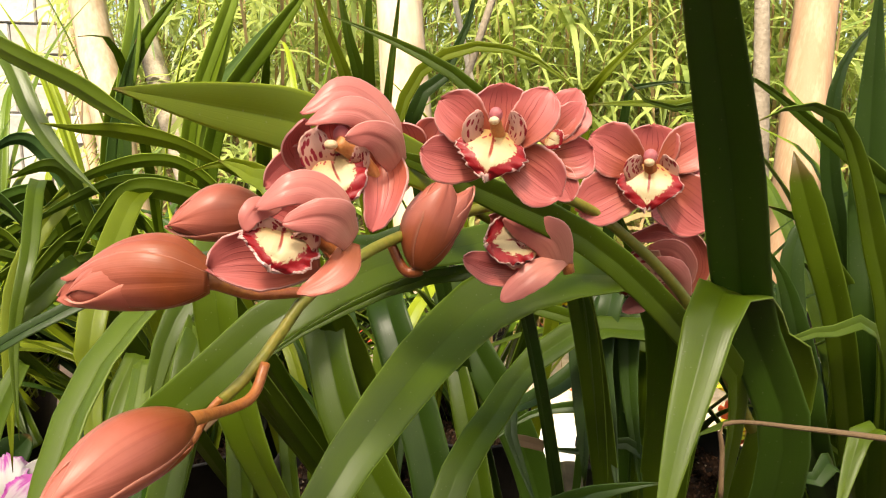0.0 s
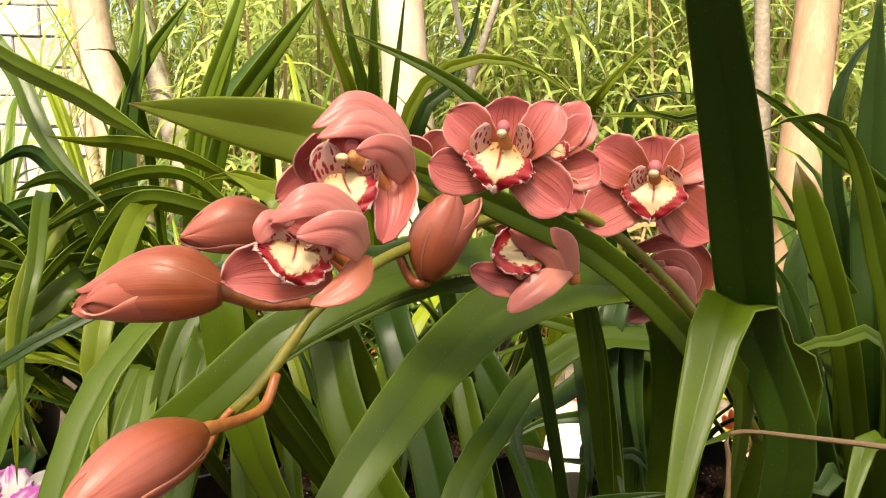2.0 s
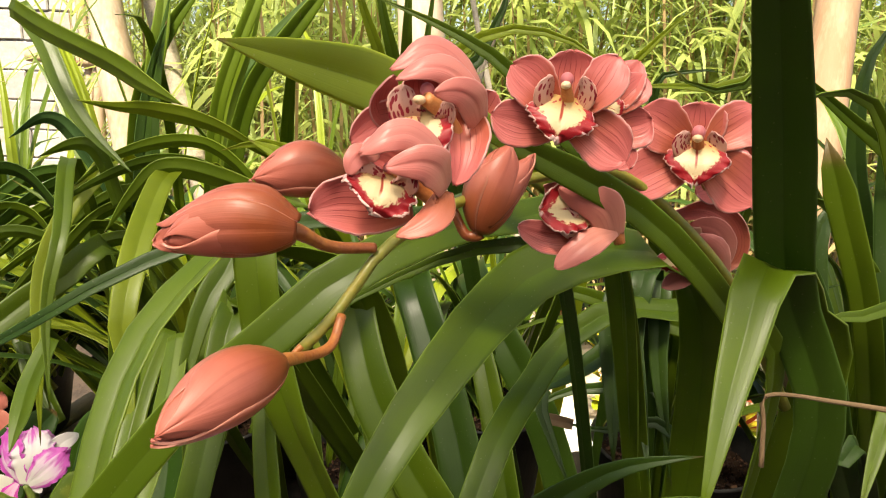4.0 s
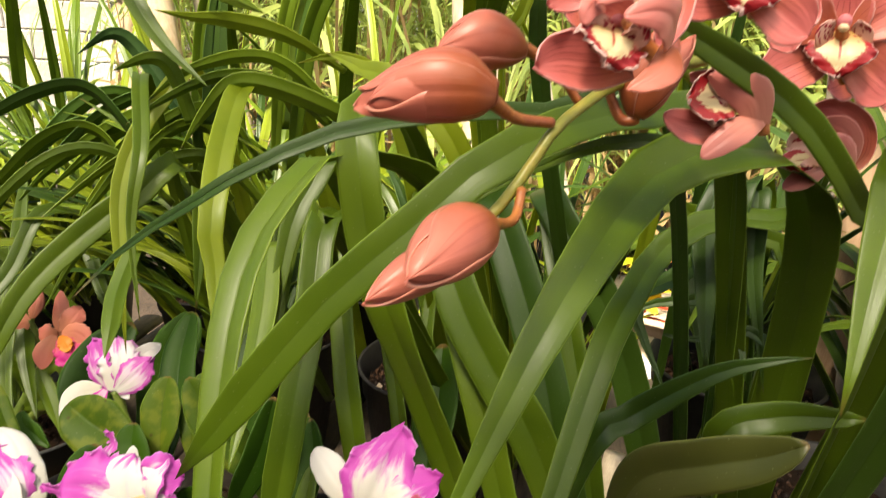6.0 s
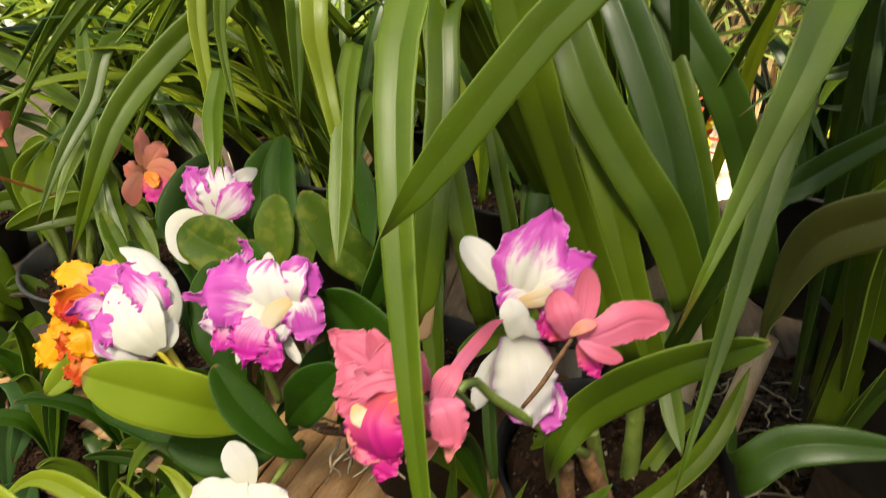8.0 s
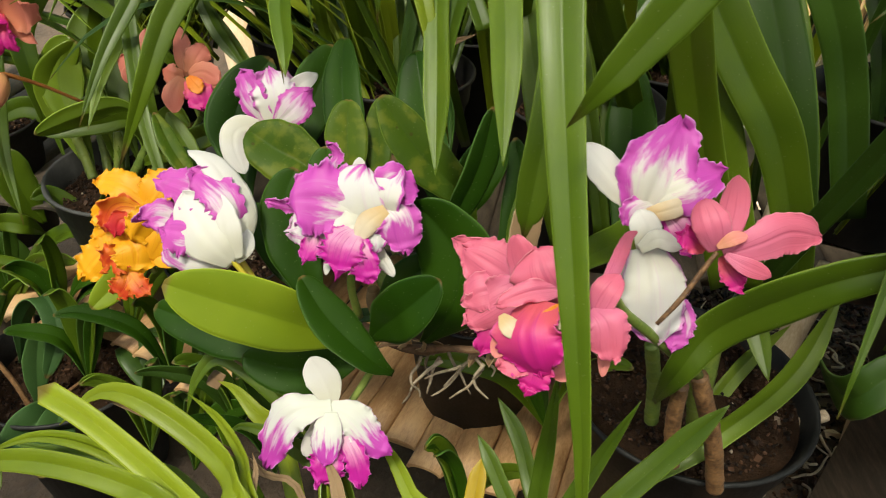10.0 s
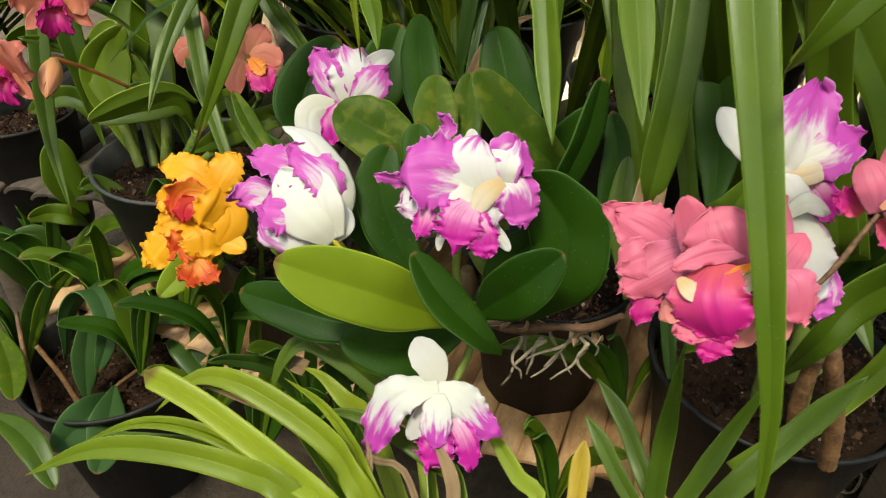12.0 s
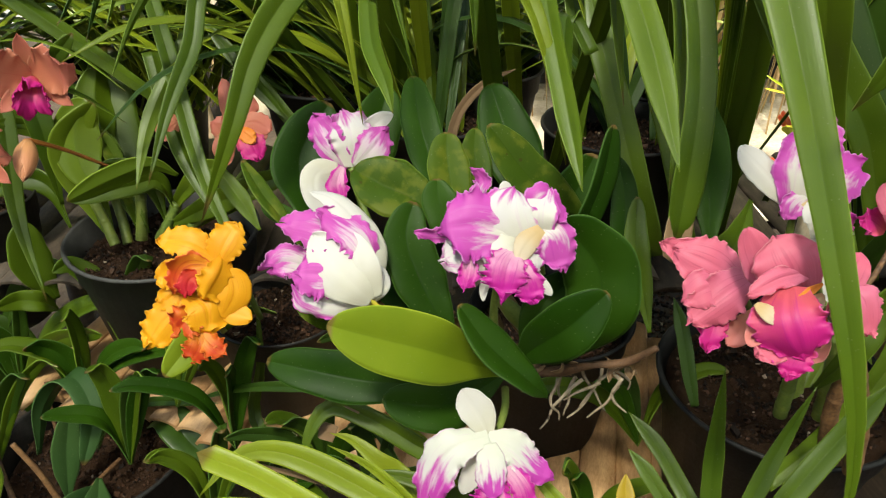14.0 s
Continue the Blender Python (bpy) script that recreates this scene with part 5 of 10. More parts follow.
petal(bloom, [(0.0339, 0.2871, 1.2772), (0.0375, 0.2839, 1.2857), (0.0351, 0.2826, 1.2941)], 0.0087, (0.81, -0.55, -0.20), SIDE_LOBE, "side_lobe", wrap=-19, ruffle=0.02)
petal(bloom, [(0.0282, 0.2879, 1.2856), (0.0272, 0.2814, 1.2794), (0.0256, 0.2770, 1.2737), (0.0242, 0.2766, 1.2671)], 0.0311, (-0.98, 0.06, 0.17), LIP_CYMB, "lip", wrap=-14, ruffle=0.03, waves=6, blunt=0.45, foot=0.35, tip=1.35)
knob(bloom, (0.0283, 0.2822, 1.2925), 0.0029, HOOD, "column_hood", 1.1)
knob(bloom, (0.0276, 0.2796, 1.2901), 0.0022, ANTHER, "anther_cap", 0.8)
bloom = flower_core(cymbidium, [(0.1425, 0.4176, 1.2324), (0.1344, 0.4126, 1.2471), (0.1282, 0.4041, 1.2600), (0.1262, 0.4011, 1.2653)], 0.0041, COLUMN_PINK, "open salmon-pink cymbidium flower with a spotted yellow lip")
petal(bloom, [(0.1307, 0.4129, 1.2581), (0.1307, 0.4151, 1.2727), (0.1298, 0.4138, 1.2853)], 0.0356, (0.96, -0.27, 0.04), CYMB_PETAL, "sepal", wrap=30, blunt=0.62, foot=0.5)
petal(bloom, [(0.1275, 0.4116, 1.2522), (0.1076, 0.4073, 1.2428), (0.0858, 0.4018, 1.2326)], 0.0336, (-0.46, 0.23, 0.86), CYMB_PETAL, "sepal", wrap=24, blunt=0.6, foot=0.4)
petal(bloom, [(0.1354, 0.4117, 1.2525), (0.1501, 0.4052, 1.2410), (0.1673, 0.4013, 1.2270)], 0.0370, (-0.60, 0.08, -0.79), CYMB_PETAL, "sepal", wrap=26, blunt=0.62, foot=0.4)
petal(bloom, [(0.1248, 0.4090, 1.2594), (0.1091, 0.4078, 1.2682), (0.0923, 0.4106, 1.2769)], 0.0329, (0.47, -0.04, 0.88), CYMB_PETAL, wrap=24, blunt=0.6)
petal(bloom, [(0.1357, 0.4092, 1.2597), (0.1495, 0.4076, 1.2705), (0.1654, 0.4110, 1.2805)], 0.0315, (0.57, -0.25, -0.79), CYMB_PETAL, wrap=28, blunt=0.6)
petal(bloom, [(0.1249, 0.4058, 1.2494), (0.1176, 0.4016, 1.2583), (0.1198, 0.4006, 1.2678)], 0.0130, (0.91, 0.27, 0.32), SIDE_LOBE, "side_lobe", wrap=-19, ruffle=0.02)
petal(bloom, [(0.1344, 0.4060, 1.2497), (0.1384, 0.4019, 1.2589), (0.1345, 0.4009, 1.2683)], 0.0130, (0.67, -0.71, -0.20), SIDE_LOBE, "side_lobe", wrap=-19, ruffle=0.02)
petal(bloom, [(0.1286, 0.4076, 1.2620), (0.1269, 0.3996, 1.2538), (0.1256, 0.3950, 1.2466), (0.1256, 0.3938, 1.2367)], 0.0384, (-0.96, 0.27, -0.03), LIP_CYMB, "lip", wrap=-14, ruffle=0.03, waves=6, blunt=0.45, foot=0.35, tip=1.35)
knob(bloom, (0.1265, 0.4006, 1.2674), 0.0041, HOOD, "column_hood", 1.1)
knob(bloom, (0.1254, 0.3978, 1.2640), 0.0031, ANTHER, "anther_cap", 0.8)
bloom = flower_core(cymbidium, [(0.0581, 0.3366, 1.2611), (0.0583, 0.3330, 1.2728), (0.0600, 0.3287, 1.2809)], 0.0028, COLUMN_PINK, "salmon-pink cymbidium flower turned away on the spike")
petal(bloom, [(0.0552, 0.3329, 1.2769), (0.0640, 0.3330, 1.2909), (0.0705, 0.3359, 1.3038)], 0.0199, (0.80, -0.44, -0.41), CYMB_PETAL, "sepal", wrap=28)
petal(bloom, [(0.0576, 0.3302, 1.2785), (0.0664, 0.3294, 1.2884), (0.0745, 0.3322, 1.2964)], 0.0182, (0.72, -0.15, -0.67), CYMB_PETAL, wrap=30)
petal(bloom, [(0.0581, 0.3304, 1.2703), (0.0702, 0.3289, 1.2722), (0.0785, 0.3278, 1.2761)], 0.0232, (0.26, -0.13, -0.96), CYMB_PETAL, "sepal", wrap=28, foot=0.4)
petal(bloom, [(0.0569, 0.3308, 1.2674), (0.0640, 0.3281, 1.2596), (0.0695, 0.3243, 1.2514)], 0.0166, (-0.78, 0.04, -0.63), CYMB_PETAL, "sepal", wrap=28)
petal(bloom, [(0.0561, 0.3307, 1.2807), (0.0587, 0.3254, 1.2800), (0.0621, 0.3249, 1.2775)], 0.0111, (-0.47, 0.00, -0.88), LIP_CYMB, "lip", wrap=-12, ruffle=0.03, waves=7)
# the half-open flowers, their upper petals still a hood over the lip
bloom = flower_core(cymbidium, [(-0.0108, 0.2479, 1.2593), (-0.0159, 0.2454, 1.2670), (-0.0236, 0.2396, 1.2778), (-0.0294, 0.2344, 1.2827)], 0.0033, COLUMN_PINK, "half-open salmon-pink cymbidium flower with a hood of petals")
petal(bloom, [(-0.0175, 0.2490, 1.2739), (-0.0319, 0.2464, 1.2720), (-0.0462, 0.2442, 1.2718), (-0.0574, 0.2415, 1.2647)], 0.0198, (-0.24, 0.08, 0.97), CYMB_PETAL, "sepal", wrap=45, blunt=0.5, foot=0.5)
petal(bloom, [(-0.0170, 0.2481, 1.2793), (-0.0141, 0.2419, 1.2696), (-0.0141, 0.2348, 1.2603), (-0.0169, 0.2318, 1.2515)], 0.0206, (-0.99, -0.11, 0.06), CYMB_PETAL, "sepal", wrap=60, blunt=0.4, foot=0.6, tip=1.3)
petal(bloom, [(-0.0114, 0.2485, 1.2667), (-0.0117, 0.2493, 1.2842), (-0.0196, 0.2479, 1.2968), (-0.0301, 0.2425, 1.3006), (-0.0425, 0.2364, 1.2920)], 0.0152, (0.40, 0.53, 0.75), CYMB_PALE, "sepal", wrap=-37, blunt=0.45, foot=0.5, tip=1.4)
petal(bloom, [(-0.0108, 0.2462, 1.2702), (-0.0123, 0.2432, 1.2846), (-0.0205, 0.2387, 1.2926), (-0.0298, 0.2347, 1.2933), (-0.0401, 0.2326, 1.2888)], 0.0128, (0.33, 0.43, 0.84), CYMB_PALE, wrap=-29, blunt=0.5, foot=0.5, tip=1.4)
petal(bloom, [(-0.0300, 0.2474, 1.2673), (-0.0434, 0.2460, 1.2755), (-0.0462, 0.2404, 1.2825), (-0.0413, 0.2370, 1.2901)], 0.0136, (0.84, 0.21, 0.51), CYMB_PETAL, wrap=50, blunt=0.5, foot=0.5)
petal(bloom, [(-0.0221, 0.2526, 1.2625), (-0.0266, 0.2533, 1.2753), (-0.0308, 0.2525, 1.2859), (-0.0323, 0.2493, 1.2943)], 0.0268, (0.93, 0.17, 0.32), CYMB_PETAL, wrap=40, blunt=0.5, foot=0.7)
petal(bloom, [(-0.0086, 0.2450, 1.2742), (-0.0113, 0.2365, 1.2819), (-0.0176, 0.2321, 1.2856), (-0.0261, 0.2308, 1.2846)], 0.0136, (0.50, 0.02, 0.87), CYMB_PALE, wrap=-19, blunt=0.4, foot=0.6, tip=1.4)
petal(bloom, [(-0.0320, 0.2407, 1.2692), (-0.0372, 0.2371, 1.2766), (-0.0380, 0.2374, 1.2870)], 0.0132, (0.91, 0.21, 0.35), SIDE_LOBE, "side_lobe", wrap=40, ruffle=0.02)
petal(bloom, [(-0.0269, 0.2412, 1.2714), (-0.0218, 0.2371, 1.2761), (-0.0221, 0.2364, 1.2822)], 0.0074, (0.93, 0.10, -0.37), SIDE_LOBE, "side_lobe", wrap=40, ruffle=0.02)
petal(bloom, [(-0.0334, 0.2406, 1.2784), (-0.0307, 0.2344, 1.2731), (-0.0270, 0.2292, 1.2682), (-0.0258, 0.2291, 1.2627)], 0.0231, (-0.93, -0.20, -0.30), LIP_CYMB, "lip", wrap=-12, ruffle=0.03, waves=6, blunt=0.5, foot=0.45, tip=1.5)
knob(bloom, (-0.0290, 0.2391, 1.2852), 0.0029, HOOD, "column_hood", 1.1)
knob(bloom, (-0.0314, 0.2322, 1.2820), 0.0025, ANTHER, "anther_cap", 0.7)
bloom = flower_core(cymbidium, [(-0.0197, 0.2041, 1.2442), (-0.0231, 0.2052, 1.2494), (-0.0300, 0.2034, 1.2552), (-0.0357, 0.1974, 1.2607)], 0.0028, COLUMN_PINK, "half-open salmon-pink cymbidium flower with a hood of petals")
petal(bloom, [(-0.0310, 0.2080, 1.2485), (-0.0433, 0.2056, 1.2471), (-0.0548, 0.2015, 1.2477), (-0.0634, 0.1959, 1.2460)], 0.0226, (-0.15, 0.21, 0.97), CYMB_PETAL, "sepal", wrap=50, blunt=0.5, foot=0.6)
petal(bloom, [(-0.0197, 0.2041, 1.2535), (-0.0217, 0.1967, 1.2479), (-0.0271, 0.1926, 1.2435), (-0.0342, 0.1908, 1.2402)], 0.0110, (-0.79, 0.40, 0.46), CYMB_BUD, "sepal", wrap=-25, blunt=0.45, foot=0.5, tip=1.3)
petal(bloom, [(-0.0207, 0.2063, 1.2539), (-0.0226, 0.2044, 1.2643), (-0.0307, 0.1988, 1.2717), (-0.0383, 0.1945, 1.2710), (-0.0469, 0.1931, 1.2652)], 0.0127, (0.13, 0.48, 0.87), CYMB_PALE, "sepal", wrap=-30, blunt=0.5, foot=0.5, tip=1.5)
petal(bloom, [(-0.0317, 0.2117, 1.2514), (-0.0368, 0.2103, 1.2591), (-0.0436, 0.2080, 1.2630), (-0.0491, 0.2048, 1.2625)], 0.0194, (0.43, 0.29, 0.86), CYMB_PETAL, wrap=40, blunt=0.5, foot=0.7)
petal(bloom, [(-0.0426, 0.2043, 1.2646), (-0.0464, 0.1962, 1.2653), (-0.0489, 0.1926, 1.2629), (-0.0497, 0.1917, 1.2588)], 0.0078, (-0.61, -0.02, 0.79), CYMB_PALE, wrap=-25, blunt=0.45)
petal(bloom, [(-0.0197, 0.2042, 1.2539), (-0.0217, 0.1966, 1.2613), (-0.0277, 0.1920, 1.2639), (-0.0382, 0.1904, 1.2618)], 0.0141, (0.28, 0.17, 0.94), CYMB_PALE, wrap=-20, blunt=0.4, foot=0.6, tip=1.3)
petal(bloom, [(-0.0413, 0.2014, 1.2512), (-0.0445, 0.1975, 1.2569), (-0.0463, 0.1967, 1.2628)], 0.0106, (0.81, 0.32, 0.48), SIDE_LOBE, "side_lobe", wrap=40, ruffle=0.02)
petal(bloom, [(-0.0377, 0.2014, 1.2513), (-0.0323, 0.1975, 1.2564), (-0.0329, 0.1964, 1.2610)], 0.0092, (0.91, 0.12, -0.39), SIDE_LOBE, "side_lobe", wrap=40, ruffle=0.02)
petal(bloom, [(-0.0409, 0.2012, 1.2598), (-0.0398, 0.1952, 1.2557), (-0.0403, 0.1914, 1.2522), (-0.0423, 0.1894, 1.2481)], 0.0244, (-0.94, -0.18, 0.29), LIP_CYMB, "lip", wrap=-12, ruffle=0.035, waves=6, blunt=0.55, foot=0.45, tip=1.6)
knob(bloom, (-0.0381, 0.2014, 1.2604), 0.0023, HOOD, "column_hood", 1.0)
bloom = flower_core(cymbidium, [(0.0766, 0.3581, 1.2058), (0.0729, 0.3581, 1.2153), (0.0629, 0.3551, 1.2205), (0.0531, 0.3520, 1.2255)], 0.0040, COLUMN_PINK, "half-open salmon-pink cymbidium flower seen from its side")
petal(bloom, [(0.0684, 0.3610, 1.2193), (0.0505, 0.3607, 1.2324), (0.0293, 0.3589, 1.2345)], 0.0104, (0.35, 0.16, 0.92), CYMB_PETAL, "sepal", wrap=30)
petal(bloom, [(0.0652, 0.3573, 1.2121), (0.0479, 0.3524, 1.2089), (0.0324, 0.3494, 1.2098), (0.0177, 0.3483, 1.2146)], 0.0201, (0.01, 0.24, 0.97), CYMB_PETAL, "sepal", wrap=30, blunt=0.5)
petal(bloom, [(0.0728, 0.3549, 1.2098), (0.0654, 0.3489, 1.2251), (0.0522, 0.3462, 1.2316), (0.0383, 0.3472, 1.2370)], 0.0226, (0.62, -0.04, 0.78), CYMB_PALE, wrap=-25, blunt=0.42, foot=0.5, tip=1.4)
petal(bloom, [(0.0729, 0.3536, 1.2133), (0.0608, 0.3458, 1.2111), (0.0502, 0.3411, 1.2040), (0.0386, 0.3389, 1.1943)], 0.0159, (-0.57, 0.47, 0.67), CYMB_PALE, "sepal", wrap=-19, blunt=0.45)
petal(bloom, [(0.0554, 0.3540, 1.2157), (0.0457, 0.3490, 1.2166), (0.0408, 0.3499, 1.2256)], 0.0159, (0.53, 0.14, 0.84), SIDE_LOBE, "side_lobe", wrap=30)
petal(bloom, [(0.0596, 0.3563, 1.2261), (0.0485, 0.3510, 1.2256), (0.0392, 0.3477, 1.2251), (0.0293, 0.3464, 1.2241)], 0.0293, (-0.13, 0.22, 0.97), LIP_CYMB, "lip", wrap=30, ruffle=0.035, waves=6, blunt=0.6, foot=0.4, tip=1.8)
bloom = flower_core(cymbidium, [(0.1753, 0.4517, 1.1595), (0.1704, 0.4519, 1.1695), (0.1589, 0.4504, 1.1817), (0.1514, 0.4466, 1.1885)], 0.0047, COLUMN_PINK, "opening salmon-pink cymbidium flower, its petals still curled")
petal(bloom, [(0.1627, 0.4509, 1.1654), (0.1791, 0.4511, 1.1843), (0.1728, 0.4503, 1.2042), (0.1516, 0.4492, 1.2139), (0.1271, 0.4465, 1.2074)], 0.0194, (0.76, -0.06, 0.64), CYMB_PETAL, "sepal", wrap=50, blunt=0.5, foot=0.6)
petal(bloom, [(0.1636, 0.4485, 1.1683), (0.1707, 0.4465, 1.1872), (0.1621, 0.4443, 1.2005), (0.1432, 0.4428, 1.2041)], 0.0171, (0.87, -0.15, 0.47), CYMB_PALE, wrap=-22, blunt=0.5, foot=0.6)
petal(bloom, [(0.1704, 0.4453, 1.1675), (0.1636, 0.4383, 1.1825), (0.1535, 0.4351, 1.1916), (0.1458, 0.4362, 1.1972)], 0.0202, (0.78, -0.09, 0.62), CYMB_PALE, wrap=-31, blunt=0.5, foot=0.6)
petal(bloom, [(0.1598, 0.4506, 1.1736), (0.1428, 0.4429, 1.1672), (0.1287, 0.4389, 1.1587)], 0.0155, (-0.52, 0.59, 0.62), CYMB_PALE, "sepal", wrap=-16, blunt=0.5)
petal(bloom, [(0.1559, 0.4404, 1.1832), (0.1380, 0.4355, 1.1894), (0.1238, 0.4350, 1.1878)], 0.0302, (0.10, 0.23, 0.97), SIDE_LOBE, "side_lobe", wrap=35, ruffle=0.03)
petal(bloom, [(0.1472, 0.4358, 1.1814), (0.1318, 0.4313, 1.1802), (0.1192, 0.4308, 1.1783)], 0.0155, (-0.16, 0.30, 0.94), LIP_CYMB, "lip", wrap=-12, ruffle=0.04, waves=8)
cymbidium_flower(cymbidium, (-0.011, 0.392, 1.261), (-0.2, -0.93, 0.32), (-0.32, 0.21, 0.92), 0.0270, 0.85)
cymbidium_flower(cymbidium, (0.17, 0.462, 1.243), (0.33, -0.93, 0.12), (0.06, 0.23, 0.97), 0.0386, 0.8)
closed_bud = bud(cymbidium, (-0.078, 0.235, 1.23), (-0.121, 0.217, 1.228), 0.0255, [(-0.066, 0.247, 1.222), (-0.05, 0.261, 1.219)], bow=0.2)
petal(closed_bud, [(-0.0741, 0.2232, 1.2330), (-0.0844, 0.2138, 1.2350), (-0.1045, 0.2134, 1.2332), (-0.1265, 0.2205, 1.2262)], 0.0232, (-0.15, -0.02, 0.99), CYMB_BUD, "sepal", wrap=-50, blunt=0.42, foot=0.3, tip=1.6)
petal(closed_bud, [(-0.0738, 0.2285, 1.2370), (-0.0861, 0.2245, 1.2474), (-0.1041, 0.2228, 1.2462), (-0.1243, 0.2213, 1.2325)], 0.0205, (-0.10, 0.95, 0.30), CYMB_BUD, "sepal", wrap=-56, blunt=0.42, foot=0.3, tip=1.7)
bud(cymbidium, (-0.064, 0.272, 1.248), (-0.099, 0.251, 1.247), 0.0225, (-0.037, 0.28, 1.226), bow=0.15, spin=-0.15)
bud(cymbidium, (-0.004, 0.315, 1.217), (0.008, 0.32, 1.261), 0.0265, (-0.018, 0.317, 1.228))
bud(cymbidium, (-0.001, 0.311, 1.221), (0.021, 0.325, 1.256), 0.0150)
bud(cymbidium, (-0.075, 0.202, 1.19), (-0.098, 0.153, 1.186), 0.0225, [(-0.068, 0.225, 1.184), (-0.063, 0.237, 1.184), (-0.061, 0.247, 1.193)])
bud(cymbidium, (-0.083, 0.222, 1.172), (-0.117, 0.192, 1.161), 0.0165, [(-0.078, 0.228, 1.18), (-0.074, 0.231, 1.185)])
# the broad yellow-green leaves of the cymbidium behind
leaf(grass_cymbidium, [(-0.02, 0.78, 0.62), (-0.1, 0.66, 1.05), (-0.19, 0.54, 1.142), (-0.225, 0.49, 1.125), (-0.245, 0.43, 1.08), (-0.243, 0.355, 1.00), (-0.228, 0.274, 0.88), (-0.217, 0.239, 0.8), (-0.21, 0.22, 0.7)], 0.0400, (0.92, -0.32, 0.24), LEAF_FRESH, tip=0.55, keel=0.45)
leaf(grass_cymbidium, [(-0.02, 0.8, 0.62), (-0.199, 0.646, 1.02), (-0.217, 0.625, 1.069), (-0.229, 0.597, 1.058), (-0.226, 0.543, 0.994), (-0.232, 0.495, 0.921), (-0.246, 0.46, 0.81)], 0.0300, (0.99, 0.07, -0.15), LEAF_MID, dry=1.0, tip=0.05)
leaf(grass_cymbidium, [(-0.046, 0.498, 0.748), (-0.071, 0.507, 0.815), (-0.109, 0.51, 0.915), (-0.146, 0.495, 1.018), (-0.168, 0.506, 1.084), (-0.179, 0.518, 1.152), (-0.185, 0.54, 1.175), (-0.165, 0.575, 1.185), (-0.14, 0.66, 1.12), (-0.12, 0.74, 1)], 0.0347, (-0.84, 0.13, 0.52), LEAF_MID, base=0.9, tip=0.2)
leaf(grass_cymbidium, [(-0.25, 1.05, 0.62), (-0.33, 0.95, 1.1), (-0.385, 0.87, 1.165), (-0.376, 0.752, 1.123), (-0.36, 0.65, 1.038), (-0.36, 0.655, 1.01), (-0.338, 0.604, 0.948), (-0.315, 0.58, 0.84)], 0.0304, (0.95, 0.31, -0.08), LEAF_YELLOW)
leaf(grass_cymbidium, [(-0.4, 1.05, 0.62), (-0.461, 0.929, 1.136), (-0.513, 0.884, 1.136), (-0.546, 0.823, 1.041), (-0.53, 0.768, 0.928), (-0.516, 0.734, 0.83)], 0.0252, (0.9, 0.38, -0.2), LEAF_YELLOW)
leaf(grass_cymbidium, [(-0.45, 1.05, 0.62), (-0.487, 0.913, 1.026), (-0.541, 0.847, 1.011), (-0.596, 0.787, 0.963), (-0.632, 0.727, 0.914), (-0.656, 0.683, 0.849), (-0.699, 0.657, 0.75)], 0.0359, (0.76, 0.2, -0.61), LEAF_MID)
leaf(grass_cymbidium, [(-0.5, 1, 0.7), (-0.684, 0.912, 0.964), (-0.718, 0.819, 0.897), (-0.742, 0.757, 0.842), (-0.762, 0.704, 0.777)], 0.0224, (0.85, 0.14, -0.51), LEAF_MID)
leaf(grass_cymbidium, [(-0.8, 1.1, 0.7), (-1.071, 1.076, 0.951), (-1.043, 1.021, 0.87), (-1.035, 0.971, 0.762), (-1.027, 0.909, 0.635), (-0.991, 0.844, 0.531)], 0.0302, (0.87, 0.48, -0.12), LEAF_MID)
leaf(grass_cymbidium, [(-0.688, 0.729, 0.694), (-0.725, 0.79, 0.766), (-0.768, 0.901, 0.875), (-0.829, 1.049, 1.003)], 0.0217, (-0.94, -0.35, -0.03), LEAF_MID)
leaf(grass_cymbidium, [(0.028, 0.561, 0.777), (-0.01, 0.569, 0.865), (-0.051, 0.585, 0.924), (-0.089, 0.612, 0.983), (-0.111, 0.648, 1.035), (-0.126, 0.688, 1.074), (-0.132, 0.762, 1.065), (-0.135, 0.827, 1.018)], 0.0465, (-0.85, -0.1, -0.51), LEAF_MID, base=0.9, tip=0.2)
leaf(grass_cymbidium, [(0.039, 0.578, 0.765), (0.015, 0.602, 0.861), (-0.008, 0.64, 0.94), (-0.036, 0.684, 1.011), (-0.061, 0.731, 1.064), (-0.067, 0.806, 1.057), (-0.064, 0.869, 1.004)], 0.0473, (-0.83, -0.05, -0.56), LEAF_DARK, base=0.9, tip=0.2)
leaf(grass_cymbidium, [(0.16, 0.691, 0.709), (0.117, 0.718, 0.858), (0.08, 0.735, 0.943), (0.043, 0.762, 1.001), (0.011, 0.808, 1.052), (0.011, 0.893, 1.043), (0.018, 0.945, 0.991)], 0.0434, (-0.69, -0.04, -0.72), LEAF_DARK, base=0.9, tip=0.2)
leaf(grass_cymbidium, [(0.093, 0.618, 0.652), (0.071, 0.64, 0.762), (0.052, 0.681, 0.865), (0.025, 0.745, 0.968), (-0.003, 0.818, 1.048)], 0.0308, (-0.92, 0.18, -0.35), LEAF_MID, base=0.9)
leaf(grass_cymbidium, [(-0.009, 0.535, 0.717), (-0.034, 0.557, 0.792), (-0.063, 0.592, 0.885), (-0.096, 0.646, 0.973), (-0.12, 0.719, 1.053)], 0.0352, (-0.93, 0.07, -0.35), LEAF_MID, base=0.9)
leaf(grass_cymbidium, [(-0.182, 0.629, 0.696), (-0.203, 0.655, 0.769), (-0.223, 0.697, 0.85), (-0.24, 0.749, 0.926), (-0.249, 0.802, 0.985)], 0.0321, (-0.94, 0.16, -0.31), LEAF_MID, base=0.9)
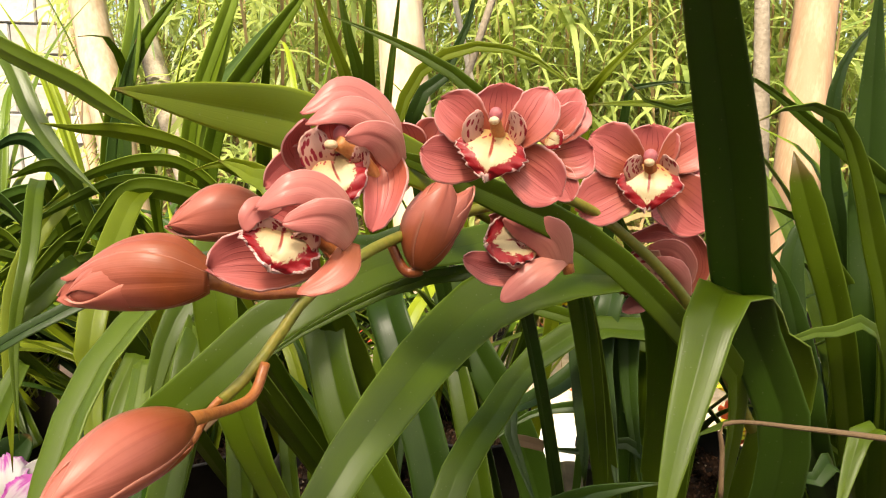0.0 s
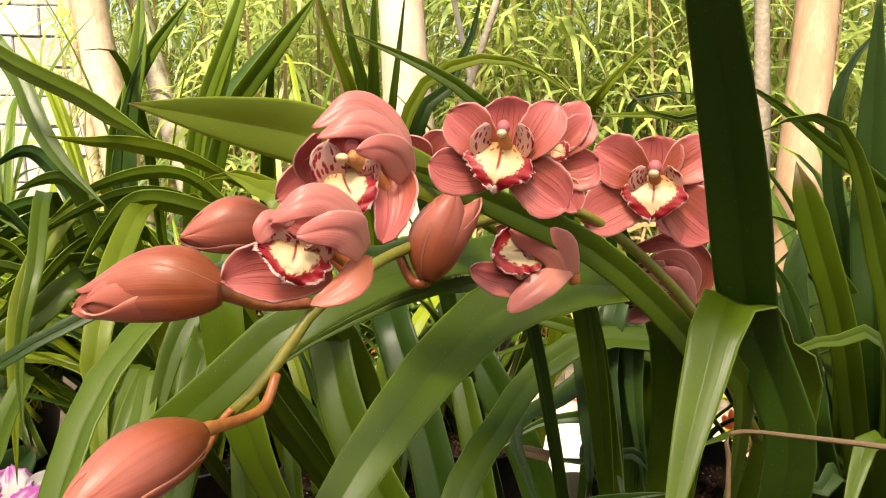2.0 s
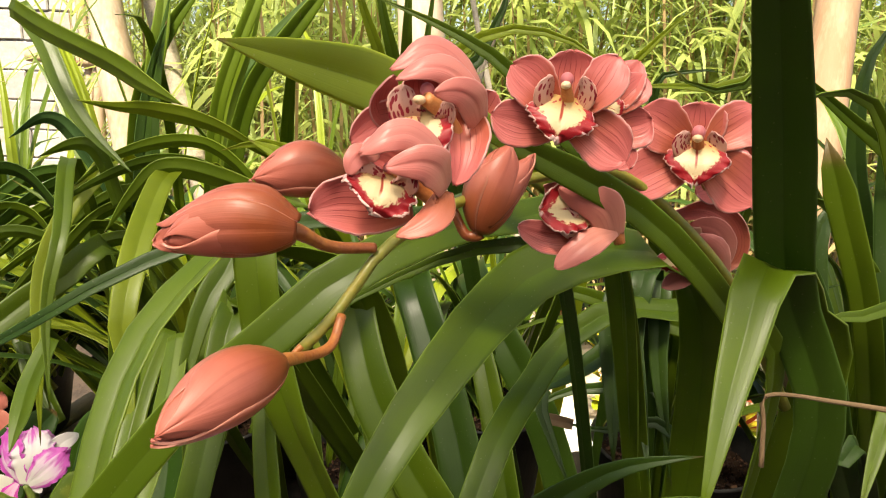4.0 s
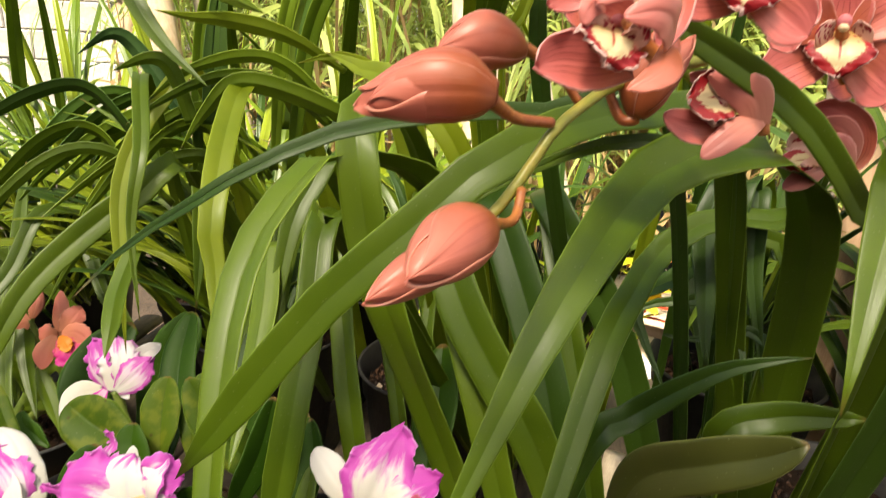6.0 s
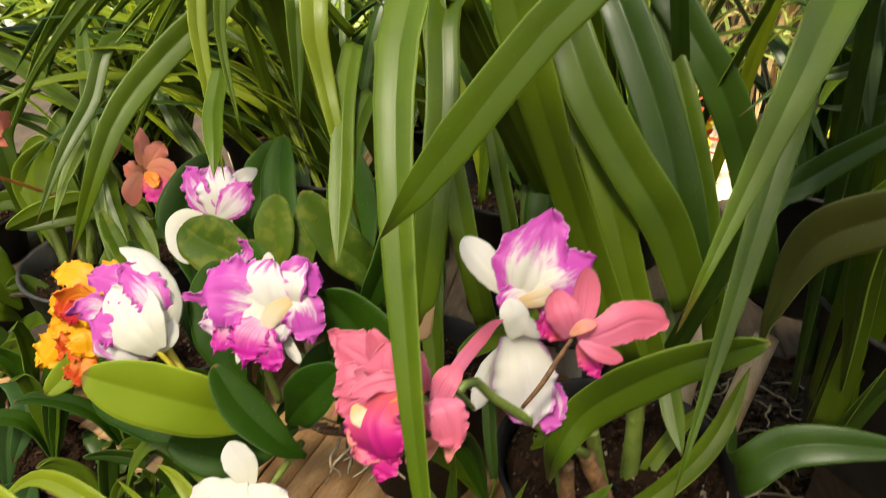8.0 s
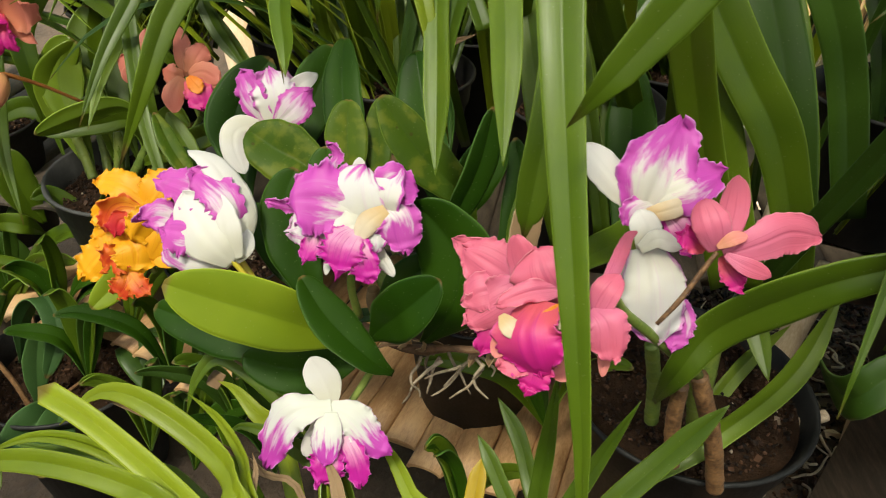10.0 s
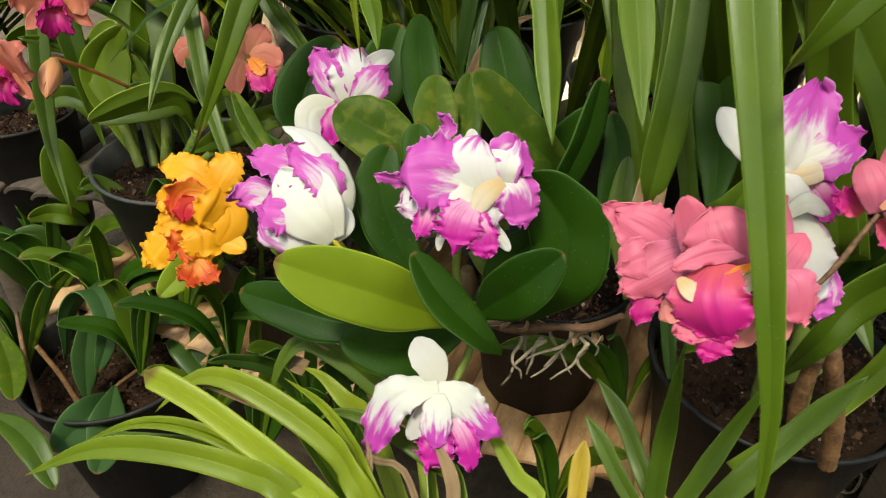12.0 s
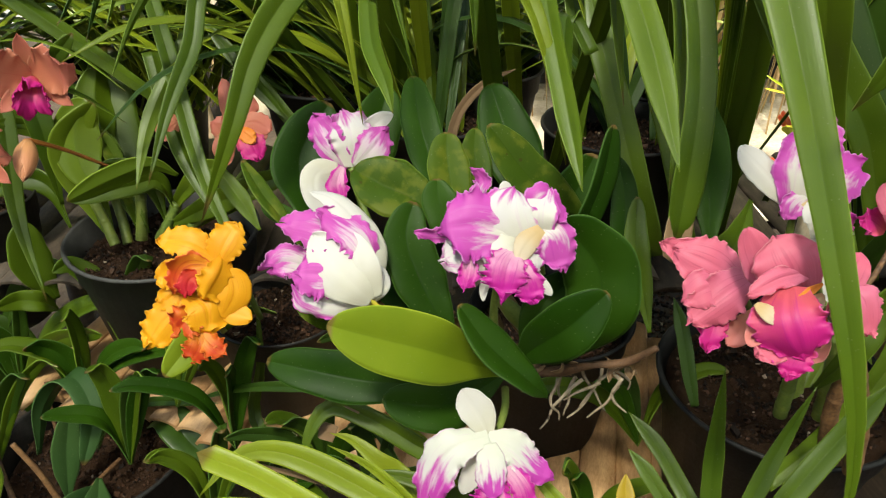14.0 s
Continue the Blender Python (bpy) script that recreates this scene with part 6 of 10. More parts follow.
leaf(grass_cymbidium, [(-0.136, 0.643, 0.681), (-0.134, 0.709, 0.779), (-0.133, 0.779, 0.883), (-0.127, 0.838, 0.97)], 0.0197, (-0.94, 0.3, -0.17), LEAF_MID, base=0.9)
leaf(grass_cymbidium, [(-0.138, 0.637, 0.708), (-0.156, 0.685, 0.797), (-0.177, 0.732, 0.883), (-0.195, 0.788, 0.966)], 0.0215, (-0.92, 0.2, -0.34), LEAF_MID, base=0.9)
leaf(grass_cymbidium, [(-0.484, 0.96, 0.699), (-0.503, 1.014, 0.777), (-0.514, 1.067, 0.856), (-0.515, 1.115, 0.927)], 0.0345, (-1, -0.08, -0.03), LEAF_DARK, base=0.9)
leaf(grass_cymbidium, [(-0.614, 0.936, 0.75), (-0.664, 0.972, 0.804), (-0.706, 1, 0.844), (-0.749, 1.032, 0.89)], 0.0214, (-0.78, -0.35, -0.52), LEAF_MID, base=0.9)
leaf(grass_cymbidium, [(0.05, 0.9, 0.62), (-0.093, 0.796, 1.08), (-0.18, 0.807, 1.171), (-0.246, 0.797, 1.21), (-0.293, 0.77, 1.202)], 0.0342, (-0.5, -0.16, -0.85), LEAF_YELLOW)
leaf(grass_cymbidium, [(-0.05, 0.85, 0.62), (-0.222, 0.663, 1.087), (-0.24, 0.647, 1.101), (-0.258, 0.611, 1.067), (-0.266, 0.574, 1.003), (-0.269, 0.541, 0.945)], 0.0291, (0.95, 0.14, -0.27), LEAF_MID)
leaf(grass_cymbidium, [(-0.05, 0.85, 0.62), (-0.215, 0.625, 1.043), (-0.237, 0.606, 1.053), (-0.228, 0.571, 0.989), (-0.234, 0.531, 0.917), (-0.249, 0.485, 0.857)], 0.0242, (0.97, 0.17, -0.16), LEAF_MID)
leaf(grass_cymbidium, [(-0.25, 0.9, 0.62), (-0.247, 0.676, 1.035), (-0.268, 0.646, 1.043), (-0.274, 0.61, 0.982), (-0.269, 0.569, 0.904)], 0.0242, (0.94, 0.18, -0.3), LEAF_MID)
leaf(grass_cymbidium, [(-0.3, 0.95, 0.65), (-0.388, 0.743, 1.033), (-0.397, 0.724, 1.039), (-0.396, 0.702, 0.987), (-0.395, 0.677, 0.924)], 0.0278, (0.89, 0.37, -0.28), LEAF_MID)
leaf(grass_cymbidium, [(-0.5, 1, 0.65), (-0.547, 0.921, 1.148), (-0.482, 0.756, 1.094), (-0.483, 0.716, 1.012), (-0.46, 0.672, 0.91)], 0.0197, (0.85, 0.48, -0.19), LEAF_MID)
leaf(grass_cymbidium, [(-0.1, 0.85, 0.75), (-0.165, 0.733, 1.15), (-0.223, 0.764, 1.2), (-0.266, 0.787, 1.214)], 0.0385, (-0.62, -0.3, -0.73), LEAF_YELLOW)
leaf(grass_cymbidium, [(-0.35, 0.93, 1.039), (-0.33, 0.933, 1.185), (-0.299, 0.925, 1.277), (-0.243, 0.922, 1.352), (-0.176, 0.923, 1.437)], 0.0252, (-0.83, -0.24, 0.5), LEAF_MID)
leaf(grass_cymbidium, [(-0.378, 0.939, 1.036), (-0.369, 0.952, 1.181), (-0.352, 0.954, 1.275), (-0.3, 0.966, 1.411), (-0.28, 0.987, 1.501)], 0.0203, (-0.9, -0.32, 0.28), LEAF_MID)
leaf(grass_cymbidium, [(-0.471, 0.962, 1.009), (-0.47, 0.974, 1.151), (-0.466, 0.978, 1.256), (-0.451, 0.994, 1.365), (-0.451, 1.015, 1.458)], 0.0242, (-0.9, -0.42, 0.11), LEAF_MID)
leaf(grass_cymbidium, [(-0.508, 0.971, 1.005), (-0.505, 0.995, 1.155), (-0.49, 0.998, 1.254), (-0.443, 1.001, 1.351), (-0.378, 1.012, 1.437)], 0.0214, (-0.84, -0.37, 0.4), LEAF_MID)
leaf(grass_cymbidium, [(-0.558, 0.816, 1.353), (-0.511, 0.801, 1.329), (-0.421, 0.764, 1.297), (-0.366, 0.739, 1.273), (-0.314, 0.715, 1.254)], 0.0276, (-0.25, 0.30, -0.92), LEAF_FRESH, tip=0.32, base=0.9)
leaf(grass_cymbidium, [(-0.252, 0.834, 1.189), (-0.310, 0.791, 1.229), (-0.373, 0.773, 1.244), (-0.412, 0.763, 1.246), (-0.451, 0.754, 1.252)], 0.0221, (0.38, -0.22, 0.90), LEAF_YELLOW, tip=0.5, base=0.3, grow=0.5)
leaf(grass_cymbidium, [(-0.614, 0.921, 1.366), (-0.566, 0.891, 1.320), (-0.523, 0.857, 1.258), (-0.474, 0.826, 1.210), (-0.412, 0.797, 1.166)], 0.0269, (-0.75, -0.27, -0.60), LEAF_MID, tip=0.6, base=0.9)
leaf(grass_cymbidium, [(-0.510, 0.963, 1.090), (-0.583, 0.984, 1.184), (-0.616, 0.970, 1.215), (-0.658, 0.942, 1.185)], 0.0275, (0.54, 0.03, 0.84), LEAF_GREY, tip=0.5, base=0.9)
leaf(grass_cymbidium, [(-0.441, 0.915, 1.102), (-0.446, 0.934, 1.232), (-0.433, 0.945, 1.330), (-0.419, 0.950, 1.396)], 0.0200, (0.99, 0.09, -0.08), LEAF_DARK, tip=0.7, base=0.9)
leaf(grass_cymbidium, [(-0.460, 0.915, 1.101), (-0.455, 0.932, 1.224), (-0.440, 0.940, 1.307), (-0.422, 0.941, 1.356)], 0.0231, (0.69, 0.71, -0.17), LEAF_DARK, tip=0.7, base=0.9)
leaf(grass_cymbidium, [(-0.376, 1.015, 1.084), (-0.373, 1.050, 1.244), (-0.309, 1.063, 1.347), (-0.232, 1.072, 1.431)], 0.0291, (0.92, 0.02, -0.39), LEAF_DARK, tip=0.5, base=0.9)
leaf(grass_cymbidium, [(-0.370, 0.966, 1.094), (-0.362, 0.996, 1.231), (-0.330, 1.009, 1.336), (-0.309, 1.020, 1.430)], 0.0196, (0.80, 0.55, -0.23), LEAF_FRESH, tip=0.5, base=0.9)
leaf(grass_cymbidium, [(-0.465, 0.866, 1.111), (-0.485, 0.860, 1.178), (-0.509, 0.853, 1.192), (-0.552, 0.838, 1.175)], 0.0216, (0.60, -0.03, 0.80), LEAF_MID, tip=0.5, base=0.9)
leaf(grass_cymbidium, [(-0.281, 0.921, 1.122), (-0.346, 0.914, 1.185), (-0.403, 0.906, 1.197), (-0.475, 0.880, 1.175), (-0.520, 0.850, 1.134)], 0.0196, (0.14, -0.29, 0.95), LEAF_FRESH, tip=0.5, base=0.9)
leaf(grass_cymbidium, [(-0.280, 0.869, 1.116), (-0.356, 0.880, 1.168), (-0.420, 0.860, 1.173), (-0.480, 0.833, 1.146), (-0.529, 0.815, 1.112)], 0.0173, (0.05, -0.30, 0.95), LEAF_MID, tip=0.5, base=0.9)
leaf(grass_cymbidium, [(-0.236, 0.870, 1.118), (-0.318, 0.857, 1.154), (-0.389, 0.839, 1.169), (-0.425, 0.821, 1.135), (-0.453, 0.800, 1.089)], 0.0285, (-0.05, -0.25, 0.97), LEAF_FRESH, tip=0.5, base=0.9)
leaf(grass_cymbidium, [(-0.329, 0.684, 1.013), (-0.332, 0.632, 0.974), (-0.327, 0.564, 0.913), (-0.323, 0.496, 0.852)], 0.0238, (-0.99, -0.11, 0.09), LEAF_FRESH, tip=0.32, base=0.9)
leaf(grass_cymbidium, [(-0.284, 0.606, 1.039), (-0.274, 0.553, 0.998), (-0.270, 0.497, 0.953), (-0.269, 0.432, 0.898)], 0.0280, (-0.94, 0.17, -0.31), LEAF_FRESH, tip=0.5, base=0.9)
leaf(grass_cymbidium, [(-0.286, 0.631, 0.936), (-0.306, 0.654, 0.970), (-0.319, 0.608, 0.940), (-0.321, 0.546, 0.888)], 0.0191, (-0.90, 0.15, 0.40), LEAF_MID, tip=0.6, base=0.9)
leaf(grass_cymbidium, [(-0.504, 0.754, 0.966), (-0.502, 0.705, 0.932), (-0.490, 0.661, 0.905), (-0.484, 0.632, 0.880)], 0.0226, (-0.94, -0.29, 0.19), LEAF_FRESH, tip=0.4, base=0.9)
leaf(grass_cymbidium, [(-0.459, 1.193, 0.979), (-0.555, 1.196, 1.053), (-0.644, 1.158, 1.048), (-0.743, 1.094, 0.980), (-0.789, 1.049, 0.927)], 0.0295, (-0.08, -0.17, 0.98), LEAF_MID, tip=0.5, base=0.9)
leaf(grass_cymbidium, [(-0.471, 1.168, 0.976), (-0.558, 1.178, 1.068), (-0.637, 1.138, 1.058), (-0.720, 1.058, 0.949), (-0.757, 1.003, 0.867)], 0.0311, (-0.17, -0.33, 0.93), LEAF_FRESH, tip=0.5, base=0.9)
leaf(grass_cymbidium, [(-0.379, 0.934, 0.964), (-0.462, 0.940, 1.045), (-0.535, 0.901, 1.038), (-0.612, 0.826, 0.939), (-0.646, 0.774, 0.865)], 0.0224, (-0.25, -0.18, 0.95), LEAF_MID, tip=0.5, base=0.9)
leaf(grass_cymbidium, [(-0.528, 1.047, 1.007), (-0.602, 1.063, 1.110), (-0.665, 1.022, 1.096), (-0.733, 0.957, 1.022), (-0.764, 0.920, 0.986)], 0.0231, (0.12, -0.37, 0.92), LEAF_DARK, tip=0.5, base=0.9)
leaf(grass_cymbidium, [(-0.398, 0.981, 1.012), (-0.474, 0.993, 1.107), (-0.541, 0.953, 1.095), (-0.611, 0.879, 0.999), (-0.642, 0.832, 0.938)], 0.0211, (-0.15, -0.23, 0.96), LEAF_MID, tip=0.5, base=0.9)
leaf(grass_cymbidium, [(-0.445, 0.943, 0.985), (-0.512, 0.948, 1.061), (-0.571, 0.911, 1.056), (-0.634, 0.856, 1.007), (-0.663, 0.822, 0.979)], 0.0182, (0.21, -0.43, 0.88), LEAF_FRESH, tip=0.5, base=0.9)
leaf(grass_cymbidium, [(-0.455, 1.132, 1.017), (-0.560, 1.132, 1.084), (-0.657, 1.093, 1.079), (-0.764, 1.025, 1.004), (-0.813, 0.977, 0.942)], 0.0280, (-0.09, -0.26, 0.96), LEAF_MID, tip=0.5, base=0.9)
leaf(grass_cymbidium, [(-0.619, 1.194, 1.004), (-0.708, 1.203, 1.093), (-0.788, 1.163, 1.084), (-0.873, 1.078, 0.960), (-0.910, 1.016, 0.863)], 0.0307, (-0.18, -0.41, 0.89), LEAF_DARK, tip=0.5, base=0.9)
leaf(grass_cymbidium, [(-0.522, 0.911, 0.982), (-0.605, 0.913, 1.053), (-0.679, 0.875, 1.048), (-0.757, 0.803, 0.957), (-0.791, 0.752, 0.887)], 0.0178, (-0.22, -0.19, 0.96), LEAF_MID, tip=0.5, base=0.9)
leaf(grass_cymbidium, [(-0.430, 0.967, 1.006), (-0.487, 0.974, 1.085), (-0.535, 0.937, 1.079), (-0.585, 0.869, 0.995), (-0.606, 0.822, 0.934)], 0.0214, (-0.03, -0.42, 0.91), LEAF_FRESH, tip=0.5, base=0.9)
leaf(grass_cymbidium, [(-0.609, 0.993, 0.986), (-0.677, 1.000, 1.067), (-0.734, 0.962, 1.060), (-0.795, 0.894, 0.977), (-0.820, 0.848, 0.917)], 0.0227, (-0.01, -0.41, 0.91), LEAF_MID, tip=0.5, base=0.9)
leaf(grass_cymbidium, [(-0.577, 0.932, 1.071), (-0.643, 0.934, 1.140), (-0.699, 0.896, 1.133), (-0.761, 0.844, 1.089), (-0.788, 0.811, 1.064)], 0.0217, (0.14, -0.30, 0.94), LEAF_DARK, tip=0.5, base=0.9)
leaf(grass_cymbidium, [(-0.576, 1.167, 0.960), (-0.647, 1.180, 1.058), (-0.706, 1.141, 1.048), (-0.772, 1.080, 0.984), (-0.802, 1.043, 0.949)], 0.0280, (0.06, -0.19, 0.98), LEAF_MID, tip=0.5, base=0.9)
leaf(grass_cymbidium, [(-0.452, 1.015, 1.014), (-0.517, 1.026, 1.105), (-0.572, 0.987, 1.095), (-0.631, 0.925, 1.027), (-0.658, 0.887, 0.989)], 0.0200, (0.04, -0.26, 0.96), LEAF_FRESH, tip=0.5, base=0.9)
leaf(grass_cymbidium, [(-0.451, 1.125, 0.932), (-0.517, 1.139, 1.030), (-0.573, 1.101, 1.021), (-0.634, 1.037, 0.949), (-0.662, 0.997, 0.906)], 0.0250, (0.14, -0.42, 0.90), LEAF_MID, tip=0.5, base=0.9)
leaf(grass_cymbidium, [(-0.604, 1.142, 0.973), (-0.702, 1.149, 1.056), (-0.791, 1.109, 1.048), (-0.888, 1.036, 0.958), (-0.932, 0.986, 0.891)], 0.0254, (-0.02, -0.43, 0.90), LEAF_DARK, tip=0.5, base=0.9)
# upright leaves behind the flowers
leaf(tall_cymbidium, [(0, 0.85, 0.62), (-0.09, 0.782, 1.177), (-0.102, 0.727, 1.298), (-0.123, 0.701, 1.363), (-0.138, 0.684, 1.422)], 0.0196, (-0.95, -0.16, -0.25), LEAF_YELLOW)
leaf(tall_cymbidium, [(0, 0.85, 0.62), (-0.081, 0.782, 1.177), (-0.086, 0.744, 1.281), (-0.103, 0.72, 1.354), (-0.117, 0.716, 1.429)], 0.0201, (-0.97, -0.14, -0.18), LEAF_MID)
leaf(tall_cymbidium, [(0, 0.85, 0.62), (-0.074, 0.728, 1.167), (-0.073, 0.663, 1.283), (-0.071, 0.637, 1.349), (-0.07, 0.633, 1.419)], 0.0186, (-0.99, -0.12, -0.03), LEAF_MID)
leaf(tall_cymbidium, [(0, 0.85, 0.62), (-0.077, 0.777, 1.158), (-0.063, 0.724, 1.282), (-0.055, 0.721, 1.356), (-0.048, 0.715, 1.42)], 0.0127, (-0.99, -0.1, 0.08), LEAF_MID)
leaf(tall_cymbidium, [(0, 0.85, 0.62), (0.117, 0.678, 1.159), (0.075, 0.626, 1.248), (0.018, 0.608, 1.308), (-0.045, 0.615, 1.341), (-0.103, 0.619, 1.362)], 0.0197, (-0.54, -0.02, -0.84), LEAF_MID, base=0.5)
leaf(tall_cymbidium, [(0, 0.85, 0.62), (-0.059, 0.731, 1.179), (-0.049, 0.677, 1.256), (-0.03, 0.66, 1.311), (0.005, 0.646, 1.336), (0.04, 0.637, 1.341), (0.079, 0.615, 1.33), (0.121, 0.587, 1.298)], 0.0153, (-0.22, 0.05, 0.98), LEAF_YELLOW)
leaf(tall_cymbidium, [(0.12, 0.85, 0.62), (-0.027, 0.69, 1.222), (-0.006, 0.69, 1.307), (0.019, 0.694, 1.366), (0.028, 0.696, 1.419)], 0.0190, (-0.96, -0.02, 0.27), LEAF_DARK)
leaf(tall_cymbidium, [(0.22, 0.8, 0.62), (0.246, 0.583, 1.272), (0.205, 0.567, 1.293), (0.156, 0.557, 1.296), (0.107, 0.545, 1.293)], 0.0172, (-0.06, -0.32, -0.95), LEAF_YELLOW)
leaf(tall_cymbidium, [(0.22, 0.8, 0.62), (0.238, 0.554, 1.278), (0.189, 0.525, 1.291), (0.147, 0.506, 1.299), (0.128, 0.51, 1.318)], 0.0143, (-0.38, 0.11, -0.92), LEAF_MID)
leaf(tall_cymbidium, [(0.12, 0.9, 0.62), (0.148, 0.753, 1.258), (0.15, 0.733, 1.303), (0.182, 0.723, 1.346), (0.22, 0.712, 1.384)], 0.0173, (-0.83, 0.18, 0.53), LEAF_YELLOW)
leaf(tall_cymbidium, [(0.2, 0.9, 0.62), (0.203, 0.805, 1.256), (0.216, 0.796, 1.305), (0.244, 0.789, 1.318), (0.279, 0.779, 1.316)], 0.0141, (-0.57, 0.18, 0.8), LEAF_DARK)
# the dark cymbidium on the other side
leaf(dark_cymbidium, [(0.62, 0.85, 0.6), (0.454, 0.668, 1.004), (0.432, 0.688, 1.18), (0.421, 0.7, 1.32), (0.413, 0.705, 1.43)], 0.0368, (-0.86, 0.5, -0.12), LEAF_DARK)
leaf(dark_cymbidium, [(0.62, 0.85, 0.6), (0.445, 0.639, 1.053), (0.39, 0.607, 1.184), (0.346, 0.584, 1.266), (0.315, 0.57, 1.295), (0.278, 0.559, 1.297), (0.247, 0.545, 1.285)], 0.0229, (-0.63, 0.24, -0.74), LEAF_MID)
leaf(dark_cymbidium, [(0.62, 0.85, 0.6), (0.419, 0.647, 1), (0.371, 0.609, 1.108), (0.331, 0.598, 1.194), (0.306, 0.602, 1.259)], 0.0265, (-0.87, 0.39, -0.31), LEAF_MID, tip=0.06)
leaf(dark_cymbidium, [(0.62, 0.85, 0.6), (0.452, 0.698, 1.042), (0.396, 0.679, 1.14), (0.356, 0.668, 1.187), (0.307, 0.651, 1.204)], 0.0253, (-0.76, 0.25, -0.6), LEAF_MID)
leaf(dark_cymbidium, [(0.62, 0.85, 0.6), (0.414, 0.601, 1.068), (0.344, 0.567, 1.106), (0.295, 0.545, 1.102), (0.263, 0.529, 1.081)], 0.0178, (0.12, -0.42, -0.9), LEAF_MID)
leaf(dark_cymbidium, [(0.62, 0.85, 0.6), (0.47, 0.687, 1.17), (0.437, 0.678, 1.222), (0.359, 0.668, 1.275), (0.299, 0.666, 1.316), (0.263, 0.658, 1.327)], 0.0217, (-0.52, 0.23, -0.82), LEAF_MID)
leaf(dark_cymbidium, [(0.62, 0.85, 0.6), (0.397, 0.654, 0.944), (0.371, 0.656, 1.044), (0.351, 0.674, 1.121), (0.321, 0.683, 1.165)], 0.0345, (-0.88, 0.32, -0.35), LEAF_DARK)
leaf(dark_cymbidium, [(0.62, 0.85, 0.6), (0.392, 0.542, 0.996), (0.364, 0.53, 1.034), (0.34, 0.503, 1.007), (0.316, 0.472, 0.965)], 0.0276, (0.71, -0.64, -0.28), LEAF_MID)
leaf(dark_cymbidium, [(0.62, 0.85, 0.6), (0.353, 0.539, 0.985), (0.322, 0.51, 0.996), (0.28, 0.492, 1.008), (0.271, 0.477, 0.99)], 0.0276, (0.45, -0.64, -0.62), LEAF_DARK)
leaf(dark_cymbidium, [(0.62, 0.85, 0.6), (0.472, 0.77, 1.085), (0.436, 0.782, 1.227), (0.434, 0.787, 1.339), (0.481, 0.784, 1.411)], 0.0215, (-0.86, 0.51, 0), LEAF_DARK)
leaf(dark_cymbidium, [(0.62, 0.85, 0.6), (0.424, 0.742, 0.968), (0.406, 0.768, 1.083), (0.417, 0.786, 1.16), (0.481, 0.798, 1.207)], 0.0329, (-0.86, 0.51, 0.09), LEAF_DARK)
# a dry brown flower stalk
dry_stalk(dark_cymbidium, [(0.173, 0.352, 1.076), (0.173, 0.358, 1.102), (0.175, 0.362, 1.118), (0.229, 0.381, 1.107), (0.305, 0.399, 1.092)])
# broad-leaved orchid in the pot beside
leaf(broad_orchid, [(0.039, 0.418, 0.841), (0.04, 0.417, 0.866), (0.056, 0.413, 0.934), (0.088, 0.369, 0.983), (0.112, 0.347, 1.007), (0.128, 0.333, 1.027)], 0.0395, (-0.29, 0.6, 0.74), LEAF_OLIVE, oval=True)
leaf(broad_orchid, [(0.2, 0.55, 0.68), (0.138, 0.485, 0.916), (0.176, 0.481, 0.956), (0.232, 0.45, 0.979)], 0.0334, (-0.28, 0.59, 0.75), LEAF_MID, oval=True)
leaf(broad_orchid, [(0.1, 0.55, 0.62), (0.046, 0.408, 0.699), (0.07, 0.4, 0.74), (0.114, 0.39, 0.757), (0.152, 0.367, 0.774)], 0.0375, (-0.16, 0.76, 0.63), LEAF_DARK, oval=True)
# the cattleya with white and magenta flowers: leathery oval leaves
leaf(cattleya, [(-0.395, 0.462, 0.679), (-0.428, 0.454, 0.701), (-0.468, 0.438, 0.732), (-0.514, 0.427, 0.758), (-0.549, 0.421, 0.777)], 0.0621, (-0.28, -0.63, -0.72), LEAF_LIME_OVAL, oval=True)
leaf(cattleya, [(-0.438, 0.481, 0.653), (-0.505, 0.484, 0.655), (-0.558, 0.498, 0.658), (-0.622, 0.521, 0.661)], 0.0499, (-0.25, -0.67, -0.7), LEAF_CATTLEYA, oval=True)
leaf(cattleya, [(-0.382, 0.492, 0.652), (-0.416, 0.475, 0.644), (-0.459, 0.454, 0.648), (-0.507, 0.453, 0.663)], 0.0521, (0.02, -0.69, -0.73), LEAF_CATTLEYA, oval=True)
leaf(cattleya, [(-0.356, 0.426, 0.679), (-0.378, 0.419, 0.705), (-0.414, 0.431, 0.739), (-0.438, 0.447, 0.771)], 0.0407, (-0.55, -0.82, -0.15), LEAF_CATTLEYA, oval=True)
leaf(cattleya, [(-0.38, 0.458, 0.69), (-0.367, 0.45, 0.715), (-0.343, 0.429, 0.755), (-0.313, 0.428, 0.79)], 0.0496, (-0.59, 0.57, 0.58), LEAF_CATTLEYA, oval=True)
leaf(cattleya, [(-0.33, 0.473, 0.678), (-0.304, 0.468, 0.725), (-0.299, 0.486, 0.769), (-0.32, 0.496, 0.801), (-0.343, 0.498, 0.822)], 0.0714, (-0.93, -0.04, -0.36), LEAF_CATTLEYA, oval=True)
leaf(cattleya, [(-0.319, 0.53, 0.745), (-0.305, 0.543, 0.782), (-0.285, 0.557, 0.83), (-0.274, 0.575, 0.883)], 0.0339, (-0.86, -0.34, 0.38), LEAF_CATTLEYA, oval=True)
leaf(cattleya, [(-0.284, 0.577, 0.742), (-0.304, 0.591, 0.78), (-0.346, 0.604, 0.817), (-0.387, 0.626, 0.867)], 0.0488, (-0.73, -0.43, -0.53), LEAF_BLOTCHED, oval=True)
